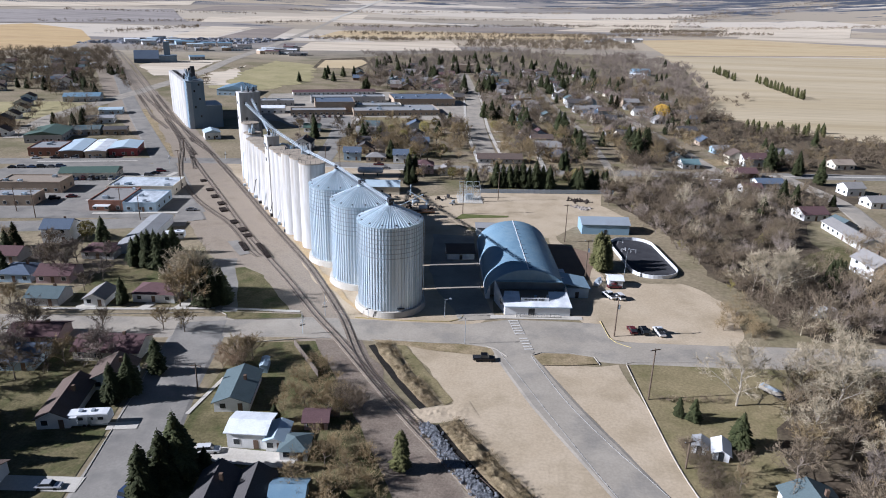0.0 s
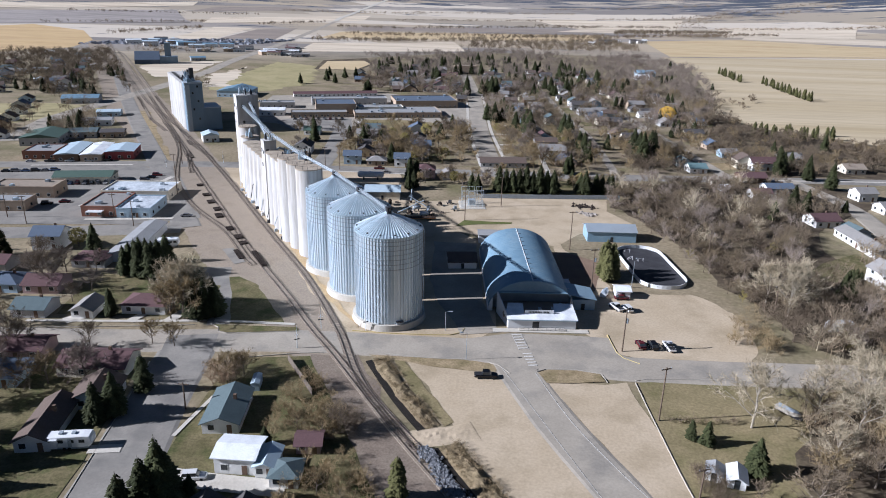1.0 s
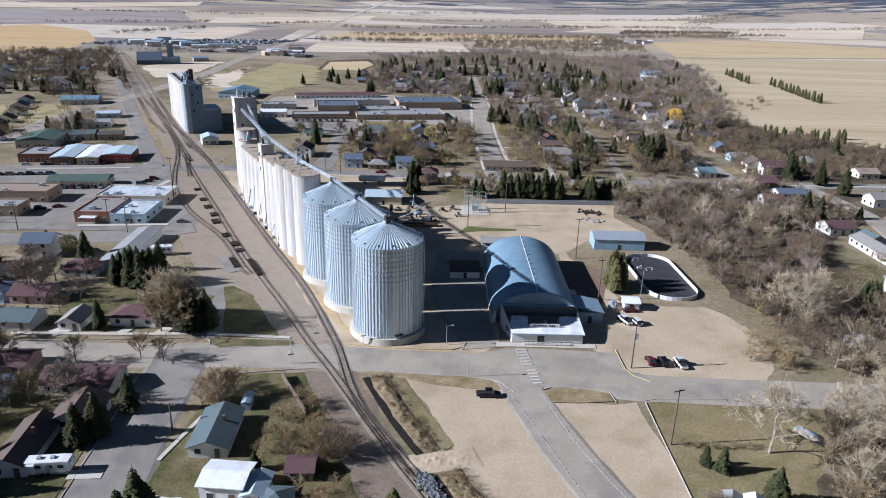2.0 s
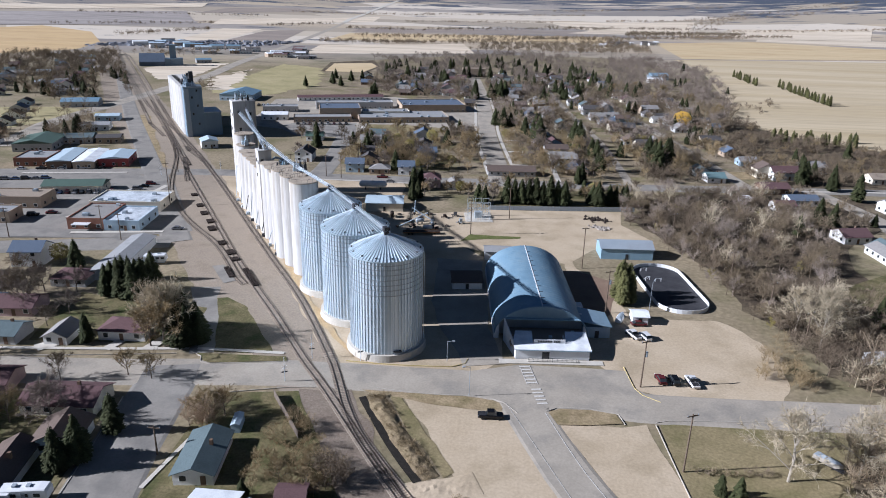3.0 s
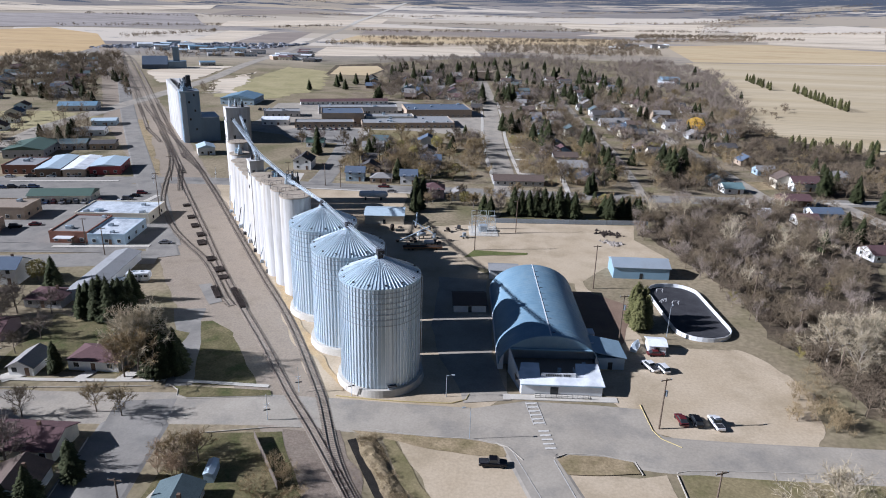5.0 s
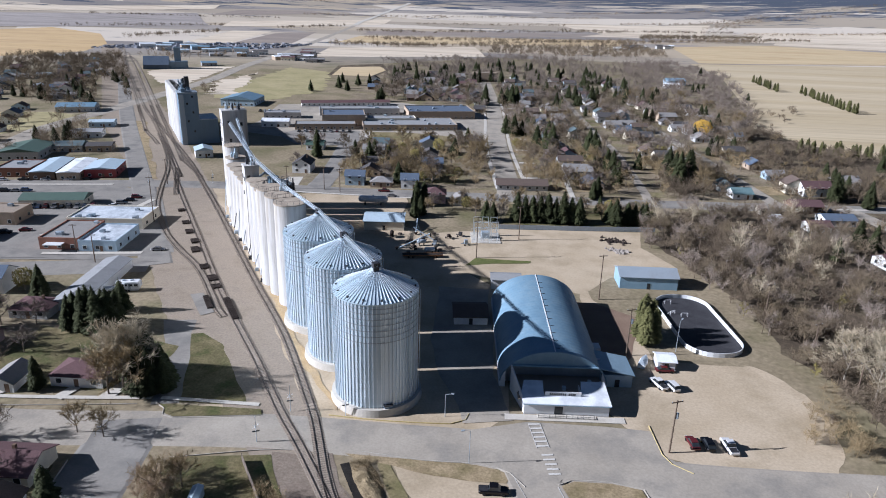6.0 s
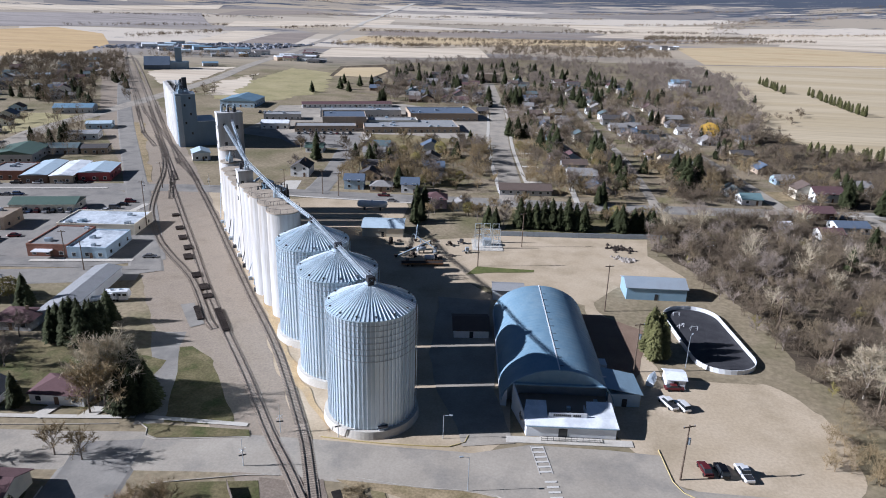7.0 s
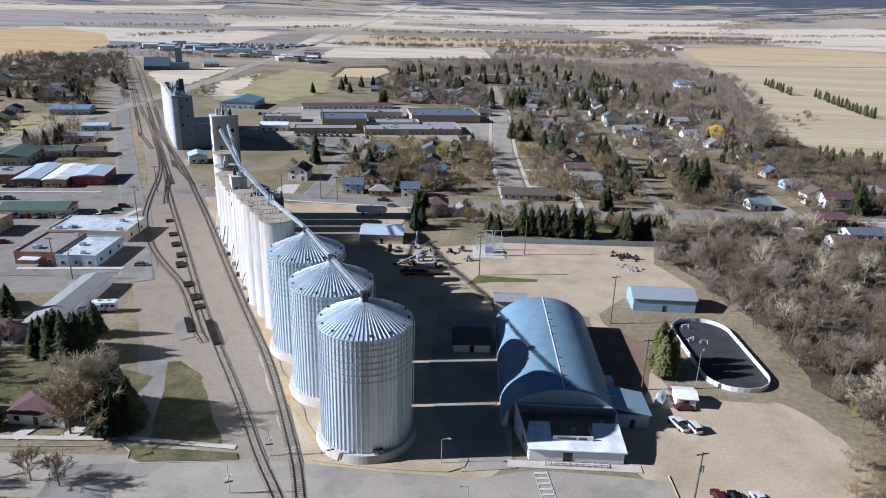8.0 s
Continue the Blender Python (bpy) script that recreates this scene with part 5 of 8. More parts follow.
shop(-176.5, 406.0, 30, 9.0, 11, 4.0, "paleblue", "white", "small white seed shed with pale roof", 0, pitched=1.6, seed=18)
shop(-234.0, 596.0, 6, 27.0, 30, 5.0, "blue", "blue", "blue metal warehouse with pitched roof", 0, pitched=3.0, seed=19)
shop(-131.0, 528.0, 17, 29.5, 26, 7.5, "slate", "tan", "tall brown brick school hall with blue-grey roof", 1, seed=21)
shop(-137.5, 505.5, 17, 40.0, 13, 3.6, "flat", "tan", "low brown brick school front with flat roof", 0, seed=24)
shop(-84.0, 526.0, 16.6, 64.0, 30, 3.6, "flat", "tan", "long low tan brick school wing with gravelled roof", 9, seed=22)
shop(-98.0, 535.0, 16.6, 34.0, 14, 4.6, "flat", "cream", "raised pale school block with grey roof", 3, seed=25)
shop(-70.0, 579.0, 17.3, 50.0, 32, 5.5, "slate", "tan", "long tan school block with blue-grey flat roof", 5, seed=23)
shop(-130.0, 570.0, 18, 60.0, 14, 5.0, "flat", "grey", "low grey school annex with membrane roof", 5, seed=26)
shop(-152.0, 612.0, 21, 72.0, 11, 2.8, "maroon", "white", "very long low white building with maroon roof", 0, pitched=1.6, seed=27)
shop(-172.0, 505.0, 14, 18.0, 12, 4.0, "white", "white", "low white building beside the school lot", 0, pitched=1.4, seed=28)
shop(-180.0, 540.0, 18, 26.0, 12, 4.0, "flat", "grey", "low grey building beside the school", 2, seed=29)
house(-113.0, 386.0, 6, 9.0, 12.0, 4.6, "dark", "white", "white house with charcoal roof", along_x=False, rise=2.6)
house(-123.5, 440.0, 8, 10.0, 9.0, 3.0, "green", "white", "small white house with green roof", rise=2.0)
house(-81.0, 367.0, 8, 9.0, 8.0, 4.6, "slate", "blue", "blue two-storey house with slate roof", rise=2.0)
house(-68.0, 366.0, 8, 10.0, 8.5, 2.7, "grey", "tan", "bungalow with grey roof", "hip", rise=1.9)
house(-54.5, 366.5, 8, 8.0, 8.0, 4.4, "slate", "white", "white house with slate roof", rise=2.2)
house(-39.5, 345.5, 8, 9.5, 9.0, 4.2, "maroon", "pink", "dusty pink house with hip roof", "hip", rise=2.2)
house(-28.0, 344.0, 8, 6.5, 8.0, 2.6, "grey", "white", "small white garage with grey gable roof", along_x=False, rise=1.9, chimney=False)
house(-2.0, 376.5, 8, 24.0, 11.0, 2.7, "brown", "grey", "long low apartment block with brown roof", rise=1.8, chimney=False)
house(25.5, 404.5, 8, 14.0, 12.0, 4.6, "grey", "white", "white house with grey roof", rise=2.4)
house(15.0, 444.0, 8, 11.0, 11.0, 4.4, "brown", "brown", "brown house with stepped brown roof", "hip", rise=2.4)
house(100.5, 383.0, 8, 9.0, 8.5, 2.8, "teal", "white", "small house with teal roof", rise=1.9)
house(138.0, 396.0, 10, 14.0, 9.0, 4.4, "maroon", "white", "white house with maroon-brown roof", rise=2.4)
house(130.0, 297.0, 14, 11.0, 9.0, 3.0, "maroon", "white", "white house with maroon roof in the woods", rise=2.0)
house(135.0, 271.0, -84, 27.0, 8.0, 2.8, "grey", "white", "long white bungalow with grey roof", rise=1.5)
house(166.0, 341.0, 12, 9.0, 8.0, 4.0, "grey", "white", "white house with grey roof among trees", rise=2.0)
house(124.5, 232.0, 12, 8.0, 11.0, 5.0, "grey", "white", "tall white house among bare trees", along_x=False, rise=2.6)

# ---- trees ----
def bare_tree(seed, h, spread, twigs=7, lift=0.25, thick=1.0):
    """Trunk and crown of a leafless tree, as two shapes."""
    rnd = random.Random(seed)
    trunk, crown = Shape(), Shape()

    def bend(d, k):
        return (d + k * Vector((rnd.gauss(0, 1), rnd.gauss(0, 1), rnd.gauss(0, 1)))).normalized()

    r0 = 0.022 * h * thick
    stem = [Vector((0, 0, -0.3))]
    for k in range(1, 5):
        stem.append(Vector((rnd.uniform(-0.03, 0.03) * h * k / 2, rnd.uniform(-0.03, 0.03) * h * k / 2, h * (lift + (0.7 - lift) * (k - 1) / 3))))
    for k in range(4):
        trunk.tube(stem[k], stem[k + 1], r0 * (1 - 0.2 * k), r0 * (0.8 - 0.2 * k), 7)
    limbs = 9
    for i in range(limbs):
        u = i / (limbs - 1)
        a = 2.4 * i + rnd.uniform(-0.4, 0.4)
        z = h * (lift * 0.9 + (0.68 - lift) * u)
        p = Vector((0, 0, z))
        d = Vector((math.cos(a) * spread, math.sin(a) * spread, 0.55 + 1.2 * u + rnd.uniform(-0.1, 0.3))).normalized()
        l = h * (0.42 - 0.2 * u) * rnd.uniform(0.85, 1.1)
        q = p + d * l
        trunk.tube(p, q, r0 * 0.42, r0 * 0.2, 5)
        for j in range(4):
            v = 0.35 + 0.65 * j / 3
            d2 = bend(d, 0.38)
            p2 = p + d * l * v
            q2 = p2 + d2 * l * rnd.uniform(0.45, 0.7)
            trunk.tube(p2, q2, r0 * 0.2, r0 * 0.1, 3)
            for k in range(4):
                d3 = bend(d2 + Vector((0, 0, 0.15)), 0.5)
                p3 = p2 + (q2 - p2) * (0.25 + 0.75 * k / 3)
                q3 = p3 + d3 * h * rnd.uniform(0.09, 0.15)
                crown.spike(p3, q3, 0.065 * thick)
                for m in range(twigs):
                    d4 = bend(d3, 0.6)
                    p4 = p3 + (q3 - p3) * rnd.uniform(0.15, 0.95)
                    q4 = p4 + d4 * h * rnd.uniform(0.06, 0.12)
                    crown.blade(p4, q4, 0.055 * thick, rnd.uniform(0, 6.28))
                    p5 = p4 + (q4 - p4) * rnd.uniform(0.3, 0.8)
                    crown.blade(p5, p5 + bend(d4, 0.8) * h * 0.065, 0.05 * thick, rnd.uniform(0, 6.28))
    return trunk, crown


def thicket(name, seed, poly, count, h0, h1, material, label, category="woods", twigs=60, avoid=(), thick=0.07, gap=-0.35, clump=22.0, off=7.0):
    """Woods that nobody could count: one mesh of bare stems and twigs inside an outline."""
    rnd = random.Random(seed)
    sh = Shape()
    xs, ys = [p[0] for p in poly], [p[1] for p in poly]
    made = 0
    tries = 0
    while made < count and tries < count * 30:
        tries += 1
        x, y = rnd.uniform(min(xs), max(xs)), rnd.uniform(min(ys), max(ys))
        if not inside((x, y), poly) or any(math.hypot(x - a, y - b) < r for a, b, r in avoid) or (off and on_street(x, y, off)) or noise.noise(Vector((x / clump, y / clump, seed))) < gap:
            continue
        made += 1
        h = rnd.uniform(h0, h1)
        g = ground_height(x, y)
        sh.tube((x, y, g - 0.2), (x + rnd.uniform(-0.4, 0.4), y + rnd.uniform(-0.4, 0.4), g + h * 0.7), min(0.13, 0.016 * h), 0.006 * h, 4)
        base = Vector((x, y, g))
        wide = rnd.uniform(0.26, 0.42)
        limbs = []
        for k in range(8):
            a, up = 2.4 * k + rnd.uniform(-0.5, 0.5), rnd.uniform(0.05, 1.0)
            root = base + Vector((0, 0, h * (0.18 + 0.3 * up)))
            tip = base + Vector((math.cos(a) * h * wide * (1.15 - 0.6 * up * up), math.sin(a) * h * wide * (1.15 - 0.6 * up * up), h * (0.42 + 0.5 * up)))
            limbs.append((root, tip))
            if h > 3.5:
                sh.tube(root, tip, 0.007 * h, 0.003 * h, 3)
        for k in range(twigs):
            root, tip = limbs[k % 8]
            axis = tip - root
            u = rnd.uniform(0.3, 1.05)
            p = root + axis * u + Vector((rnd.gauss(0, 1), rnd.gauss(0, 1), rnd.gauss(0, 0.8))) * h * 0.055
            d = axis.normalized() * 0.7 + Vector((0, 0, 0.3)) + 0.6 * Vector((rnd.gauss(0, 1), rnd.gauss(0, 1), rnd.gauss(0, 1)))
            sh.blade(p, p + d.normalized() * h * rnd.uniform(0.06, 0.16), thick * rnd.uniform(0.6, 1.2), rnd.uniform(0, 6.28))
    return tagged(new(name, sh.mesh(name, material)), label, category, "", "stuff")


STREET_LINES = [((-320, 142), (-120, 160), (-76, 165.5), (-20, 170), (30, 166.5), (110, 173), (300, 200)), ((-235, 331), (-136, 350), (-80, 352), (0, 358), (160, 374), (400, 400)),
                ((-102, 350), (-123, 500), (-150, 690)), ((-6, 360), (-18.5, 473), (-26, 572), (-37, 692), (-52, 822)), ((57, 372), (53, 469), (43, 558), (27, 734)), ((115, 366), (98, 500), (80, 640), (60, 800)), ((143, 376), (154, 325), (149, 272), (146, 240)),
                ((-295, 409), (-314, 540), (-322, 650), (-359, 901), (-392, 1157)), ((-140, 470), (60, 500), (200, 520)), ((28, 68), (-20, 134.9), (-77.7, 217.6), (-168.8, 355), (-689, 1174)), ((-142, 342), (-300, 590)), ((-166, 350), (-350, 640)), ((-190, 350), (-400, 680)), ((-205, 350), (-420, 700)), ((-150, 625), (40, 655)), ((-160, 740), (30, 770))]


def on_street(x, y, r=7.0):
    p = Vector((x, y))
    for line in STREET_LINES:
        for a, b in zip(line, line[1:]):
            a, b = Vector(a), Vector(b)
            u = max(0.0, min(1.0, (p - a).dot(b - a) / (b - a).length_squared))
            if (a + (b - a) * u - p).length < r:
                return True
    return False


def conifer(seed, h, r, sprays=620, taper=0.85):
    """A dense needle crown of many drooping sprays over a dark core."""
    rnd = random.Random(seed)
    trunk, crown = Shape(), Shape()
    trunk.cyl(0, 0, -0.3, h * 0.9, 0.02 * h, 0.02, 7)

    def reach(u, a):
        lump = noise.noise(Vector((math.cos(a) * 1.6 + seed, math.sin(a) * 1.6, u * 5.0)))
        return (r * (1 - u) ** taper * (0.92 + 0.42 * lump) + 0.16) * min(1.0, 0.55 + u * 5)

    rings, n = 9, 10
    v, f = [], []
    for i in range(rings):
        u = i / (rings - 1)
        for k in range(n):
            a = 2 * math.pi * k / n
            q = 0.62 * reach(u, a)
            v.append((q * math.cos(a), q * math.sin(a), h * (0.07 + 0.86 * u)))
    for i in range(rings - 1):
        for k in range(n):
            f.append((i * n + k, i * n + (k + 1) % n, (i + 1) * n + (k + 1) % n, (i + 1) * n + k))
    crown.add(v, f)
    for i in range(sprays):
        u = rnd.random() ** 1.45
        a = rnd.uniform(0, 6.283)
        q = reach(u, a) * rnd.uniform(0.78, 1.12)
        z = h * (0.07 + 0.9 * u)
        c, s = math.cos(a), math.sin(a)
        root = Vector((c * q * 0.4, s * q * 0.4, z + q * rnd.uniform(0.05, 0.3)))
        tip = Vector((c * q, s * q, z - q * rnd.uniform(0.02, 0.28)))
        w = 0.12 * q + rnd.uniform(0.1, 0.24)
        m = root * 0.42 + tip * 0.58
        crown.add([root, m + Vector((-s * w, c * w, -0.3 * w)), tip, m + Vector((s * w, -c * w, -0.3 * w))], [(0, 3, 2), (0, 2, 1)])
    crown.spike((0, 0, h * 0.88), (0, 0, h * 1.03), 0.16)
    return trunk, crown


def leafy(seed, h, r, n=420, lift=0.3, size=0.5):
    """A budding crown of many small clumps on a few limbs."""
    rnd = random.Random(seed)
    trunk, crown = Shape(), Shape()
    trunk.cyl(0, 0, -0.3, h * lift, 0.03 * h, 0.02 * h, 7)
    for i in range(6):
        a = 2 * math.pi * i / 6
        trunk.tube((0, 0, h * lift * 0.8), (math.cos(a) * r * 0.6, math.sin(a) * r * 0.6, h * 0.72), 0.013 * h, 0.004 * h, 4)
    for i in range(n):
        v = Vector((rnd.gauss(0, 1), rnd.gauss(0, 1), rnd.gauss(0, 1))).normalized() * rnd.uniform(0.45, 1.0) ** 0.5
        p = Vector((v.x * r, v.y * r, h * (lift + 1) / 2 + v.z * h * (1 - lift) / 2))
        p += noise.noise_vector(p * 0.5) * 0.5
        a = Vector((rnd.gauss(0, 1), rnd.gauss(0, 1), rnd.gauss(0, 1))).normalized() * size * rnd.uniform(0.5, 1.2)
        b = a.orthogonal().normalized() * size * rnd.uniform(0.4, 0.8)
        crown.add([p - a, p + b, p + a, p - b + a.cross(b) * 0.5], [(0, 1, 2), (0, 2, 3)])
    return trunk, crown


def tree_kind(name, shapes, bark, leaf, label, category, group):
    t = thing(name, 0, 0, 0, label, category, group)
    part("trunk", shapes[0], bark, t)
    part("crown", shapes[1], leaf, t)
    return t


BARE = [tree_kind("bare_tree", bare_tree(10 + k, 11.0, 0.85 + 0.1 * (k % 4)), M_BARK, (M_TWIG, M_TAN_TWIG, M_MAUVE_TWIG)[k % 3], "bare brown deciduous tree before leafing", "tree", "bare town trees") for k in range(6)]
PALE = [tree_kind("cottonwood", bare_tree(40 + k, 15.0, 0.85 + 0.12 * k, 12, 0.2, 0.85), surface("pale_cottonwood_bark", (0.27, 0.24, 0.2), (0.37, 0.33, 0.27), 1, fine=0.25), M_PALE_TWIG, "tall pale bare cottonwood tree", "tree", "pale cottonwoods") for k in range(3)]
SPRUCE = [tree_kind("spruce_tree", conifer(60 + k, 12.0, 3.2 + 0.25 * k, 760, 0.6 + 0.06 * k), M_BARK, M_NEEDLE, "dark green spruce tree", "tree", "spruce trees") for k in range(4)]
BUDDING = [tree_kind("budding_tree", leafy(80 + k, 9.0, 3.8, 1300, 0.2, 0.34), M_BARK, M_BUD, "olive-brown tree with fresh buds", "tree", "budding trees") for k in range(2)]
CEDAR = [tree_kind("cedar_tree", conifer(70 + k, 12.0, 2.6, 800, 0.4), M_BARK, M_CEDAR, "tall olive-green columnar cedar tree", "tree", "cedar trees") for k in range(2)]
GOLDEN = tree_kind("golden_tree", leafy(90, 11.0, 5.8, 2400, 0.15, 0.36), M_BARK, M_GOLD, "rounded tree with golden catkins", "tree", "")
USED = {}


def plant(kind, x, y, h, base, rnd):
    """Puts a tree of that kind at x, y with height h; the first one made is used itself."""
    m = pose(x, y, ground_height(x, y), 0, 0, rnd.uniform(0, 360))
    s = h / base
    if kind.name not in USED:
        USED[kind.name] = True
        kind.matrix_basis = m
        kind.scale = (s, s, s)
        return kind
    t = copy_thing(kind, m)
    t.scale = (s * rnd.uniform(0.9, 1.1), s * rnd.uniform(0.9, 1.1), s)
    return t


R8 = random.Random(8)


def bare(x, y, h=9.0):
    plant(R8.choice(BARE), x, y, h, 11.0, R8)


def pale(x, y, h=14.0):
    plant(R8.choice(PALE), x, y, h, 15.0, R8)


def spruce(x, y, h=11.0):
    plant(R8.choice(SPRUCE), x, y, h, 12.0, R8)


def bud(x, y, h=7.0):
    plant(R8.choice(BUDDING), x, y, h, 9.0, R8)


plant(GOLDEN, 117, 541, 12, 11.0, R8)
for x, y, h in ((-55.4, 106.7, 14.7), (-58.4, 99.7, 12.5), (-56.6, 103.4, 13), (-80.5, 128.5, 10), (-78.5, 132, 10.5), (-77, 141, 9.5), (50.8, 129.5, 8.5), (43.8, 137.5, 6), (41, 139, 5), (-104.7, 175.5, 8.5), (-79, 177.5, 12), (-81, 180.5, 11), (-78, 181.5, 11), (-82.5, 183.5, 10), (107, 222, 9), (109, 224, 8.5), (-116, 418, 14)):
    spruce(x, y, h)
for x, y, h in ((34.0, 221.5, 11.5), (36.5, 222.5, 11), (33.2, 225, 12.5), (36.2, 226, 12), (34.6, 229, 12), (-15.6, 113.8, 9.3)):
    plant(R8.choice(CEDAR), x, y, h, 12.0, R8)
for k in range(9):
    spruce(-2.5 + 3.1 * k, 322.5 + 0.2 * k, R8.uniform(11.5, 14))
for x, y, h in ((-111.6, 204, 11), (-114.5, 207, 11), (-108, 206, 10), (-106, 202, 9), (-110, 209, 10), (-116, 203, 9), (-112, 103, 12), (-120, 110, 13), (-104, 92, 12), (-117, 97, 12), (-101, 104, 13), (-99, 111, 13), (-104, 113, 14), (-98, 98, 11), (-105, 119, 13)):
    spruce(x, y, h)
for x, y, h in ((-90, 182, 11), (-115, 153, 9), (-93, 144.4, 9), (-126, 204, 7), (-119, 190, 7), (-120, 182, 6), (-86, 162, 7), (-80, 161.5, 7), (-100, 158, 7), (-84.5, 176.5, 13), (-88, 176, 11), (-110, 118, 11), (-107, 108, 11), (-103, 100, 10), (-100, 112, 9), (-118, 128, 11), (-112, 130, 9)):
    bare(x, y, h)
bud(-144.5, 224, 7)
for x, y, h in ((-86, 180, 16.5), (-90, 181, 13), (-84, 182.5, 14)):
    pale(x, y, h)
for x, y, h in ((-60.3, 147, 8), (-57.5, 150, 7), (-39, 131, 5), (-33.5, 129.5, 5), (-99.6, 141, 8), (-30, 113, 6), (-25, 110, 6), (-34, 106, 6), (-27, 104, 6)):
    plant(BARE[R8.choice((1, 4))], x, y, h, 11.0, R8)
for x, y, h in ((-116.9, 153.4, 11), (-90.9, 142, 10), (-112, 139, 9), (-130, 165, 9), (-123, 143, 9), (-107, 134, 8)):
    bare(x, y, h)
for x, y, h in ((-81.5, 178, 12), (-83.5, 185, 12), (-87, 184, 12), (-82.5, 181, 13), (-84.5, 187.5, 11), (-105.5, 204.5, 12.5), (-111, 202, 12), (-107.5, 202.5, 12), (-109.5, 205, 12.5), (-112.5, 206.5, 12), (-105, 207.5, 11), (-115, 204.5, 11), (-109, 216, 10), (-136, 219.5, 11), (-52, 110, 5), (-44, 126, 4.5)):
    spruce(x, y, h)
for x, y, h in ((-109, 203, 10), (-113.5, 205.5, 11), (-107, 208.5, 10), (-118, 206, 9), (-76.5, 179, 10), (-79.5, 183.5, 10)):
    spruce(x, y, h)
for x, y, h in ((-70, 957, 10), (-60, 985, 9), (-54, 987, 9), (-39, 645, 19), (-21, 652, 17), (-17, 650, 19), (-13, 657, 17), (-57, 692, 12), (-34, 830, 11), (-2, 767, 12), (34, 717, 14), (39, 700, 15), (53, 687, 17), (58, 696, 15), (59, 867, 19), (73, 845, 12), (82, 849, 12), (79, 733, 10), (82, 726, 9), (29, 756, 11), (16, 703, 8), (207, 758, 8), (213, 993, 12), (165, 806, 10), (171, 809, 10), (179, 821, 9), (30, 950, 8), (37, 953, 8), (3, 904, 10), (-10, 868, 9)):
    spruce(x, y, h)
for x, y, h in ((19, 911, 10), (-42, 442, 10), (-38, 481, 10), (-10, 511, 15), (-16, 519, 13), (-5, 513, 11), (5, 480, 14), (10, 473, 13), (14, 463, 18), (13, 518, 11), (37, 443, 19), (35, 454, 18), (39, 441, 15), (43, 426, 12), (45, 418, 13), (45, 392, 13), (43, 392, 11), (60, 430, 10), (73, 416, 17), (73, 399, 18), (74, 393, 19), (80, 404, 18), (84, 416, 16), (82, 401, 13), (33, 366, 11), (31, 362, 10), (23, 328, 10), (37, 325, 12), (35, 328, 10), (32, 341, 8)):
    spruce(x, y, h)
for x, y, h in ((49, 327, 10), (48, 330, 9), (147, 389, 12), (154, 398, 11), (153, 412, 11), (135, 574, 13), (87, 595, 12), (92, 597, 11), (-207, 690, 11), (-188, 719, 13), (-197, 765, 11), (-175, 702, 11), (-176, 748, 12), (-165, 752, 12), (-139, 738, 8), (-123, 441, 12), (-97, 429, 9), (-84, 409, 13), (-83, 417, 12), (-74, 412, 10), (-61, 372, 11), (-59, 382, 8), (-42, 323, 9), (-44, 319, 9), (-42, 448, 9), (-15, 322, 9), (-12, 320, 9), (-102, 752, 11), (-119, 723, 9), (-127, 850, 9)):
    spruce(x, y, h)
for x, y, h in ((-88, 734, 12), (-108, 925, 10), (-129, 930, 8), (143, 384, 15), (154, 425, 11), (154, 374, 14), (158, 356, 14), (130, 313, 11), (126, 317, 12), (195, 455, 11), (222, 509, 8), (107, 218, 11), (105, 219, 9), (110, 221, 9), (148, 317, 6)):
    spruce(x, y, h)

for x, y, h in ((55, 145, 15), (69.5, 149, 14), (75, 142, 14), (80, 150, 15), (84, 160, 13), (88, 140, 14), (66, 132, 11), (83, 203, 14), (86, 209, 15), (80, 212, 13), (90, 216, 13), (76, 122, 12), (92, 126, 13)):
    pale(x, y, h)
for x, y, h in ((58, 119, 10), (62, 126, 9), (70, 116, 10), (66, 108, 9), (78, 110, 11), (85, 118, 10), (72, 128, 9), (49, 121, 5), (47, 116, 5)):
    bare(x, y, h)

# ---- town, woods and plain ----
def field(name, pts, material, label, z, wobble=0.0):
    return setting(name, Shape().poly(rough_poly(pts, 6.0, wobble, len(pts)) if wobble else pts, z), material, label, "field")


M_FIELD_ORANGE = surface("orange_stubble_field", (0.46, 0.33, 0.17), (0.53, 0.39, 0.22), 50, fine=0.12, fine_size=9, stretch=(0.25, 1, 1), stain=(0.4, 0.28, 0.15), stain_size=60, stain_amount=0.6)
M_GARDEN = surface("town_gardens", (0.16, 0.132, 0.09), (0.28, 0.228, 0.158), 12, fine=0.3, fine_size=1.5, stain=(0.15, 0.14, 0.06), stain_size=18, stain_amount=0.8)
TOWN_OUT = [(-122, 362), (40, 372), (128, 376), (168, 590), (200, 760), (190, 1180), (-60, 1180), (-205, 1000), (-160, 640), (-45, 625), (-30, 510), (-100, 480)]
field("field_east", [(240, 1195), (660, 1305), (900, 1350), (900, 430), (300, 470), (228, 484), (183, 530), (163, 590), (200, 760), (240, 1000)], M_FIELD_TAN, "wide tan stubble field", 0.11)
field("field_east_far", [(292, 1667), (562, 1860), (836, 1678), (1100, 1500), (661, 1330), (259, 1215)], M_FIELD_GOLD, "golden stubble field beyond the road", 0.12)
field("field_east_pale", [(720, 2300), (1233, 2200), (1300, 1800), (927, 1764), (580, 1900)], M_FIELD_PALE, "pale stubble field", 0.13)
field("field_north", [(-358, 1266), (-116, 1420), (-76, 1181), (-328, 1068)], M_FIELD_PALE, "pale beige field", 0.12)
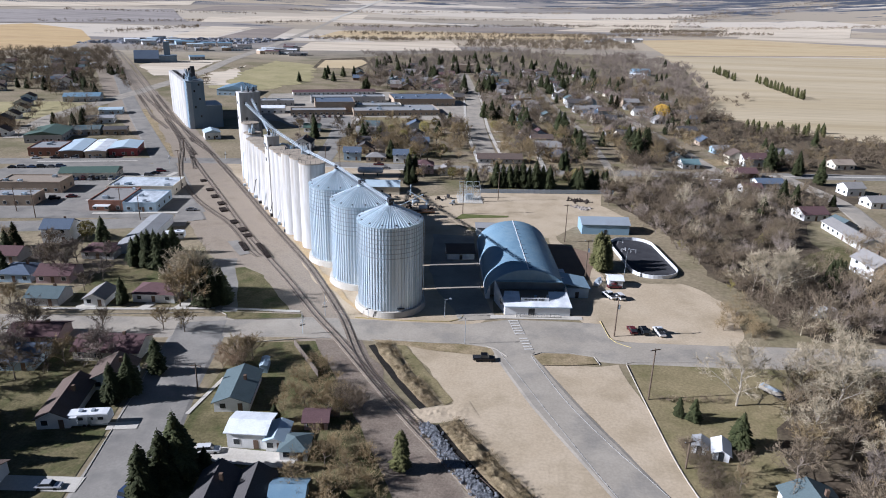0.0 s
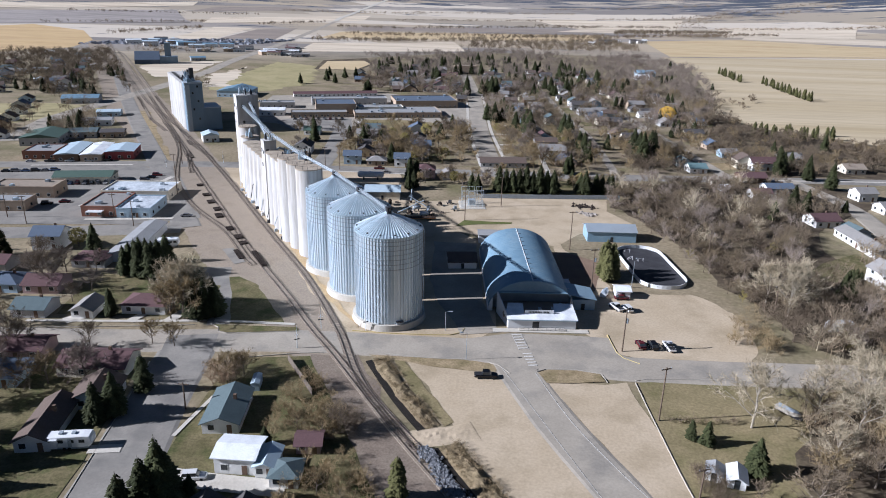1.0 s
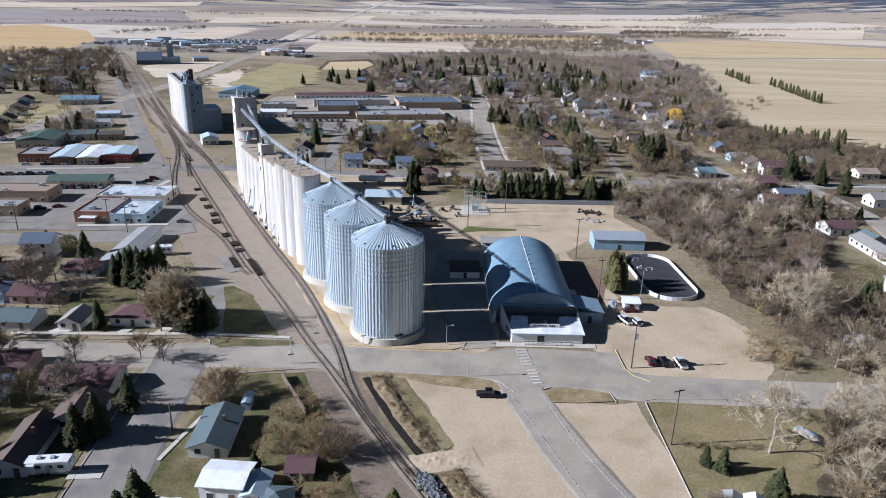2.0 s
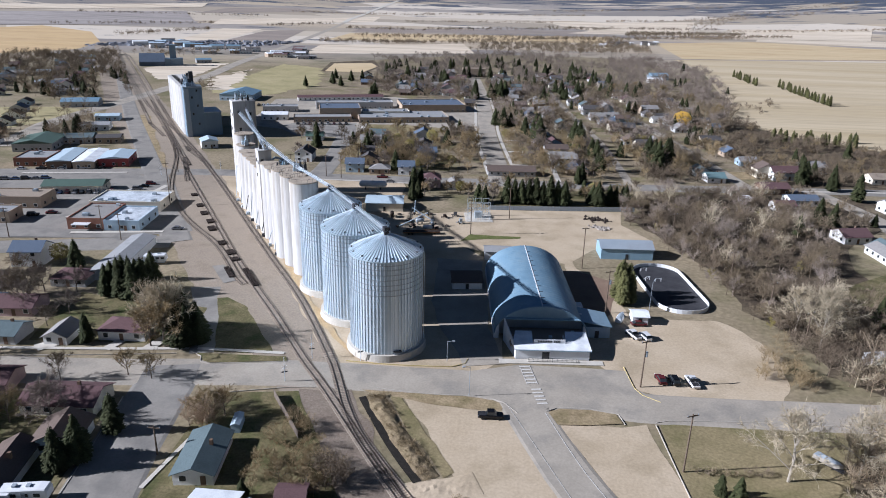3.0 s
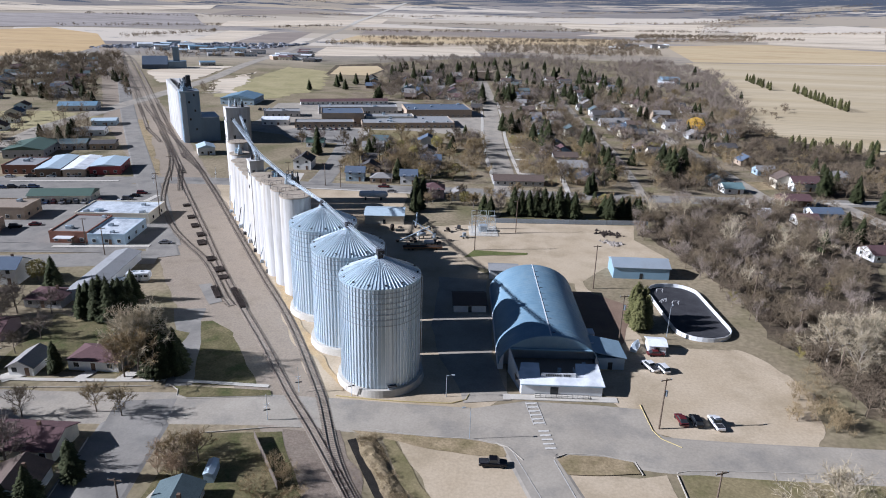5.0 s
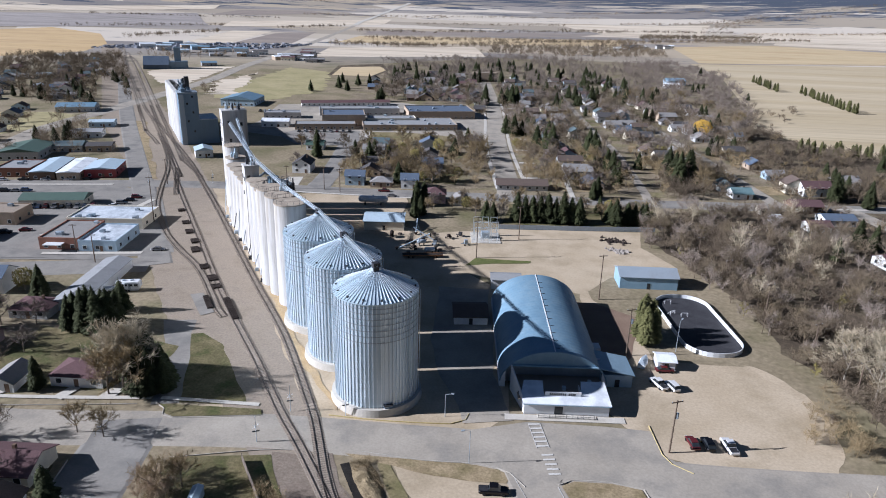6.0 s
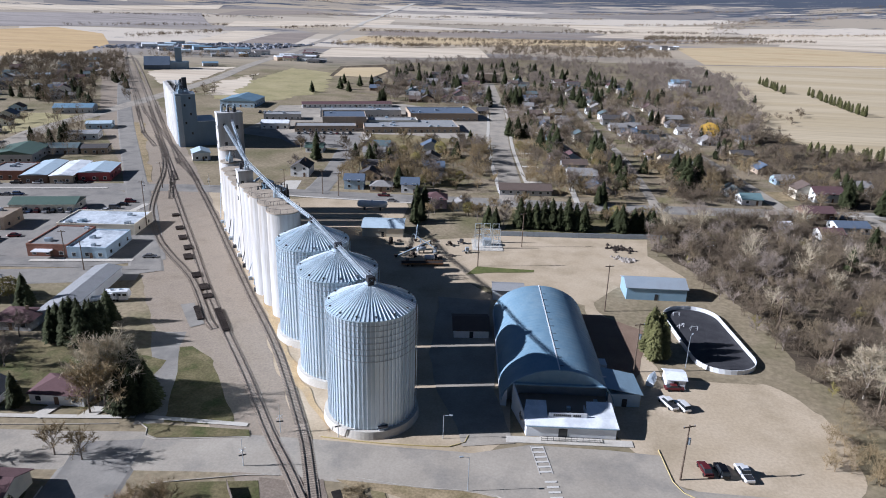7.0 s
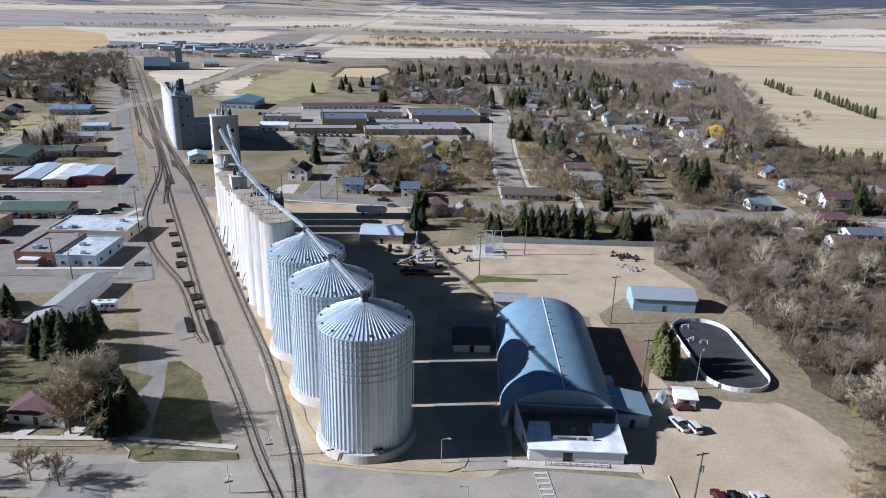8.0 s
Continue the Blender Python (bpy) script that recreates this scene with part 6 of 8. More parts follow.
field("field_gold", [(-407, 1685), (228, 1883), (171, 1602), (-389, 1419)], M_FIELD_GOLD, "golden field strip", 0.13)
field("field_dark", [(-444, 1973), (272, 2253), (244, 2015), (-420, 1738)], M_FIELD_DARK, "dark ploughed field strip", 0.14)
field("field_west", [(-1141, 1443), (-1128, 1604), (-891, 1425), (-714, 1168), (-650, 1006), (-692, 894), (-900, 1050)], M_FIELD_ORANGE, "orange-tan field west of the tracks", 0.12)
field("field_wedge", [(-625, 1250), (-736, 1722), (-642, 1737), (-548, 1262)], M_FIELD_PALE, "yellow-tan field beside the highway", 0.15)
field("field_dark_wedge", [(-544, 1264), (-608, 1666), (-545, 1788), (-453, 1343)], M_FIELD_DARK, "dark ploughed wedge beside the highway", 0.151)
field("field_pale", [(219, 2290), (650, 2250), (457, 2084), (121, 2037)], M_FIELD_PALE, "pale field", 0.16)
field("grass_park", [(-290, 690), (-300, 898), (-240, 866), (-197, 694), (-220, 622), (-272, 616)], M_FIELD_GREEN, "yellow-green open grass", 0.1, 12.0)
field("ball_field", [(-228, 832), (-243, 929), (-199, 955), (-181, 910), (-184, 834)], M_FIELD_GOLD, "orange-tan ball field", 0.17)
field("gravel_pad_north", [(-431, 794), (-428, 838), (-368, 881), (-337, 709), (-363, 698)], M_FIELD_PALE, "pale gravel yard beside the highway", 0.181, 6.0)
field("gravel_pad", [(-316, 825), (-316, 718), (-278, 636), (-262, 642), (-286, 729)], M_FIELD_PALE, "pale gravel pad beside the highway", 0.18, 14.0)
field("grass_west", [(-330, 395), (-300, 500), (-345, 515), (-480, 470), (-480, 380)], M_FIELD_GREEN, "straw-green open grass west of the highway", 0.1)
field("track_grass", [(-270, 496), (-262, 497), (-216, 420), (-174, 353), (-180, 352), (-222, 418)], M_STRAW, "straw-green grass strip beside the yard tracks", 0.1, 3.0)
field("ball_field_rim", [(-232, 828), (-252, 945), (-204, 996), (-178, 912), (-178, 834)], M_LITTER, "dark track round the ball field", 0.165)
field("school_yard", [(-190, 480), (-135, 462), (-25, 496), (-35, 600), (-110, 640), (-205, 600), (-190, 520)], M_ASPHALT, "grey asphalt school yard", 0.12)
field("shop_yard", [(-225, 235), (-140, 250), (-118, 262), (-160, 330), (-200, 342), (-240, 330), (-250, 250)], M_ROAD, "grey asphalt parking area of the shops", 0.121)
field("tank_lot", [(-106, 338), (-96, 345.5), (-52.4, 347), (-49.4, 333), (-50.2, 321), (-90.2, 318)], M_DIRT, "pale dirt lot round the propane tank", 0.1235, 1.5)
field("school_parking", [(-154, 492), (-112.2, 502), (-108, 478), (-111.4, 451.4), (-117.4, 449.7), (-138.2, 447.8), (-160.6, 475.8)], M_ROAD, "pale worn asphalt school parking lot", 0.1215, 1.0)
field("school_lawn", [(-104, 500), (-75.7, 503), (-53.1, 497.9), (-50, 464), (-77.6, 460.9), (-103.1, 470.2)], M_LAWN_DRY, "straw-coloured lawn before the school", 0.1225, 1.5)
field("school_path", [(-103.6, 472), (-100.6, 472), (-104.6, 503), (-107.6, 503)], M_CONCRETE, "pale concrete path to the school", 0.1265, 0.2)
field("street_corner_lot", [(-116, 371), (-109, 373), (-106, 356), (-117, 354)], M_CONCRETE, "pale concrete lot", 0.122)

field("woods_floor", [(46, 308), (66, 345), (125, 366), (128, 470), (165, 590), (182, 530), (228, 484), (300, 470), (320, 396), (160, 372), (168, 330), (125, 286), (112, 235), (140, 215), (125, 180), (82, 182), (78, 206), (71, 223), (69, 250), (59, 284)], M_LITTER, "brown leaf litter under the woods", 0.123, 5.0)
field("thicket_floor", [(60, 130), (76, 160), (125, 168), (130, 100), (80, 60), (56, 90), (62, 112)], M_LITTER, "brown leaf litter under bare trees", 0.124, 5.0)
field("town_floor", TOWN_OUT, M_GARDEN, "brown and straw gardens under the town trees", 0.08)
field("crossing_apron", [(-8, 176), (4, 181), (20, 182), (30, 182), (31, 174), (36, 170), (32, 161), (26, 164), (12, 164.5), (8, 160), (-2, 165)], M_ASPHALT, "grey asphalt crossing before the arena", 0.125)
field("arena_drive", [(-9, 178), (1, 181), (-4, 200), (-9, 250), (-24, 250), (-22, 215), (-17, 197), (-11, 184)], M_ASPHALT, "grey asphalt drive between bins and arena", 0.126, 1.0)


def draped(name, corners, material, label, lift):
    """A field of four corners that lies on the rising plain."""
    (ax, ay), (bx, by), (cx, cy), (dx, dy) = corners
    v, f, n, m = [], [], 16, 10
    for j in range(m + 1):
        for i in range(n + 1):
            u, w = i / n, j / m
            x, y = (1 - w) * ((1 - u) * ax + u * bx) + w * ((1 - u) * dx + u * cx), (1 - w) * ((1 - u) * ay + u * by) + w * ((1 - u) * dy + u * cy)
            v.append((x, y, ground_height(x, y) + lift))
    for j in range(m):
        for i in range(n):
            k = j * (n + 1) + i
            f.append((k, k + 1, k + n + 2, k + n + 1))
    return setting(name, Shape().add(v, f), material, label, "field")


M_FIELD_MAUVE = surface("fallow_field", (0.26, 0.235, 0.22), (0.36, 0.325, 0.3), 60, fine=0.2, fine_size=9, stretch=(0.2, 1, 1), stain=(0.2, 0.18, 0.165), stain_size=80, stain_amount=0.7)
draped("field_dark_far", [(-1183, 2518), (-825, 2838), (-937, 2957), (-1187, 2798)], M_FIELD_DARK, "dark ploughed field far on the plain", 0.50)
draped("field_pale_far", [(-849, 1904), (-506, 2401), (-538, 2698), (-982, 2277)], M_FIELD_PALE, "pale stubble field far on the plain", 0.55)
draped("field_pale_far", [(236, 2087), (516, 2358), (641, 2846), (75, 2725)], M_FIELD_PALE, "pale stubble field below the hills", 0.60)
draped("field_pale_far", [(543, 1961), (957, 2126), (1146, 2548), (699, 2557)], M_FIELD_PALE, "pale stubble strip below the hills", 0.65)
draped("field_mauve_far", [(-1226, 1546), (-885, 1911), (-1243, 2575), (-1711, 2141)], M_FIELD_MAUVE, "mauve-grey fallow field on the plain", 0.80)
draped("field_pale_far", [(-1774, 2219), (-1278, 2792), (-1340, 2981), (-1912, 2390)], M_FIELD_PALE, "pale field far on the plain", 0.85)
draped("highway_far", [(-584, 2290), (-566, 2290), (-602, 2513), (-620, 2513)], M_CONCRETE, "pale highway far on the plain", 1.1)
draped("highway_far", [(-620, 2513), (-602, 2513), (-625, 2989), (-643, 2989)], M_CONCRETE, "pale highway far on the plain", 1.1)
draped("highway_far", [(-643, 2989), (-625, 2989), (-627, 3369), (-645, 3369)], M_CONCRETE, "pale highway far on the plain", 1.1)
draped("highway_far", [(-645, 3369), (-627, 3369), (-627, 3635), (-645, 3635)], M_CONCRETE, "pale highway far on the plain", 1.1)

HOUSE_ROOFS, HOUSE_WALLS = ("grey", "brown", "dark", "maroon", "grey", "slate", "dark", "bluegrey", "brown"), ("white", "cream", "grey", "white", "tan", "blue", "brown")
R9 = random.Random(9)
TAKEN = [(-131, 528, 30), (-160, 506, 22), (-100, 530, 30), (-75, 530, 30), (-60, 545, 30), (-70, 580, 34), (-130, 575, 40), (-175, 600, 26), (-120, 625, 26), (-2, 376, 14), (25, 404, 10), (15, 444, 9)]


def town_house(x, y, rot):
    """A plain town house seen from afar."""
    if any(math.hypot(x - a, y - b) < r for a, b, r in TAKEN):
        return
    TAKEN.append((x, y, 8.5))
    w, d = R9.uniform(8, 13), R9.uniform(7.5, 10)
    h = R9.choice((2.8, 2.8, 3.0, 4.8))
    roof, wall = R9.choice(HOUSE_ROOFS), R9.choice(HOUSE_WALLS)
    along = R9.random() < 0.6
    rise = (d if along else w) * 0.26
    kind = {"grey": "grey", "brown": "brown", "dark": "charcoal", "maroon": "maroon", "bluegrey": "blue-grey", "slate": "slate-blue", "tan": "tan", "paleblue": "pale blue"}[roof]
    t = thing("house", x, y, rot, f"{wall} house with {kind} roof among bare trees", "house", "town houses")
    walls, rf = Shape().box(-w / 2, -d / 2, -0.2, w / 2, d / 2, h), Shape()
    a, b = (w, d) if along else (d, w)
    turn = (lambda p: p) if along else (lambda p: (-p[1], p[0], p[2]))
    for e in (-a / 2, a / 2 - 0.1):
        walls.add([turn(p) for p in ((e, -b / 2, h), (e, b / 2, h), (e, 0, h + rise), (e + 0.1, -b / 2, h), (e + 0.1, b / 2, h), (e + 0.1, 0, h + rise))], [(0, 2, 1), (3, 4, 5), (0, 3, 5, 2), (1, 2, 5, 4)])
    for sgn in (-1, 1):
        z = h - 0.5 * rise / (b / 2)
        q = [turn(p) for p in ((-a / 2 - 0.5, sgn * (b / 2 + 0.5), z), (a / 2 + 0.5, sgn * (b / 2 + 0.5), z), (a / 2 + 0.5, 0, h + rise), (-a / 2 - 0.5, 0, h + rise))]
        rf.add(q + [(p[0], p[1], p[2] + 0.16) for p in q], [(3, 2, 1, 0), (4, 5, 6, 7), (0, 1, 5, 4), (1, 2, 6, 5), (2, 3, 7, 6), (3, 0, 4, 7)])
    part("wall", walls, WALLS[wall], t)
    part("roof", rf, ROOFS[roof], t)
    for k in (-0.3, 0.28):
        part("window", WINDOW, None, t, at=pose(k * w, -d / 2, 1.0))
    part("window", WINDOW, None, t, at=pose(-w / 2, 0, 1.0, 0, 0, -90))
    part("door", DOOR, None, t, at=pose(0, -d / 2, 0))


def line_houses(a, b, step, off, rot):
    a, b = Vector(a), Vector(b)
    d = (b - a).normalized()
    n = Vector((d.y, -d.x))
    k = step * 0.6
    while k < (b - a).length:
        for s in (-1, 1):
            p = a + d * (k + R9.uniform(-3, 3)) + n * s * (off + R9.uniform(-2, 3))
            if not on_street(p.x, p.y, 11):
                town_house(p.x, p.y, rot + R9.uniform(-2, 2))
        k += step


line_houses((12, 372), (-24, 640), 21, 19, 8)
line_houses((-24, 640), (-50, 820), 24, 19, 8)
line_houses((66, 390), (28, 660), 23, 17, 8)
line_houses((115, 385), (80, 640), 25, 18, 8)
line_houses((22, 640), (0, 860), 22, 20, 8)
line_houses((76, 650), (56, 860), 24, 20, 8)
line_houses((124, 520), (112, 700), 26, 16, 8)
line_houses((-78, 650), (-100, 860), 24, 16, 8)
line_houses((-60, 372), (-78, 480), 22, 14, 8)
line_houses((-120, 640), (-150, 800), 24, 18, 8)
line_houses((-90, 650), (-110, 800), 26, 15, 8)
line_houses((152, 300), (166, 235), 24, 20, 14)
line_houses((-250, 395), (-345, 560), 30, 45, 20)
line_houses((-400, 560), (-560, 800), 30, 22, 30)
line_houses((-370, 600), (-520, 880), 34, 20, 30)

R10 = random.Random(10)
for k, (a, b, r) in enumerate(TAKEN[12::3]):
    if 362 < b < 700 and a > -125:
        w, d = R10.uniform(9, 16), R10.uniform(8, 14)
        field("town_lawn", [(a - w, b - d), (a + w, b - d + 2), (a + w - 2, b + d), (a - w - 2, b + d - 2)], R10.choice((M_LAWN, M_LAWN_DRY, M_STRAW)), "patchy green town lawn", 0.084 + 0.0004 * k, 2.0)
CLEAR = [(a, b, r * 0.85) for a, b, r in TAKEN] + [(-84, 484, 20), (-64, 484, 18), (-103, 484, 14)]
rt = random.Random(21)


def grove(x, y, h):
    """Two to four spruces close together."""
    for k in range(rt.choice((1, 2, 3, 4))):
        spruce(x + rt.uniform(-4, 4), y + rt.uniform(-4, 4), h * rt.uniform(0.75, 1.05))


def scatter(poly, count, put, h0, h1, gap=4.0, street=6.5):
    xs, ys = [p[0] for p in poly], [p[1] for p in poly]
    done, tries = 0, 0
    while done < count and tries < count * 40:
        tries += 1
        x, y = rt.uniform(min(xs), max(xs)), rt.uniform(min(ys), max(ys))
        if inside((x, y), poly) and not on_street(x, y, street) and not any(math.hypot(x - a, y - b) < min(r, 7) for a, b, r in CLEAR):
            put(x, y, rt.uniform(h0, h1))
            done += 1


NEAR_TOWN = [(-93, 372), (40, 372), (105, 385), (125, 470), (-20, 500), (-97, 458)]
MID_TOWN = [(-20, 500), (125, 470), (168, 590), (120, 760), (-150, 760), (-150, 640), (-45, 625)]
scatter(NEAR_TOWN, 95, bare, 7, 12)
scatter(NEAR_TOWN, 16, bud, 6, 9)
scatter(MID_TOWN, 40, bare, 9, 13)
scatter([(-44, 322), (60, 326), (60, 350), (-44, 345)], 18, bare, 6, 9)
thicket("town_trees", 31, MID_TOWN, 460, 7, 12, M_TWIG, "distant bare street trees of the town", "trees", 210, CLEAR, 0.12, -0.08, 30)
thicket("town_trees", 34, MID_TOWN, 300, 6, 12, M_MAUVE_TWIG, "mauve-grey bare street trees of the town", "trees", 210, CLEAR, 0.12, -0.08, 30)
thicket("near_town_brush", 33, NEAR_TOWN, 150, 4, 8, M_TAN_TWIG, "tan bare garden trees of the town", "trees", 300, CLEAR, 0.07)
thicket("near_town_trees", 35, NEAR_TOWN, 130, 6, 10, M_TAN_TWIG, "tan bare trees of the town gardens", "trees", 260, CLEAR, 0.08, -0.2, 24)
thicket("far_town_trees", 32, [(-150, 760), (120, 760), (130, 900), (70, 1150), (-60, 1180), (-205, 1000)], 620, 8, 13, M_MAUVE_TWIG, "distant bare street trees of the town", "trees", 110, CLEAR, 0.2, -0.05, 40)
scatter([(-150, 760), (120, 760), (100, 1000), (-160, 1000)], 24, grove, 11, 17)
scatter(MID_TOWN, 22, grove, 9, 14)
scatter([(-60, 640), (110, 640), (90, 860), (-110, 860)], 30, spruce, 11, 16)

# woods east of the rink

WOODS = [(44, 312), (48, 330), (66, 352), (112, 356), (116, 330), (125, 310), (122, 286), (104, 250), (99, 240), (112, 215), (108, 180), (78, 181), (74, 203), (66, 221), (64, 248), (55, 280), (47, 290)]
CLEAR_EAST = [(123, 365, 10), (130, 348, 10), (118, 336, 8), (104.5, 345, 5), (102.5, 356, 5), (130, 297, 9), (100, 383, 8)]
for seed, n, h0, h1, m, lab, cl in ((41, 270, 4, 10, M_WOODS_TWIG, "dense brown bare woods along the creek", 14), (46, 90, 3, 7, M_TWIG, "tan bare brush among the woods", 12), (39, 90, 5, 10, M_MAUVE_TWIG, "grey bare trees of the woods", 12), (47, 12, 9, 12, M_PALE_TWIG, "tall pale trees above the woods", 12), (38, 14, 3, 6, M_BUD, "budding olive shrubs in the woods", 12)):
    thicket("woods", seed, WOODS, n, h0, h1, m, lab, "woods", 480, CLEAR_EAST, 0.05, -0.2, cl)
thicket("woods_edge_brush", 51, [(50.3, 334.5), (67.7, 288.7), (71.5, 252.6), (66.5, 230.0), (72.7, 218.3), (78.0, 208.1), (85.5, 209.6), (80.2, 219.8), (74.0, 231.5), (79.0, 254.1), (75.2, 290.2), (57.8, 336.0)], 95, 2.2, 4.6, M_WOODS_TWIG, "low brown brush at the edge of the lot", "shrubs", 300, CLEAR_EAST, 0.05, -0.3, 16)
thicket("woods", 42, [(120, 386), (128, 470), (163, 600), (170, 530), (205, 480), (300, 455), (300, 404), (200, 398)], 420, 4, 9, M_WOODS_TWIG, "dense brown bare woods beside the field", "woods", 240, CLEAR + [(168 + 8 * k, 500 - k, 5) for k in range(7)], 0.1, -0.05, 20)
thicket("woods", 50, [(66, 372), (112, 372), (118, 388), (112, 470), (100, 480), (70, 470)], 90, 5, 10, M_WOODS_TWIG, "brown bare trees among the eastern gardens", "woods", 260, CLEAR + CLEAR_EAST, 0.08, -0.25, 18)
thicket("woods", 37, [(100, 330), (112, 300), (142, 300), (148, 330), (140, 372), (100, 366)], 70, 4, 8, M_TWIG, "brown bare garden trees of the eastern street", "trees", 280, CLEAR + CLEAR_EAST, 0.06, -0.4, 14)
thicket("woods", 36, [(112, 380), (170, 384), (200, 420), (160, 440), (118, 430)], 90, 4, 9, M_TWIG, "brown bare garden trees beyond the main street", "trees", 260, CLEAR + [(138, 396, 11), (159, 413, 9), (186, 398, 9)], 0.07, -0.4, 14)
thicket("woods", 48, [(120, 376), (140, 470), (168, 560), (172, 520), (205, 475), (300, 445), (300, 404), (200, 395)], 70, 4, 9, M_TAN_TWIG, "tan bare garden trees beside the field", "woods", 240, CLEAR, 0.09)
thicket("field_shrubs", 49, [(168, 590), (190, 600), (230, 690), (205, 730), (180, 700)], 34, 3, 7, M_TWIG, "scattered bare shrubs at the field edge", "shrubs", 200, (), 0.1)
thicket("woods", 43, [(165, 590), (130, 800), (110, 1100), (190, 1180), (245, 1000), (205, 760)], 620, 6, 11, M_MAUVE_TWIG, "bare woods at the edge of town", "woods", 120, (), 0.19, -0.1, 30)
thicket("woods", 44, [(56, 140), (75, 163), (112, 168), (118, 120), (100, 90), (62, 100), (66, 128)], 80, 5, 10, M_TWIG, "dense brown bare thicket behind the lawn", "woods", 420, (), 0.04, -0.1, 12)
thicket("woods", 40, [(56, 140), (75, 163), (112, 168), (118, 120), (100, 90), (62, 100), (66, 128)], 30, 5, 9, M_TAN_TWIG, "tan bare brush behind the lawn", "woods", 420, (), 0.04, -0.1, 12)
thicket("woods", 45, [(80, 178), (112, 180), (140, 230), (150, 280), (128, 262), (105, 225)], 80, 6, 11, M_TWIG, "brown bare trees round the creek", "woods", 320, CLEAR, 0.055)
thicket("windbreak", 51, [(-372, 1308), (-217, 1352), (221, 1815), (225, 1835), (-222, 1375), (-376, 1325)], 240, 7, 11, M_TWIG, "distant rows of bare shelter trees", "trees", 60, (), 0.3)
thicket("windbreak", 52, [(-370, 1560), (230, 1750), (230, 1775), (-372, 1580)], 160, 7, 11, M_TWIG, "distant rows of bare shelter trees", "trees", 50, (), 0.4)
thicket("farm_trees", 53, [(-100, 1230), (60, 1200), (230, 1300), (210, 1660), (100, 1500), (-60, 1420)], 460, 8, 14, M_TWIG, "distant bare farmstead trees", "trees", 80, (), 0.32)
thicket("west_trees", 54, [(-340, 530), (-300, 540), (-420, 760), (-560, 960), (-660, 870), (-470, 600)], 620, 7, 13, M_TWIG, "distant bare trees of the western streets", "trees", 110, CLEAR, 0.19)
thicket("west_trees", 55, [(-260, 390), (-235, 420), (-290, 500), (-300, 430)], 26, 7, 10, M_TWIG, "bare trees behind the shops", "trees", 200, CLEAR, 0.07)
thicket("east_trees", 56, [(250, 1900), (620, 2150), (660, 2250), (300, 2080)], 300, 8, 14, M_TWIG, "distant bare shelter woods on the plain", "trees", 60, (), 0.5)
for k, (a, b, w, n) in enumerate((((-385, 1351), (-182, 1373), 10, 60), ((-470, 1890), (-256, 1895), 12, 60), ((-187, 1405), (-38, 1428), 10, 50), ((-265, 1958), (261, 2322), 14, 150), ((151, 1659), (441, 1943), 60, 170), ((428, 1884), (566, 1975), 60, 110), ((590, 2594), (917, 3189), 90, 130), ((-1413, 3673), (-983, 3445), 60, 120), ((-780, 1315), (-723, 1630), 26, 90), ((-684, 1888), (-581, 2183), 14, 50), ((944, 2987), (1409, 3270), 60, 110), ((617, 2900), (1500, 3500), 60, 160), ((-1150, 1650), (-860, 1950), 16, 70), ((-400, 2450), (100, 2650), 20, 100), ((-1500, 2300), (-900, 2500), 24, 110), ((60, 2330), (640, 2480), 30, 190), ((300, 2780), (900, 2950), 40, 170), ((-420, 2900), (250, 3050), 26, 150), ((650, 2400), (1300, 2560), 36, 190), ((-900, 2750), (-350, 2850), 26, 120), ((120, 3250), (900, 3450), 50, 200), ((-330, 1530), (215, 1700), 12, 150), ((520, 2000), (760, 2150), 40, 110))):
    d = (Vector(b) - Vector(a)).normalized()
    n2 = Vector((-d.y, d.x)) * w / 2
    a, b = Vector(a), Vector(b)
    thicket("shelterbelt", 300 + k, [tuple(a - n2), tuple(b - n2), tuple(b + n2), tuple(a + n2)], n, 6, 12, M_TWIG, "distant bare shelterbelt between fields", "trees", 40, (), 0.5)
thicket("garden_brush", 59, [(-47, 136), (-40, 138), (-31, 130), (-28, 122), (-33, 120), (-46, 129)], 12, 2, 4, M_TAN_TWIG, "tan bare garden bushes", "bushes", 360, (), 0.03, -0.5, 20, 0)
thicket("lawn_brush", 60, [(38.5, 130.2), (41.5, 128.7), (43.3, 124.9), (45.5, 113.8), (46.3, 107.1), (40.4, 106.4), (39.6, 116.5)], 150, 1.4, 3.8, M_WOODS_TWIG, "brown bare brush along the lawn", "brush", 150, (), 0.025, -0.6, 20, 0)
thicket("lawn_brush", 65, [(37, 144), (53, 145.2), (53, 147), (37, 146)], 46, 0.8, 2.0, M_TWIG, "low brown brush across the lawn", "brush", 110, (), 0.025, -0.6, 20, 0)
thicket("lot_brush", 66, [(60, 181), (73, 179), (72, 192), (66, 194)], 34, 2, 5, M_TAN_TWIG, "tan-brown brush at the lot edge", "brush", 260, (), 0.035, -0.6, 20, 0)
thicket("ditch_brush", 57, [(-42, 150), (-38, 148), (-30, 132), (-22, 118), (-26, 117), (-36, 136)], 24, 1.5, 3.5, M_TAN_TWIG, "tan bare brush beside the tracks", "brush", 220, (), 0.03)
thicket("garden_shrubs", 68, [(-45.6, 135.8), (-45.6, 144.3), (-42.1, 151.4), (-36.8, 146.8), (-28.2, 138.2), (-25.5, 130.8), (-36.1, 129.4), (-44.4, 128.3)], 46, 2.0, 5.0, M_TAN_TWIG, "tan bare shrubs along the old fence", "brush", 340, (), 0.035, -0.6)
thicket("garden_shrubs", 69, [(-33.6, 134.0), (-28.0, 137.0), (-24.9, 130.9), (-30.9, 128.0)], 12, 4.0, 6.5, M_WOODS_TWIG, "brown bare shrubs beside the track", "brush", 360, (), 0.035, -0.9)
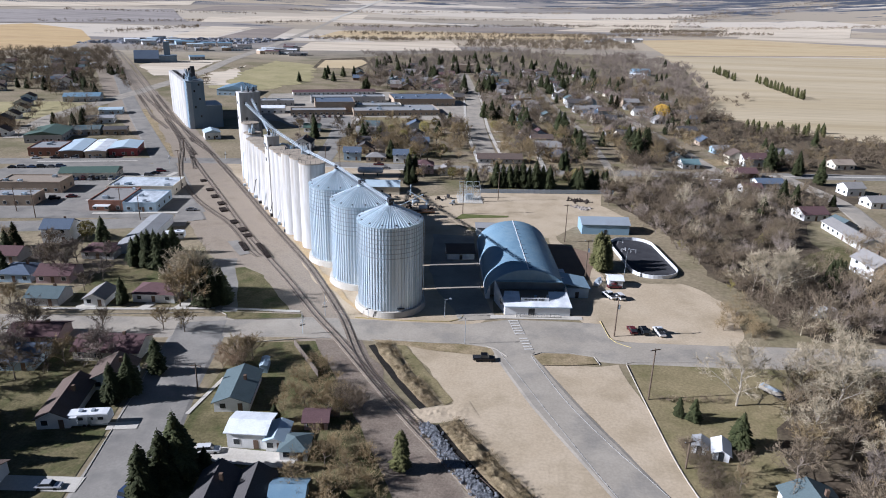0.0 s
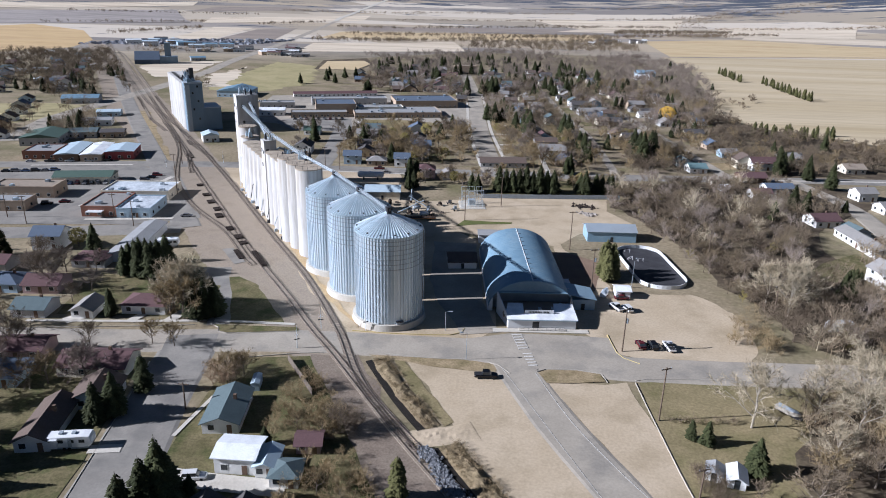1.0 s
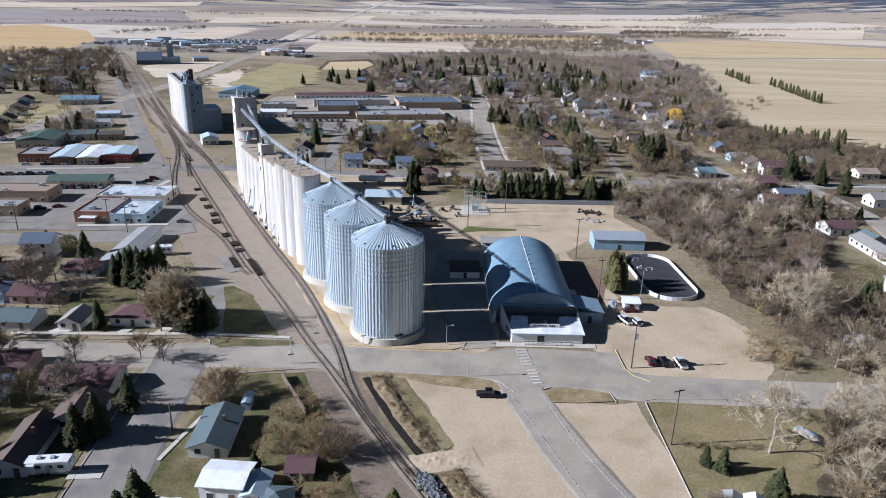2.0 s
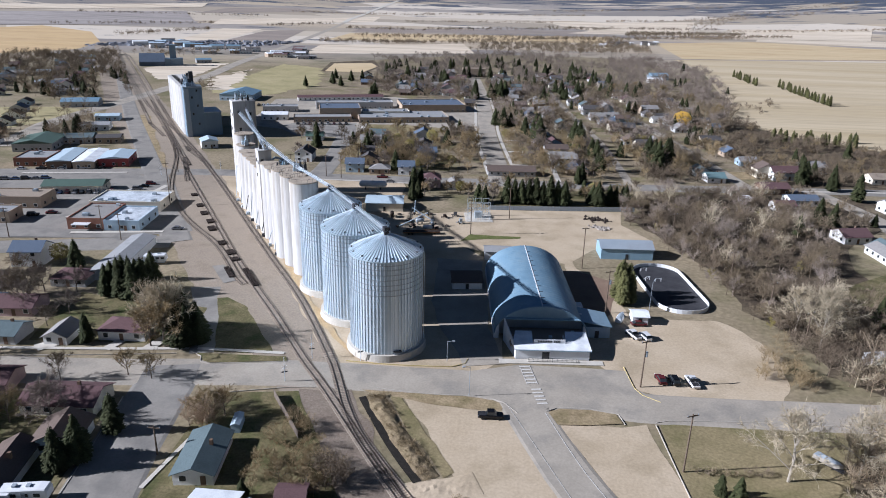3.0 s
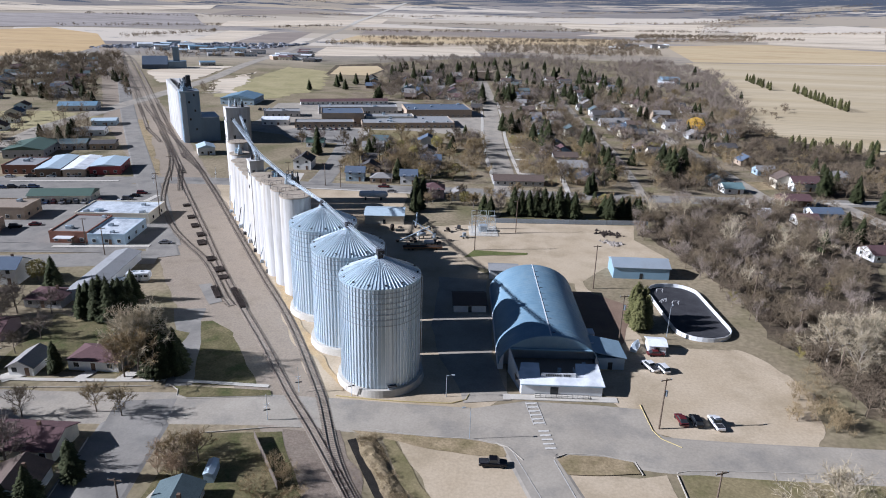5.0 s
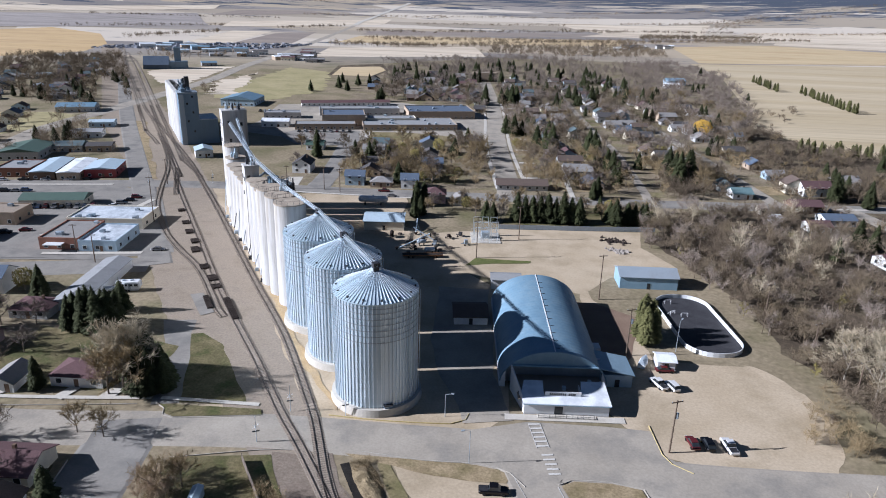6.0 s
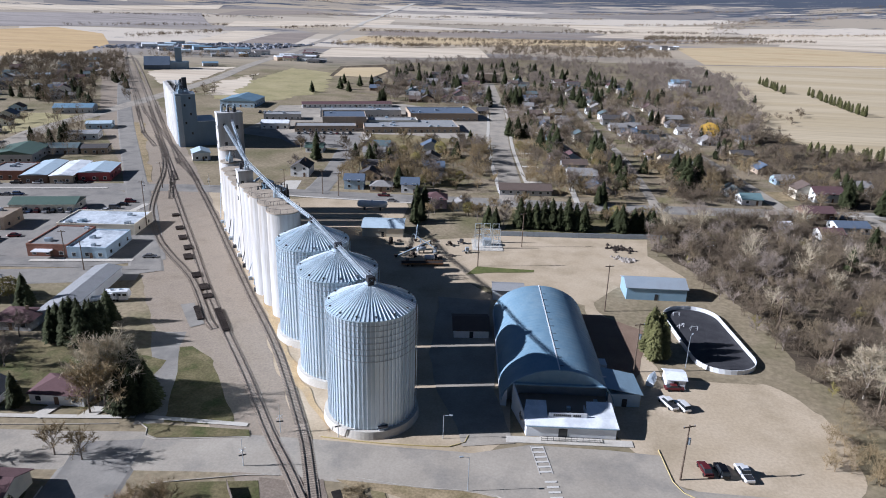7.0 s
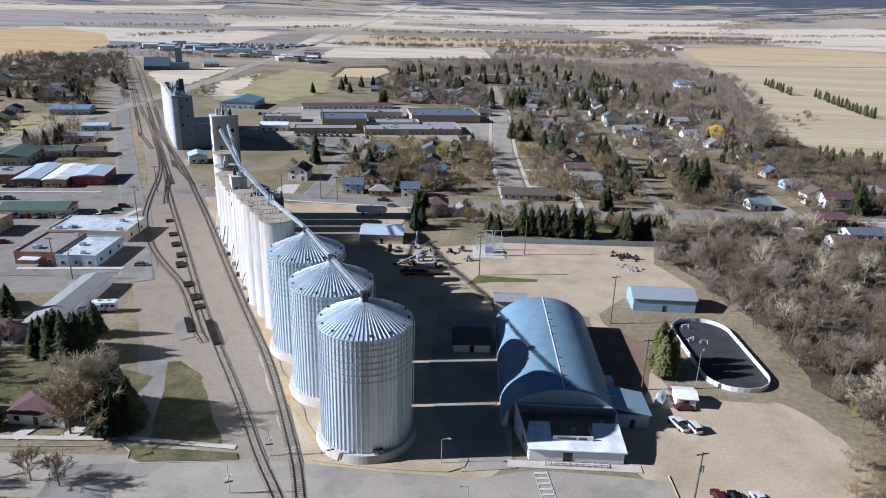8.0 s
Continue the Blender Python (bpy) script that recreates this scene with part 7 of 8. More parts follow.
thicket("garden_shrubs", 63, [(-34, 121), (-24, 121), (-15, 104), (-18, 95), (-33, 96), (-37, 108)], 46, 2.5, 5.5, M_TAN_TWIG, "tan and olive bare shrubs in the back garden", "brush", 360, (), 0.035)
thicket("hedge", 58, [(-67, 152), (-57, 154), (-54, 147), (-63, 143)], 20, 3.5, 6.5, surface("tan_twigs", (0.3, 0.22, 0.15), (0.38, 0.29, 0.2), 3, fine=0.25), "tan bare lilac hedge at the street corner", "hedge", 520, (), 0.03)

for a, b, n in (((264, 945), (261, 845), 14), ((283, 838), (279, 694), 24), ((166, 500), (216, 492), 17)):
    for k in range(n):
        u = k / (n - 1)
        plant(rt.choice(CEDAR), a[0] + (b[0] - a[0]) * u + rt.uniform(-2, 2), a[1] + (b[1] - a[1]) * u, rt.uniform(7.5, 10.5), 12.0, rt)
for x, y, h in ((35, 414, 10), (112, 300, 9), (160, 268, 9)):
    spruce(x, y, h)
scatter([(-200, 215), (-130, 215), (-125, 180), (-200, 150)], 26, bare, 6, 10)
scatter([(-200, 215), (-130, 215), (-125, 180), (-200, 150)], 5, spruce, 7, 10)
scatter([(-180, 85), (-95, 95), (-100, 165), (-180, 150)], 22, bare, 7, 10)
scatter([(-100, 352), (-112, 372), (-140, 460), (-105, 460)], 8, bare, 7, 9)
scatter([(-340, 530), (-300, 540), (-420, 760), (-470, 600)], 20, spruce, 8, 13)

# ---- eastern street and far outskirts ----
house(123.0, 365.0, 8, 13, 9, 3.4, "maroon", "brown", "low house with maroon roof behind the woods", rise=1.8)
house(159.0, 413.0, 8, 11, 9, 4.4, "grey", "white", "white house with grey roof near the field", rise=2.2)
house(186.0, 398.0, 8, 11, 9, 3.0, "tan", "cream", "cream house with tan roof near the field", rise=1.9)
house(168.0, 321.0, 12, 10, 8, 3.0, "grey", "white", "white house with grey roof on the eastern street", rise=1.9)
house(130.0, 348.0, 8, 13, 9, 2.8, "slate", "white", "white bungalow with slate-blue roof behind the woods", rise=1.5)
house(118.0, 336.0, 8, 9, 7, 2.8, "maroon", "white", "white house with dusty maroon roof behind the woods", rise=1.6)
gable_shed("garden_shed", 104.5, 345.0, 10, 3.6, 4.4, 2.4, 0.9, M_WHITE_METAL, M_WHITE_ROOF, "small white garden shed in the woods")
gable_shed("garden_shed", 102.5, 356.5, 10, 3.2, 4.0, 3.0, 1.0, WALLS["cream"], ROOFS["tan"], "small cream garden shed in the woods")
field("lawn_east_houses", [(100, 236), (112, 250), (128, 262), (132, 248), (118, 228)], M_LAWN, "green lawn among bare trees", 0.19)


def far_works():
    """Elevator and sheds far along the tracks."""
    t = thing("grain_elevator", -437, 828, 25, "distant grey sloping grain shed with dark elevator leg", "grain elevator")
    part("shed", Shape().add([(-14, -12, 0), (14, -12, 0), (14, 12, 0), (-14, 12, 0), (-14, -12, 5), (14, -12, 5), (14, 12, 5), (-14, 12, 5), (-14, 0, 14), (14, 0, 14)],
                             [(0, 1, 5, 4), (2, 3, 7, 6), (4, 5, 9, 8), (6, 7, 8, 9), (1, 2, 6, 9, 5), (3, 0, 4, 8, 7)]), ROOFS["slate"], t)
    part("tower", Shape().box(20, -4, 0, 27, 4, 24), M_BLUE_SHEET, t)
    part("annex", Shape().box(14, -9, 0, 34, 9, 8), M_BLUE_SHEET, t)


far_works()
rf = random.Random(77)
for k in range(26):
    u = rf.random()
    x, y = -640 + 330 * u + rf.uniform(-20, 20), 1130 - 230 * u + rf.uniform(-40, 60) + 40
    if not on_street(x, y, 20):
        shop(x, y, rf.uniform(10, 40), rf.uniform(10, 26), rf.uniform(9, 16), rf.uniform(3.5, 6), rf.choice(("paleblue", "white", "blue", "flat", "dark")), rf.choice(("white", "grey", "blue", "tan")), "distant metal works building on the outskirts", 0, pitched=1.5, seed=k)
for k in range(14):
    x, y = -350 + rf.uniform(-30, 60), 880 + rf.uniform(0, 260)
    if not on_street(x, y, 16):
        shop(x, y, rf.uniform(0, 15), rf.uniform(10, 22), rf.uniform(9, 14), rf.uniform(3, 5), rf.choice(("paleblue", "white", "grey", "maroon", "dark")), rf.choice(("white", "grey", "cream")), "distant building beside the highway", 0, pitched=1.6, seed=k)
for k in range(16):
    x, y = -520 + rf.uniform(-120, 160), 640 + rf.uniform(-100, 260)
    if not on_street(x, y, 20) and x < -380:
        shop(x, y, rf.uniform(10, 40), rf.uniform(10, 22), rf.uniform(9, 14), rf.uniform(3, 4.5), rf.choice(("paleblue", "blue", "grey", "white")), rf.choice(("white", "grey", "cream")), "distant building in the western streets", 0, pitched=1.6, seed=k)
shop(160, 880, 8, 20, 18, 5, "blue", "blue", "distant blue metal barn at the town edge", 0, pitched=2.4, seed=91)
shop(150, 842, 8, 16, 10, 4, "white", "white", "distant white shed at the town edge", 0, pitched=1.6, seed=92)
shop(-54, 836, 8, 26, 14, 9, "tan", "tan", "distant brick hall with tall windows", 0, seed=93)
for k in range(7):
    shop(160 + 22 * k + rf.uniform(-6, 6), 1480 + 24 * k + rf.uniform(-20, 20), 10, rf.uniform(9, 16), 9, rf.uniform(4, 7), rf.choice(("white", "grey", "dark")), rf.choice(("white", "grey", "white")), "distant white farm building", 0, pitched=2.0, seed=200 + k)


def scrap_yard():
    """Rows of scrapped machines, far beyond the town: too many to count."""
    sh = Shape()
    for k in range(520):
        u, v = rf.random(), rf.random()
        x, y = -690 + 250 * u + 40 * v, 1060 + 110 * u + 170 * v
        a, l = rf.uniform(0, 3.14), rf.uniform(2, 5)
        c, s = math.cos(a) * l, math.sin(a) * l
        w, h = rf.uniform(0.8, 1.4), rf.uniform(1.2, 2.8)
        sh.prism([(x - c + s * w / l, y - s - c * w / l), (x + c + s * w / l, y + s - c * w / l), (x + c - s * w / l, y + s + c * w / l), (x - c - s * w / l, y - s + c * w / l)], 0, h)
    return tagged(new("scrap_machines", sh.mesh("scrap_machines", surface("mixed_scrap", (0.06, 0.075, 0.1), (0.35, 0.36, 0.4), 9, fine=0.3, fine_size=3))), "distant rows of scrapped machines and vehicles", "scrap yard", "", "stuff")


scrap_yard()

thicket("shop_trees", 71, [(-330, 400), (-262, 372), (-236, 395), (-262, 470), (-296, 520), (-345, 515)], 46, 6, 11, M_TWIG, "bare trees among the shops", "trees", 200, CLEAR, 0.08, -0.2, 20)
scatter([(-300, 410), (-245, 400), (-270, 480), (-320, 500)], 7, spruce, 8, 12)
scatter([(-420, 620), (-350, 560), (-380, 700), (-480, 780)], 8, spruce, 8, 12)
thicket("highway_trees", 72, [(-290, 610), (-262, 612), (-300, 700), (-318, 700)], 14, 4, 8, M_TWIG, "bare bushes beside the highway", "bushes", 120, (), 0.12, -0.6)
thicket("works_trees", 73, [(-560, 960), (-480, 930), (-400, 990), (-420, 1050), (-560, 1060)], 60, 5, 10, M_TWIG, "distant bare trees among the works buildings", "trees", 60, (), 0.3)

field("lawn_behind_fence", [(-8, 318), (20, 319), (52, 325), (56, 350), (-6, 347)], M_LAWN, "green lawn behind the board fence", 0.09, 1.5)
for x, y, h in ((-20, 330, 7), (-14, 336, 8), (32, 330, 8), (38, 335, 9), (44, 332, 7), (50, 338, 8), (-30, 333, 6), (26, 340, 7)):
    plant(BARE[rt.choice((1, 4))], x, y, h, 11.0, rt)
for x, y, h in ((-24, 334, 6), (36, 341, 6.5), (47, 343, 6)):
    bud(x, y, h)
for x, y, h in ((-46, 336, 12), (-43, 338, 11), (42, 328, 10), (45, 329, 9)):
    spruce(x, y, h)

# ---- vehicles ----
CAR_PAINT = {n: paint(n + "_car_paint", c, 0.25, 0.2, 3, 0.03) for n, c in {"white": (0.75, 0.75, 0.75), "black": (0.008, 0.008, 0.01), "red": (0.12, 0.022, 0.025), "silver": (0.45, 0.46, 0.48), "blue": (0.05, 0.08, 0.16), "grey": (0.15, 0.15, 0.16)}.items()}


def loft(shape, sections):
    """Joins cross-sections of equal point count into one skin, closed at the ends."""
    n = len(sections[0])
    base = len(shape.v)
    shape.v.extend(p for s in sections for p in s)
    for i in range(len(sections) - 1):
        for k in range(n):
            shape.f.append((base + i * n + k, base + i * n + (k + 1) % n, base + (i + 1) * n + (k + 1) % n, base + (i + 1) * n + k))
    shape.f.append(tuple(base + k for k in range(n))[::-1])
    shape.f.append(tuple(base + (len(sections) - 1) * n + k for k in range(n)))
    return shape


def slab(x, w, z0, z1, r=0.12):
    return [(x, -w + r, z0), (x, w - r, z0), (x, w, z0 + r), (x, w, z1 - r), (x, w - r, z1), (x, -w + r, z1), (x, -w, z1 - r), (x, -w, z0 + r)]


WHEEL = Shape().tube((0, -0.12, 0), (0, 0.12, 0), 0.34, 0.34, 14, True).mesh("wheel", M_CHROME)


def car(x, y, rot, colour, kind="sedan", label=None, group="parked cars"):
    names = {"sedan": "sedan", "suv": "sport utility car", "pickup": "pickup truck"}
    t = thing("pickup_truck" if kind == "pickup" else "car", x, y, rot, label or f"{colour} {names[kind]} parked on the ground", "car", group, 0.06)
    pnt = CAR_PAINT[colour]
    l, w = (2.75, 0.97) if kind == "pickup" else (2.3, 0.9)
    top = 1.0 if kind != "sedan" else 0.85
    part("body", loft(Shape(), [slab(-l, w * 0.92, 0.42, top * 0.9), slab(-l + 0.25, w, 0.3, top), slab(l - 1.0, w, 0.3, top), slab(l - 0.2, w * 0.96, 0.32, top * 0.88), slab(l, w * 0.88, 0.42, top * 0.75)]), pnt, t)
    a, b, c, d, h = {"sedan": (-1.75, -1.0, 0.45, 1.1, 1.42), "suv": (-2.2, -1.9, 0.5, 1.05, 1.75), "pickup": (-0.9, -0.7, 0.75, 1.35, 1.8)}[kind]
    cab = part("cabin_glass", loft(Shape(), [slab(a, w * 0.86, top - 0.1, top + 0.02, 0.02), slab(b, w * 0.78, top - 0.1, h - 0.06, 0.05), slab(c, w * 0.78, top - 0.1, h - 0.06, 0.05), slab(d, w * 0.86, top - 0.1, top + 0.02, 0.02)]), M_GLASS, t, "dark car windows")
    part("cabin_roof", Shape().box(b - 0.05, -w * 0.76, h - 0.08, c + 0.05, w * 0.76, h), pnt, cab)
    if kind == "pickup":
        part("bed", Shape().box(-l + 0.15, -w * 0.8, top - 0.02, -1.0, w * 0.8, top + 0.02), M_DARK, t, "dark open truck bed")
    for sx in (-l * 0.62, l * 0.62):
        for sy in (-w + 0.08, w - 0.08):
            part("wheel", WHEEL, None, t, at=pose(sx, sy, 0.34))
    for sy in (-w * 0.7, w * 0.7):
        part("headlight", Shape().box(l - 0.06, sy - 0.15, 0.55, l + 0.005, sy + 0.15, 0.7), M_WHITE_METAL, t)
    return t


car(-1.7, 157.6, 5, "black", "pickup", "black pickup truck with trailer hitch on gravel")
car(37.6, 178.6, 100, "red", "sedan")
car(40.6, 178.6, 98, "black", "suv", "black sport utility car on gravel")
car(44.8, 178.6, 100, "white", "pickup", "white pickup truck parked on gravel")
car(34.4, 201.2, 118, "white", "pickup", "white pickup truck parked on gravel")
car(37.4, 200.6, 112, "white", "suv", "white van parked on gravel")
car(37.0, 208.2, 8, "red", "sedan", "dark red small car before the hut")
car(-77.0, 101.2, 8, "silver", "sedan", "silver sedan in a driveway")
car(-53.3, 114.4, 12, "white", "suv", "white minivan in a driveway")
car(-62.3, 101.8, 80, "blue", "suv", "dark blue car parked at the kerb")
car(-64.4, 354.8, 5, "red", "pickup", "red pickup truck at the street side")
car(-59.0, 347.0, 5, "grey")
car(-124.0, 262.5, 12, "grey")
car(-181, 272, 20, "red"), car(-186, 268, 25, "black", "suv")
for k in range(11):
    car(-204.5 + 2.9 * k, 297.5 + 0.72 * k, 100 + (k % 3) * 3, ("black", "grey", "white", "blue", "red", "silver")[k % 6], ("sedan", "suv", "pickup")[k % 3])
for k in range(5):
    car(-168.5 + 0.7 * k, 302 + 4.6 * k, 14, ("silver", "white", "grey", "black", "red")[k], ("suv", "sedan")[k % 2])
for k in range(6):
    car(-238 + 4.2 * k, 314 + 1.2 * k, 15, ("black", "grey", "blue")[k % 3], ("sedan", "suv")[k % 2])
for k in range(5):
    car(-240 + 9 * k, 334.5 + 2.4 * k, 12, ("silver", "black", "white")[k % 3], ("sedan", "pickup")[k % 2])
for k in range(9):
    car(-150 + 4.0 * k, 488 + 0.9 * k, 96, ("black", "silver", "red", "grey")[k % 4], ("sedan", "suv", "pickup")[k % 3])
for k in range(6):
    car(-205 + 3.4 * k, 560 + 0.6 * k, 95, ("black", "silver", "red", "white")[k % 4], ("pickup", "suv")[k % 2])


def camper(x, y, rot, length, label):
    t = thing("camper_trailer", x, y, rot, label, "camper", "", 0.05)
    l, w = length / 2, 1.25
    part("body", loft(Shape(), [slab(-l, w, 0.7, 2.9, 0.1), slab(l - 1.6, w, 0.6, 3.15, 0.15), slab(l - 0.3, w, 0.9, 3.1, 0.2), slab(l, w * 0.9, 1.2, 2.6, 0.2)]), M_WHITE_METAL, t)
    for k in range(4):
        part("window", Shape().box(-l + 0.8 + k * length * 0.22, -w - 0.03, 1.7, -l + 1.9 + k * length * 0.22, -w, 2.4), M_GLASS, t)
    part("door", Shape().box(0.2, -w - 0.03, 0.8, 0.9, -w, 2.6), M_GREY_SHEET, t)
    part("slide_out", Shape().box(-l + 0.5, -w - 0.6, 0.9, -l + 2.9, -w, 2.7), M_WHITE_METAL, t)
    for k in range(2):
        part("roof_unit", Shape().box(-1.6 + 2.4 * k, -0.4, 3.1, -0.9 + 2.4 * k, 0.4, 3.4), M_GREY_SHEET, t)
        for s in (-w + 0.15, w - 0.15):
            part("wheel", WHEEL, None, t, at=pose(-0.6 + 0.9 * k, s, 0.34))
    part("skirt", Shape().box(-l + 0.1, -w + 0.05, 0.35, l - 0.6, w - 0.05, 0.75), M_GREY_SHEET, t)
    return t


camper(-81.0, 120.3, 11, 9.0, "long white fifth-wheel camper beside the driveway")
camper(-115.0, 229.5, 12, 7.0, "white camper trailer behind the long building")
camper(94.0, 195.5, 9, 7.0, "white camper trailer in the woods")

# ---- poles and lamps ----
def utility_pole(x, y, h, rot=20, arms=1, label="weathered wooden utility pole with crossarm", box=False, lean=0.0):
    t = thing("utility_pole", x, y, rot, label, "utility pole", "utility poles")
    part("pole", Shape().tube((0, 0, -0.5), (lean, 0, h), 0.2, 0.13, 8, True), M_WOOD_POLE, t)
    for k in range(arms):
        z = h - 0.5 - 1.2 * k
        arm = part("crossarm", Shape().box(-1.3 + lean, -0.08, z, 1.3 + lean, 0.08, z + 0.2), M_WOOD_POLE, t)
        for a in (-1.15, 0, 1.15):
            part("insulator", Shape().cyl(a + lean, 0, z + 0.2, z + 0.42, 0.07, 0.05, 6), M_GREY_SHEET, arm)
    if box:
        part("transformer", Shape().cyl(0.45, 0, h - 4.2, h - 3.0, 0.32, 0.32, 10), M_GREY_SHEET, t, "grey transformer can")
    return t


utility_pole(24.5, 249.3, 14.5), utility_pole(28.6, 214.9, 13.2, box=True), utility_pole(32.4, 175.2, 12.2, 25, 1, box=True), utility_pole(35.8, 145.0, 13.0, 25)
utility_pole(38.5, 121.2, 6.5, 25), utility_pole(-15.1, 277.6, 15.0, 30, 2), utility_pole(-64.9, 135.6, 6.5, 0)
utility_pole(-1.0, 300.0, 13.0, 30), utility_pole(-109, 350, 11, 10), utility_pole(-92, 352, 11, 10), utility_pole(72, 247, 10, 30), utility_pole(76, 222, 10, 30), utility_pole(80, 205, 9, 30)
utility_pole(-138, 248, 10, 10), utility_pole(-178, 244, 11, 10), utility_pole(-150, 256, 10, 10), utility_pole(-142, 292, 18, 10, 1, "tall thin wooden mast beside the shops"), utility_pole(-165, 345, 12, 20)
utility_pole(-190, 250, 10, 10), utility_pole(-205, 232, 10, 10), utility_pole(-84, 350, 11, 10), utility_pole(62, 290, 9, 30), utility_pole(66, 268, 9, 30)


def street_lamp(x, y, h, rot, label="thin steel street lamp with arm"):
    t = thing("street_lamp", x, y, rot, label, "street lamp", "street lamps")
    part("pole", Shape().tube((0, 0, -0.3), (0, 0, h), 0.08, 0.05, 8), M_GREY_SHEET, t)
    part("arm", Shape().tube((0, 0, h - 0.1), (1.3, 0, h + 0.25), 0.04, 0.03, 6), M_GREY_SHEET, t)
    part("lamp_head", Shape().box(1.1, -0.16, h + 0.15, 1.8, 0.16, h + 0.32), M_GREY_SHEET, t)
    return t


street_lamp(-6.9, 165.2, 7.5, 200), street_lamp(41.7, 219.4, 8.6, 60), street_lamp(-13.5, 180.2, 5.5, 0)


def crossing_signal(x, y, rot):
    t = thing("crossing_signal", x, y, rot, "railway crossing signal with gate arm", "signal", "crossing signals")
    part("mast", Shape().tube((0, 0, -0.2), (0, 0, 4.2), 0.09, 0.07, 8), M_GALV_RIB, t)
    part("crossbuck", Shape().tube((-0.6, -0.1, 3.3), (0.6, -0.1, 4.2), 0.05, 0.05, 4).tube((0.6, -0.1, 3.3), (-0.6, -0.1, 4.2), 0.05, 0.05, 4), M_WHITE_METAL, t)
    part("lamp_bar", Shape().box(-0.7, -0.12, 2.5, 0.7, 0.02, 2.75), M_DARK, t)
    part("gate_arm", Shape().box(-0.05, -0.3, 1.2, 0.05, -0.15, 6.4), M_WHITE_METAL, t)
    return t


crossing_signal(-49.5, 165.0, 30), crossing_signal(-34.5, 177.0, 30), crossing_signal(-170, 338, 30), crossing_signal(-146, 352, 30), crossing_signal(-46.5, 176.5, 200)

# ---- piles of ties and yard things ----
def tie_pile(x, y, rot, w, l, label, n=6, layers=2):
    t = thing("tie_pile", x, y, rot, label, "tie stack", "stacks of railway ties")
    tie = Shape().box(-l / 2, -0.12, 0, l / 2, 0.12, 0.19).mesh("tie", M_OLD_TIE)
    for j in range(layers):
        for k in range(n):
            part("tie", tie, None, t, at=pose(0.04 * ((k * 7 + j) % 3), -w / 2 + w * (k + 0.5) / n, 0.05 + 0.2 * j, 0, 0, ((k * 5 + j * 3) % 5 - 2) * 0.8))
    return t


M_OLD_TIE = surface("old_dark_tie", (0.03, 0.023, 0.02), (0.06, 0.047, 0.04), 1.5, fine=0.3, fine_size=0.3, spread=0.35)
TR = 33.7
for x, y, w, n in ((-88.4, 225.3, 9.0, 22), (-80.2, 222.6, 15.0, 36)):
    tie_pile(x, y, TR, w, 1.6, "long dark row of stacked railway ties", n, 3)
for x, y, w, n in ((-138.9, 307.7, 3.0, 8), (-129.6, 293.1, 3.6, 10), (-123.2, 283.2, 4.2, 12), (-116.3, 273.7, 4.2, 12), (-112.1, 265.5, 5.0, 14), (-101.8, 250.9, 4.0, 10), (-95.1, 242.4, 4.5, 12), (-91.1, 236.4, 3.0, 8)):
    tie_pile(x, y, TR, w, 2.6, "dark bundle of old railway ties in the yard", n, 3)


def propane_tank():
    t = thing("propane_tank", -64.6, 333.4, 6, "long white propane tank on dark saddles", "tank")
    sh, n, ln, r = Shape(), 16, 5.2, 1.45
    secs = []
    for x, q in ((-ln - 1.2, 0.15), (-ln - 0.9, 0.7), (-ln - 0.4, 0.93), (-ln, 1.0), (ln, 1.0), (ln + 0.4, 0.93), (ln + 0.9, 0.7), (ln + 1.2, 0.15)):
        secs.append([(x, r * q * math.cos(2 * math.pi * k / n), 2.6 + r * q * math.sin(2 * math.pi * k / n)) for k in range(n)])
    part("vessel", loft(sh, secs), M_WHITE_METAL, t, smooth=True)
    for x in (-3.4, 3.4):
        part("saddle", Shape().box(x - 0.25, -1.2, -0.1, x + 0.25, 1.2, 1.5), M_DARK, t)
    part("manway", Shape().cyl(0, 0, 3.95, 4.4, 0.3, 0.3, 10), M_WHITE_METAL, t)


propane_tank()


def substation():
    t = thing("substation", -13.5, 298.5, 8, "small electrical substation with steel frames", "substation")
    for i in range(3):
        for j in range(2):
            fr = Shape()
            x, y = -3.2 + 3.2 * i, -2.5 + 6 * j
            for a in (-1.2, 1.2):
                fr.tube((x + a, y, 0), (x + a, y, 7.5), 0.12)
            for z in (3.0, 5.2, 7.4):
                fr.tube((x - 1.2, y, z), (x + 1.2, y, z), 0.1)
            fr.tube((x - 1.2, y, 0), (x + 1.2, y, 3.0), 0.06).tube((x + 1.2, y, 3.0), (x - 1.2, y, 5.2), 0.06)
            part("frame", fr, M_GALV_RIB, t)
    part("transformer", Shape().box(-1.5, -0.5, 0, 1.5, 2.0, 2.6), M_GREY_SHEET, t)
    fence = Shape()
    for k in range(9):
        for x, y in ((-5 + 1.25 * k, -5), (-5 + 1.25 * k, 6)):
            fence.tube((x, y, 0), (x, y, 2.0), 0.04)
    for y in (-5, 6):
        for z in (0.6, 1.3, 2.0):
            fence.tube((-5, y, z), (5, y, z), 0.025)
    part("fence", fence, M_GALV_RIB, t)
    part("gravel_pad", Shape().box(-5.5, -5.5, 0.02, 5.5, 6.5, 0.2), M_CONCRETE, t)


substation()


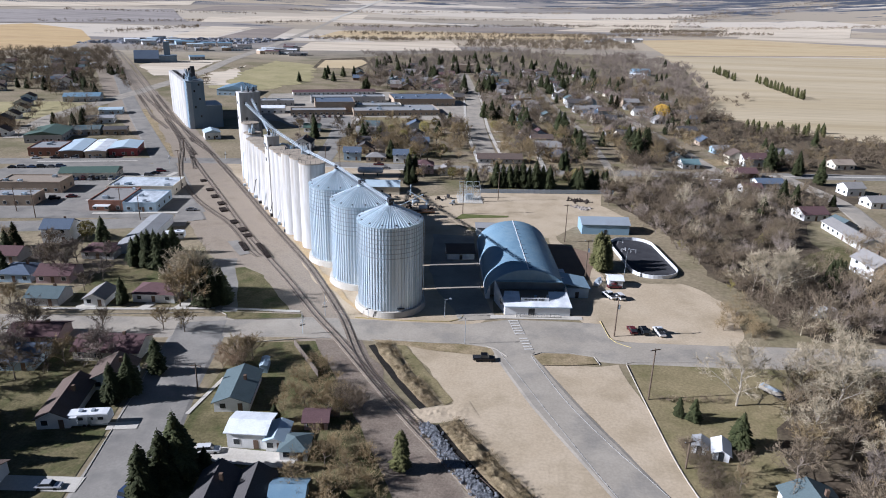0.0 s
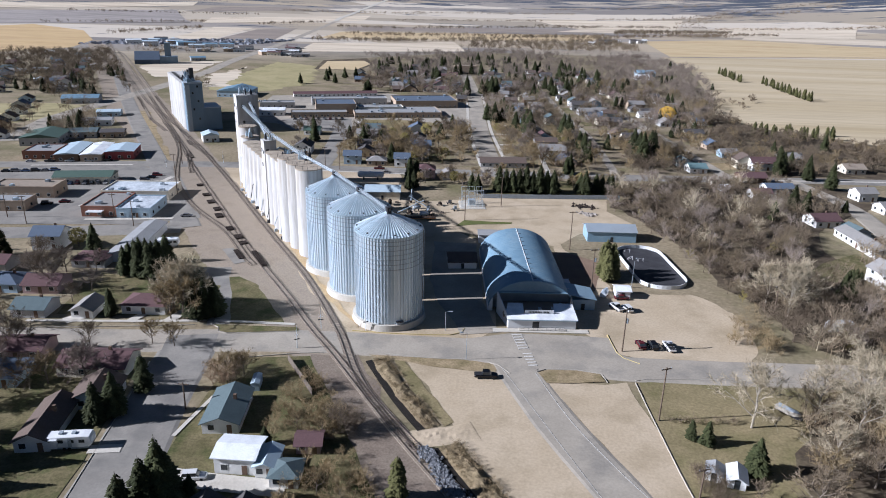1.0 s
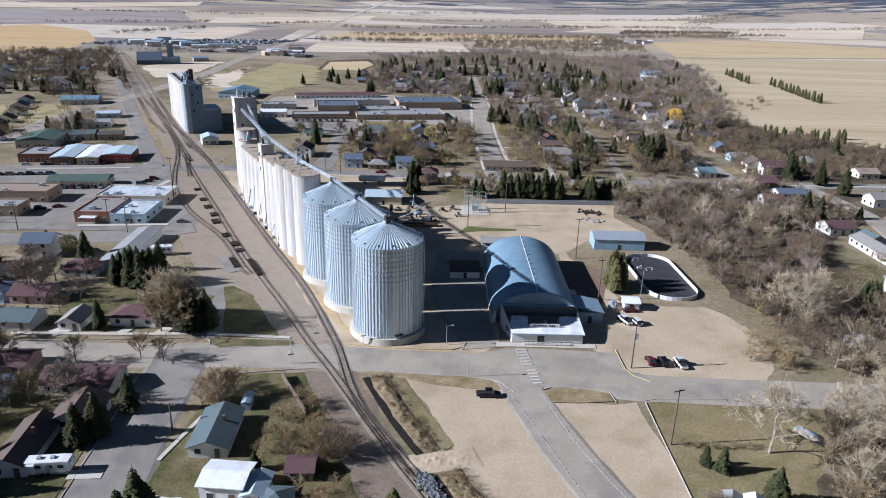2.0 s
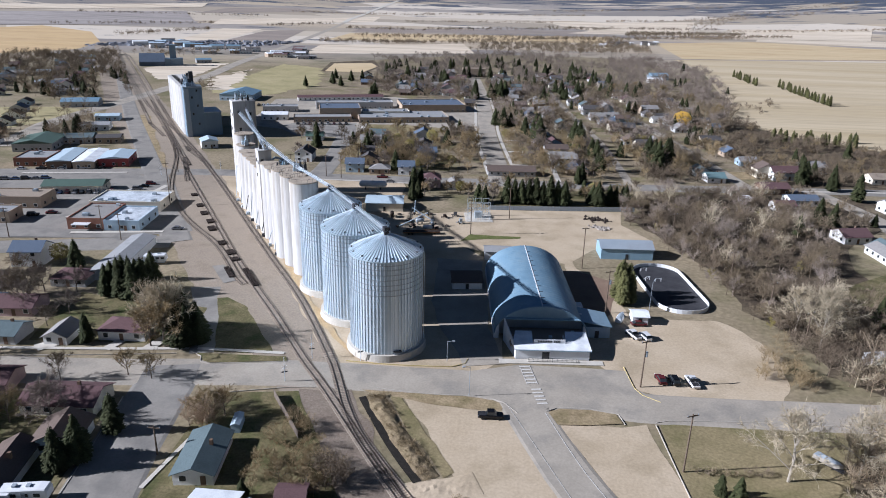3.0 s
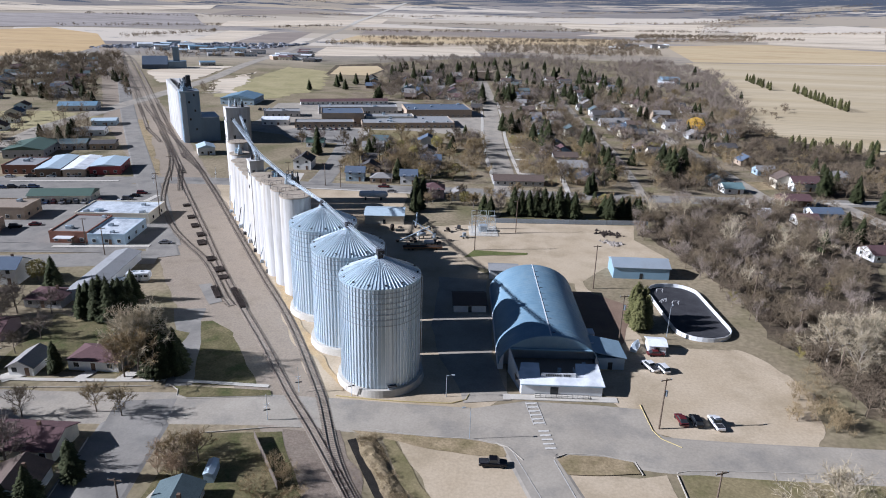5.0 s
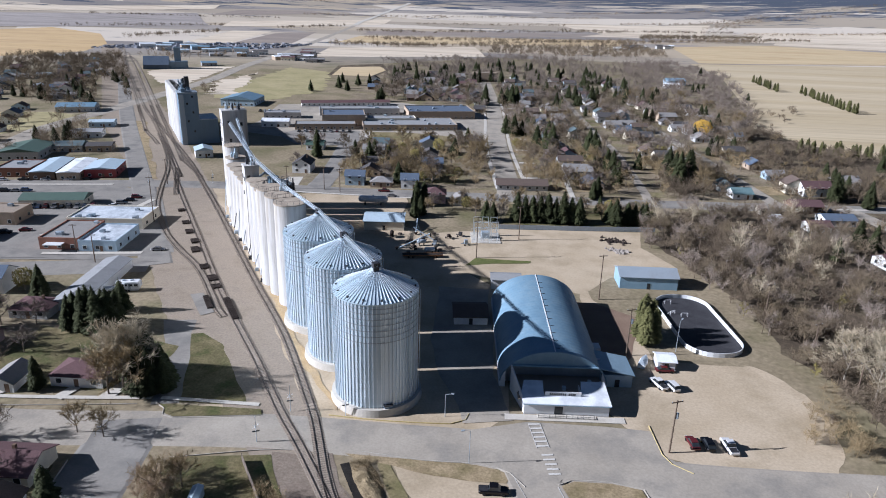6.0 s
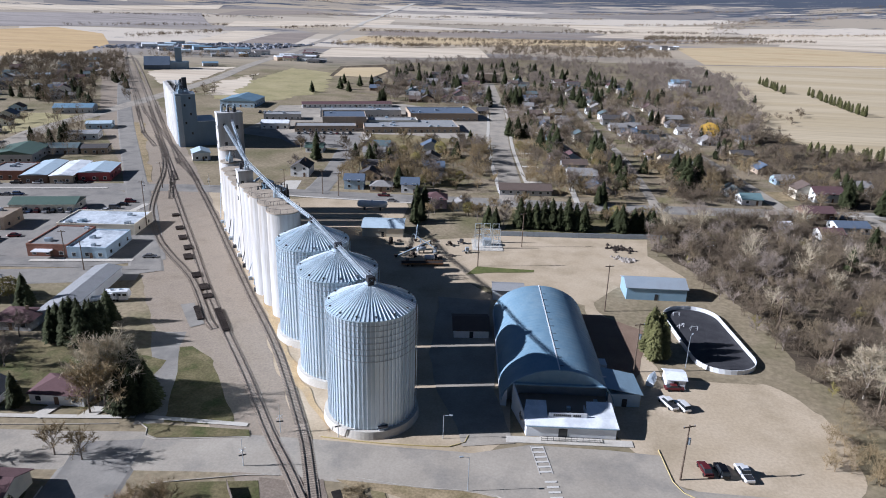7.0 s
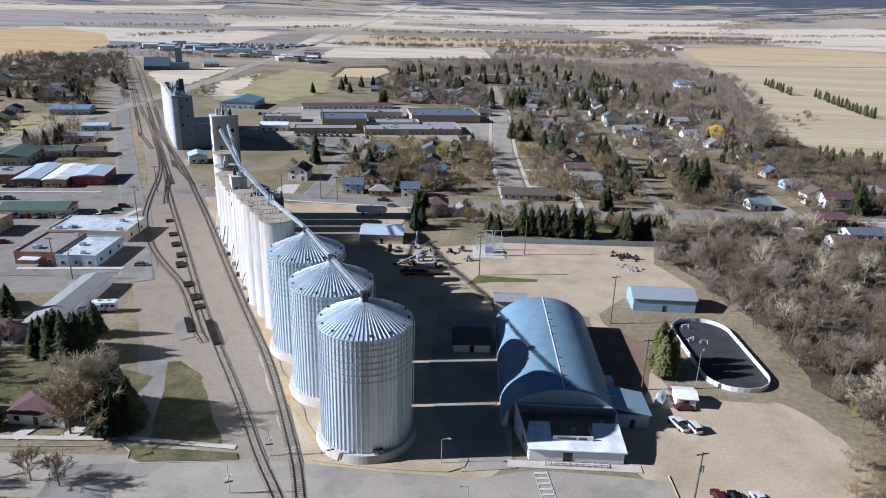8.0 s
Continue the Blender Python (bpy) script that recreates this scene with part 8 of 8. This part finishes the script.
def flat_trailer(x, y, rot, l, label):
    t = thing("equipment_trailer", x, y, rot, label, "trailer", "yard equipment")
    part("deck", Shape().box(-l / 2, -1.2, 0.9, l / 2, 1.2, 1.1), M_OLD_TIE, t)
    part("side_rail", Shape().box(-l / 2, -1.3, 0.8, l / 2, -1.2, 1.2).box(-l / 2, 1.2, 0.8, l / 2, 1.3, 1.2), paint("faded_orange_steel", (0.35, 0.16, 0.06)), t)
    for x0 in (-l * 0.35, -l * 0.25, l * 0.35):
        for s in (-1.05, 1.05):
            part("wheel", WHEEL, None, t, at=pose(x0, s, 0.36))


flat_trailer(-33.5, 274.5, 12, 14, "long flat equipment trailer in the yard")
for k, (x, y) in enumerate(((-40, 288), (-36, 290), (-31, 287), (-27, 296), (-23, 299), (-20, 290), (-38, 282), (-30, 281))):
    t = thing("farm_implement", x, y, 40 * k, "rusty farm implement parked in the yard", "machinery", "yard equipment")
    part("frame", Shape().box(-1.8, -0.15, 0.5, 1.8, 0.15, 0.75).box(-0.15, -1.1, 0.5, 0.15, 1.1, 0.75).box(-0.6, -0.5, 0.7, 0.6, 0.5, 1.6 + 0.2 * (k % 3)), (M_OLD_TIE, M_DARK, M_GREY_SHEET)[k % 3], t)
    for s in (-1.1, 1.1):
        part("wheel", WHEEL, None, t, at=pose(0.6, s, 0.34))

M_GREY_WOOD = surface("weathered_fence_wood", (0.11, 0.09, 0.075), (0.18, 0.15, 0.125), 2, fine=0.25)
M_STONE = surface("grey_rubble", (0.28, 0.25, 0.22), (0.42, 0.38, 0.34), 1, fine=0.3, spread=0.3)


def rubble(name, seed, pts, n, r, material, label, category="stones"):
    rnd = random.Random(seed)
    sh = Shape()
    for k in range(n):
        i = rnd.randrange(len(pts) - 1)
        u = rnd.random()
        x, y = pts[i][0] + (pts[i + 1][0] - pts[i][0]) * u + rnd.gauss(0, pts[i][2]), pts[i][1] + (pts[i + 1][1] - pts[i][1]) * u + rnd.gauss(0, pts[i][2])
        s = r * rnd.uniform(0.5, 1.3)
        v = [Vector(d).normalized() * s * rnd.uniform(0.7, 1.2) + Vector((x, y, s * 0.35 + pts[i][3])) for d in ((1, 0, -.3), (.3, .9, -.2), (-.8, .5, -.3), (-.7, -.6, -.2), (.4, -.9, -.3), (.2, .1, .9))]
        sh.add(v, [(0, 1, 5), (1, 2, 5), (2, 3, 5), (3, 4, 5), (4, 0, 5)])
    return tagged(new(name, sh.mesh(name, material)), label, category, "", "stuff")


rubble("rubble_pile", 1, [(31, 306, 1.2, 0), (38, 304, 1.2, 0)], 60, 0.7, M_OLD_TIE, "dark heap of tyres and rubble in the yard", "rubble")
rubble("rubble_pile", 2, [(33, 296, 1.2, 0), (37, 293, 1.2, 0)], 60, 0.6, M_STONE, "pale broken concrete heap", "rubble")


def grain_auger(x, y, rot, l, label):
    """An inclined auger tube on a wheeled frame."""
    t = thing("grain_auger", x, y, rot, label, "auger", "yard equipment")
    top = Vector((l * 0.9, 0, l * 0.42))
    part("tube", Shape().tube((0, 0, 0.5), top, 0.22, 0.22, 8, True), M_GALV, t)
    part("spout", Shape().tube(top, top + Vector((0.25, 0, -1.1)), 0.2, 0.28, 8), M_DARK, t)
    part("hopper", Shape().cyl(-0.3, 0, 0.15, 0.9, 0.35, 0.8, 8), M_OLD_TIE, t)
    for sy in (-1.0, 1.0):
        part("strut", Shape().tube((l * 0.5, sy, 0.35), (l * 0.62, 0, l * 0.29), 0.07, 0.07, 6), M_GREY_SHEET, t)
        part("wheel", WHEEL, None, t, at=pose(l * 0.5, sy, 0.34))
    part("axle", Shape().tube((l * 0.5, -1.0, 0.35), (l * 0.5, 1.0, 0.35), 0.07, 0.07, 6), M_GREY_SHEET, t)


def fuel_tank(x, y, rot, l, label, skin):
    t = thing("fuel_tank", x, y, rot, label, "tank", "yard equipment")
    secs = []
    for u, q in ((-l / 2 - 0.25, 0.3), (-l / 2 - 0.1, 0.8), (-l / 2, 1.0), (l / 2, 1.0), (l / 2 + 0.1, 0.8), (l / 2 + 0.25, 0.3)):
        secs.append([(u, 0.75 * q * math.cos(math.pi * k / 7), 1.6 + 0.75 * q * math.sin(math.pi * k / 7)) for k in range(14)])
    part("vessel", loft(Shape(), secs), skin, t, smooth=True)
    for u in (-l * 0.3, l * 0.3):
        part("saddle", Shape().box(u - 0.12, -0.6, -0.1, u + 0.12, 0.6, 1.1), M_DARK, t)


def pallet_stack(x, y, rot, n, label):
    t = thing("pallet_stack", x, y, rot, label, "pallets", "yard equipment")
    for k in range(n):
        sh = Shape()
        for q in range(5):
            sh.box(-0.6, -0.55 + 0.26 * q, 0.12 + 0.15 * k, 0.6, -0.45 + 0.26 * q + 0.06, 0.15 + 0.15 * k)
        for q in (-0.55, -0.05, 0.45):
            sh.box(q, -0.55, 0.02 + 0.15 * k, q + 0.1, 0.66, 0.12 + 0.15 * k)
        part("pallet", sh, M_GREY_WOOD, t)


grain_auger(-43.4, 280.3, 20, 13, "long galvanised grain auger on wheels"), grain_auger(-31.7, 291.0, 160, 10, "galvanised grain auger on wheels"), grain_auger(-39.9, 298.0, 95, 9, "short galvanised grain auger on wheels")
fuel_tank(-31.7, 278.6, 10, 3.2, "white fuel tank on dark saddles", M_WHITE_METAL), fuel_tank(-48.2, 293.2, 100, 2.6, "rusty fuel tank on dark saddles", M_OLD_TIE), fuel_tank(-35.8, 286.2, 20, 2.8, "grey fuel tank on dark saddles", M_GREY_SHEET)
for x, y, n in ((-45.8, 296.7, 4), (-39.0, 277.1, 6), (-28.4, 282.5, 5), (-36.3, 295.2, 3), (-25.0, 285.3, 4), (-33.0, 299.6, 5)):
    pallet_stack(x, y, 17 * n, n, "stack of weathered wooden pallets in the yard")

# ---- ditch and creek beside the tracks ----
M_WEED = surface("dead_weeds", (0.15, 0.118, 0.07), (0.25, 0.197, 0.12), 2, fine=0.35, fine_size=0.4, bump=0.2, stain=(0.16, 0.12, 0.08), stain_size=4)
# Near-black tone stands for shade in the ditch and for the wet creek bed.
M_DITCH = surface("ditch_shade_and_wet_bed", (0.014, 0.013, 0.012), (0.032, 0.028, 0.024), 2, fine=0.3)


def bank(name, pts, w, h, material, label, seed=1):
    """An uneven earth bank along a line."""
    line = curve_points(pts, 0.7)
    v, f, n = [], [], 13
    for i, p in enumerate(line):
        d = (line[min(i + 1, len(line) - 1)] - line[max(i - 1, 0)]).normalized()
        s = Vector((-d.y, d.x))
        for k in range(n):
            u = k / (n - 1) * 2 - 1
            q = p + s * (u * w / 2 * (1 + 0.25 * noise.noise(Vector((p.x * 0.2, p.y * 0.2, seed)))))
            end = min(1.0, i / 7, (len(line) - 1 - i) / 7)
            z = 0.1 + end * h * (1 - u * u) ** 1.3 * (0.55 + 0.5 * noise.noise(Vector((q.x * 0.3, q.y * 0.3, seed + 5))) + 0.45 * noise.noise(Vector((q.x * 0.9, q.y * 0.9, seed)))) if abs(u) < 1 else 0.0
            v.append((q.x, q.y, z))
    for i in range(len(line) - 1):
        for k in range(n - 1):
            f.append((i * n + k, (i + 1) * n + k, (i + 1) * n + k + 1, i * n + k + 1))
    return setting(name, Shape().add(v, f), material, label, "bank")


DITCH = [(-30.5, 161.2), (-24.1, 149.9), (-19.1, 141.8), (-14.1, 134.7)]
CREEK = [(-11.2, 128.6), (-7.9, 123.2), (-4.7, 118.3), (-1.1, 112.9), (2.6, 108.1), (8.0, 100.5)]
setting("ditch_bed", ribbon(Shape(), curve_points(DITCH, 2), 1.7, 0.2), M_DITCH, "ditch bed coloured near black for its shade", "ditch")
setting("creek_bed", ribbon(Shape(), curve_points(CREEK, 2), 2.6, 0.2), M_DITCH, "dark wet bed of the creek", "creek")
bank("ditch_bank", [(p[0] + 2.3, p[1] + 1.3) for p in DITCH], 4.6, 1.1, M_WEED, "weedy straw-coloured bank of the ditch", 3)
bank("creek_bank", [(p[0] + 3.2, p[1] + 1.9) for p in CREEK], 5.0, 1.3, M_WEED, "weedy tan bank of the creek", 4)
bank("gravel_crossing", [(-17.0, 130.4), (-13.4, 132.2), (-8.6, 133.8), (-3.0, 136.2)], 6.4, 0.42, M_DIRT, "pale gravel crossing over the ditch", 8)
patch("ditch_grass", [(-25.6, 163.7), (-23.1, 164.7), (-15.1, 151.1), (-7.7, 138.2), (-9.3, 136.6), (-17.6, 149.4)], M_LAWN_DRY, "green-straw grass edge of the ditch", None, 1.1, 1.0)
patch("verge_grass", [(-32.3, 164.6), (-25.0, 165.6), (-5.8, 164.7), (1.5, 162.7), (0.4, 160.2), (-12.6, 160.1), (-24.4, 162.0)], M_STRAW, "straw grass verge along the cross street", None, 1.1, 1.0)
M_RIPRAP = surface("blue_grey_riprap", (0.085, 0.09, 0.1), (0.25, 0.26, 0.28), 0.8, fine=0.3)
M_WEED_STALK = surface("dry_weed_stalks", (0.2, 0.155, 0.088), (0.31, 0.24, 0.142), 2, fine=0.3, fine_size=0.4)


def stones(name, seed, line, n, r, spread, material, label):
    """Broken stones tipped along a line: too many to count."""
    rnd = random.Random(seed)
    sh = Shape()
    pts = curve_points(line, 1.0)
    for k in range(n):
        p = rnd.choice(pts) + Vector((rnd.gauss(0, spread), rnd.gauss(0, spread)))
        m = Matrix.Translation((p.x, p.y, 0.25 + rnd.uniform(0, 0.25))) @ Euler((rnd.uniform(0, 6), rnd.uniform(0, 6), rnd.uniform(0, 6))).to_matrix().to_4x4()
        q = r * rnd.uniform(0.5, 1.3)
        v = [m @ Vector((x * q * rnd.uniform(0.6, 1.1), y * q * rnd.uniform(0.5, 1.0), z * q * rnd.uniform(0.4, 0.9))) for z in (-1, 1) for x, y in ((-1, -1), (1, -1), (1, 1), (-1, 1))]
        sh.add(v, [(3, 2, 1, 0), (4, 5, 6, 7), (0, 1, 5, 4), (1, 2, 6, 5), (2, 3, 7, 6), (3, 0, 4, 7)])
    return tagged(new(name, sh.mesh(name, material)), label, "stones", "", "stuff")


stones("riprap", 5, [(p[0] - 1.3, p[1] - 0.8) for p in CREEK[:5]], 1300, 0.25, 0.7, M_RIPRAP, "blue-grey riprap stones along the creek")
thicket("weeds", 61, [(p[0] + o, p[1] + 0.6 * o) for p, o in zip(DITCH + DITCH[::-1], (0.9, 0.9, 0.9, 0.9, 4.4, 4.4, 4.4, 4.4))], 460, 0.4, 1.3, M_WEED_STALK, "straw-coloured dead weeds on the ditch bank", "weeds", 44, (), 0.045, -0.3, 4, 0)
thicket("weeds", 62, [(p[0] + o, p[1] + 0.6 * o) for p, o in zip(CREEK + CREEK[::-1], (1.3,) * 6 + (5.6,) * 6)], 520, 0.5, 1.6, M_WEED_STALK, "straw-coloured dead weeds on the creek bank", "weeds", 44, (), 0.045, -0.3, 4, 0)
thicket("weeds", 67, [(-33, 160), (-31, 161), (-19, 138), (-4, 114), (8, 94), (6, 93), (-12, 121), (-22, 138)], 120, 0.4, 1.1, M_WEED_STALK, "straw-coloured dead weeds beside the track", "weeds", 30, (), 0.03, -0.1, 5, 0)
thicket("weeds", 64, [(71, 205), (76, 208), (74, 178), (69, 180)], 60, 1.0, 3.0, M_WEED_STALK, "straw-coloured brush at the lot edge", "weeds", 90, (), 0.035, -0.6, 9, 0)

# ---- fences ----
def board_fence(pts, h, material, label, step=2.4):
    t = tagged(new("fence"), label, "fence", "garden fences")
    for a, b in zip(pts, pts[1:]):
        a, b = Vector(a), Vector(b)
        n = max(1, int((b - a).length / step))
        ang = math.degrees(math.atan2(b.y - a.y, b.x - a.x))
        l = (b - a).length / n
        panel = Shape().box(0.04, -0.04, 0.05, l - 0.04, 0.04, h).mesh("panel", material)
        post = Shape().box(-0.07, -0.07, -0.3, 0.07, 0.07, h + 0.1).mesh("post", material)
        for k in range(n):
            p = a + (b - a) * k / n
            part("panel", panel, None, t, at=pose(p.x, p.y, 0, 0, 0, ang))
            part("post", post, None, t, at=pose(p.x, p.y, 0, 0, 0, ang))
    return t


M_FENCE_SHEET = surface("blue_grey_fence_panel", (0.25, 0.29, 0.33), (0.36, 0.4, 0.44), 3, rough=0.7, fine=0.15)
board_fence([(-49.8, 158.6), (-39.8, 144.4)], 1.9, M_GREY_WOOD, "weathered wooden board fence beside the garden")
board_fence([(-9.5, 311), (20, 315), (52, 320)], 1.9, M_FENCE_SHEET, "long blue-grey panel fence behind the dirt yard")
board_fence([(-38, 128.5), (-31, 129.5)], 1.6, M_GREY_WOOD, "short weathered wooden fence")


def blue_shelter():
    t = thing("garden_storage", -53.2, 146.5, 10, "small pale blue garden storage box", "shed")
    part("body", Shape().box(-0.9, -2.2, 0, 0.9, 2.2, 2.0), WALLS["blue"], t)
    part("lid", Shape().add([(-1, -2.3, 2.0), (1, -2.3, 2.0), (1, 2.3, 2.0), (-1, 2.3, 2.0), (0, -2.3, 2.4), (0, 2.3, 2.4)], [(0, 1, 4), (1, 2, 5, 4), (2, 3, 5), (3, 0, 4, 5), (3, 2, 1, 0)]), ROOFS["paleblue"], t)


blue_shelter()


def boat(x, y, rot, label, skin=M_WHITE_METAL):
    t = thing("boat", x, y, rot, label, "boat", "boats")
    part("hull", loft(Shape(), [slab(-2.6, 0.9, 0.4, 1.4, 0.2), slab(0.5, 1.0, 0.4, 1.45, 0.2), slab(1.8, 0.7, 0.5, 1.5, 0.15), slab(2.9, 0.12, 0.9, 1.6, 0.05)]), skin, t)
    part("cover", Shape().add([(-2.5, -0.85, 1.4), (1.6, -0.7, 1.5), (2.7, 0, 1.6), (1.6, 0.7, 1.5), (-2.5, 0.85, 1.4), (-1, 0, 1.8)], [(0, 1, 5), (1, 2, 5), (2, 3, 5), (3, 4, 5), (4, 0, 5)]), M_GREY_SHEET, t)
    part("trailer", Shape().box(-2.0, -0.6, 0.2, 3.4, 0.6, 0.42), M_DARK, t)


boat(-121.0, 227.0, 30, "covered white boat on a trailer"), boat(32.2, 210.6, 70, "small white boat beside the hut"), boat(64.6, 151.4, -50, "dull tan covered boat on the lawn", M_KERB)


def sidewalk(pts, w=1.25, label="pale concrete sidewalk"):
    SIDE_Z[0] += 0.003
    return setting("sidewalk", ribbon(Shape(), curve_points(pts, 4), w, SIDE_Z[0]), M_CONCRETE, label, "sidewalk")


SIDE_Z = [0.21]
sidewalk([(-125, 169.3), (-95, 173.4), (-78, 176.3)])
sidewalk([(-76, 176.6), (-54, 177.6)])
sidewalk([(-98, 172.5), (-96.5, 178)], 2.6, "pale concrete driveway")
sidewalk([(-88, 174.5), (-86.5, 181)], 3.2, "pale concrete driveway")
sidewalk([(-115, 170.5), (-112, 174)], 4.0, "pale concrete driveway")
sidewalk([(-71, 121), (-74, 120.4), (-77, 119.8)], 2.6, "pale concrete driveway under the camper")
sidewalk([(-62, 115), (-53, 114), (-36, 113.6)], 4.5, "pale concrete driveway")
sidewalk([(-63, 126), (-62, 134), (-61, 141)], 0.9)
sidewalk([(-90, 101), (-72, 102.5)], 4.0, "pale concrete driveway")
sidewalk([(1.5, 372), (-11, 473), (-18.5, 572), (-29.5, 692)], 2.0), sidewalk([(-13, 372), (-26, 473), (-33.5, 572), (-44.5, 692)], 2.0)
sidewalk([(22, 364), (17, 438), (13, 458), (9, 480)], 2.6, "pale concrete lane beside the white house"), sidewalk([(130, 369), (200, 378), (300, 388)], 2.0)
for k in range(8):
    a = 396 + 34 * k
    sidewalk([(0.5 - 0.085 * (a - 372), a), (9 - 0.085 * (a - 372), a + 1.0)], 3.0, "pale concrete driveway")
sidewalk([(-110, 346), (-96, 345.5), (-40, 347)], 1.6), sidewalk([(-160, 252), (-128, 259)], 2.2), sidewalk([(-172, 268), (-160, 300), (-158, 320)], 2.6)
sidewalk([(-215, 262), (-195, 262)], 2.0), sidewalk([(-235, 328), (-188, 339)], 2.0), sidewalk([(-120, 505), (-113, 530), (-112, 540)], 3.5)
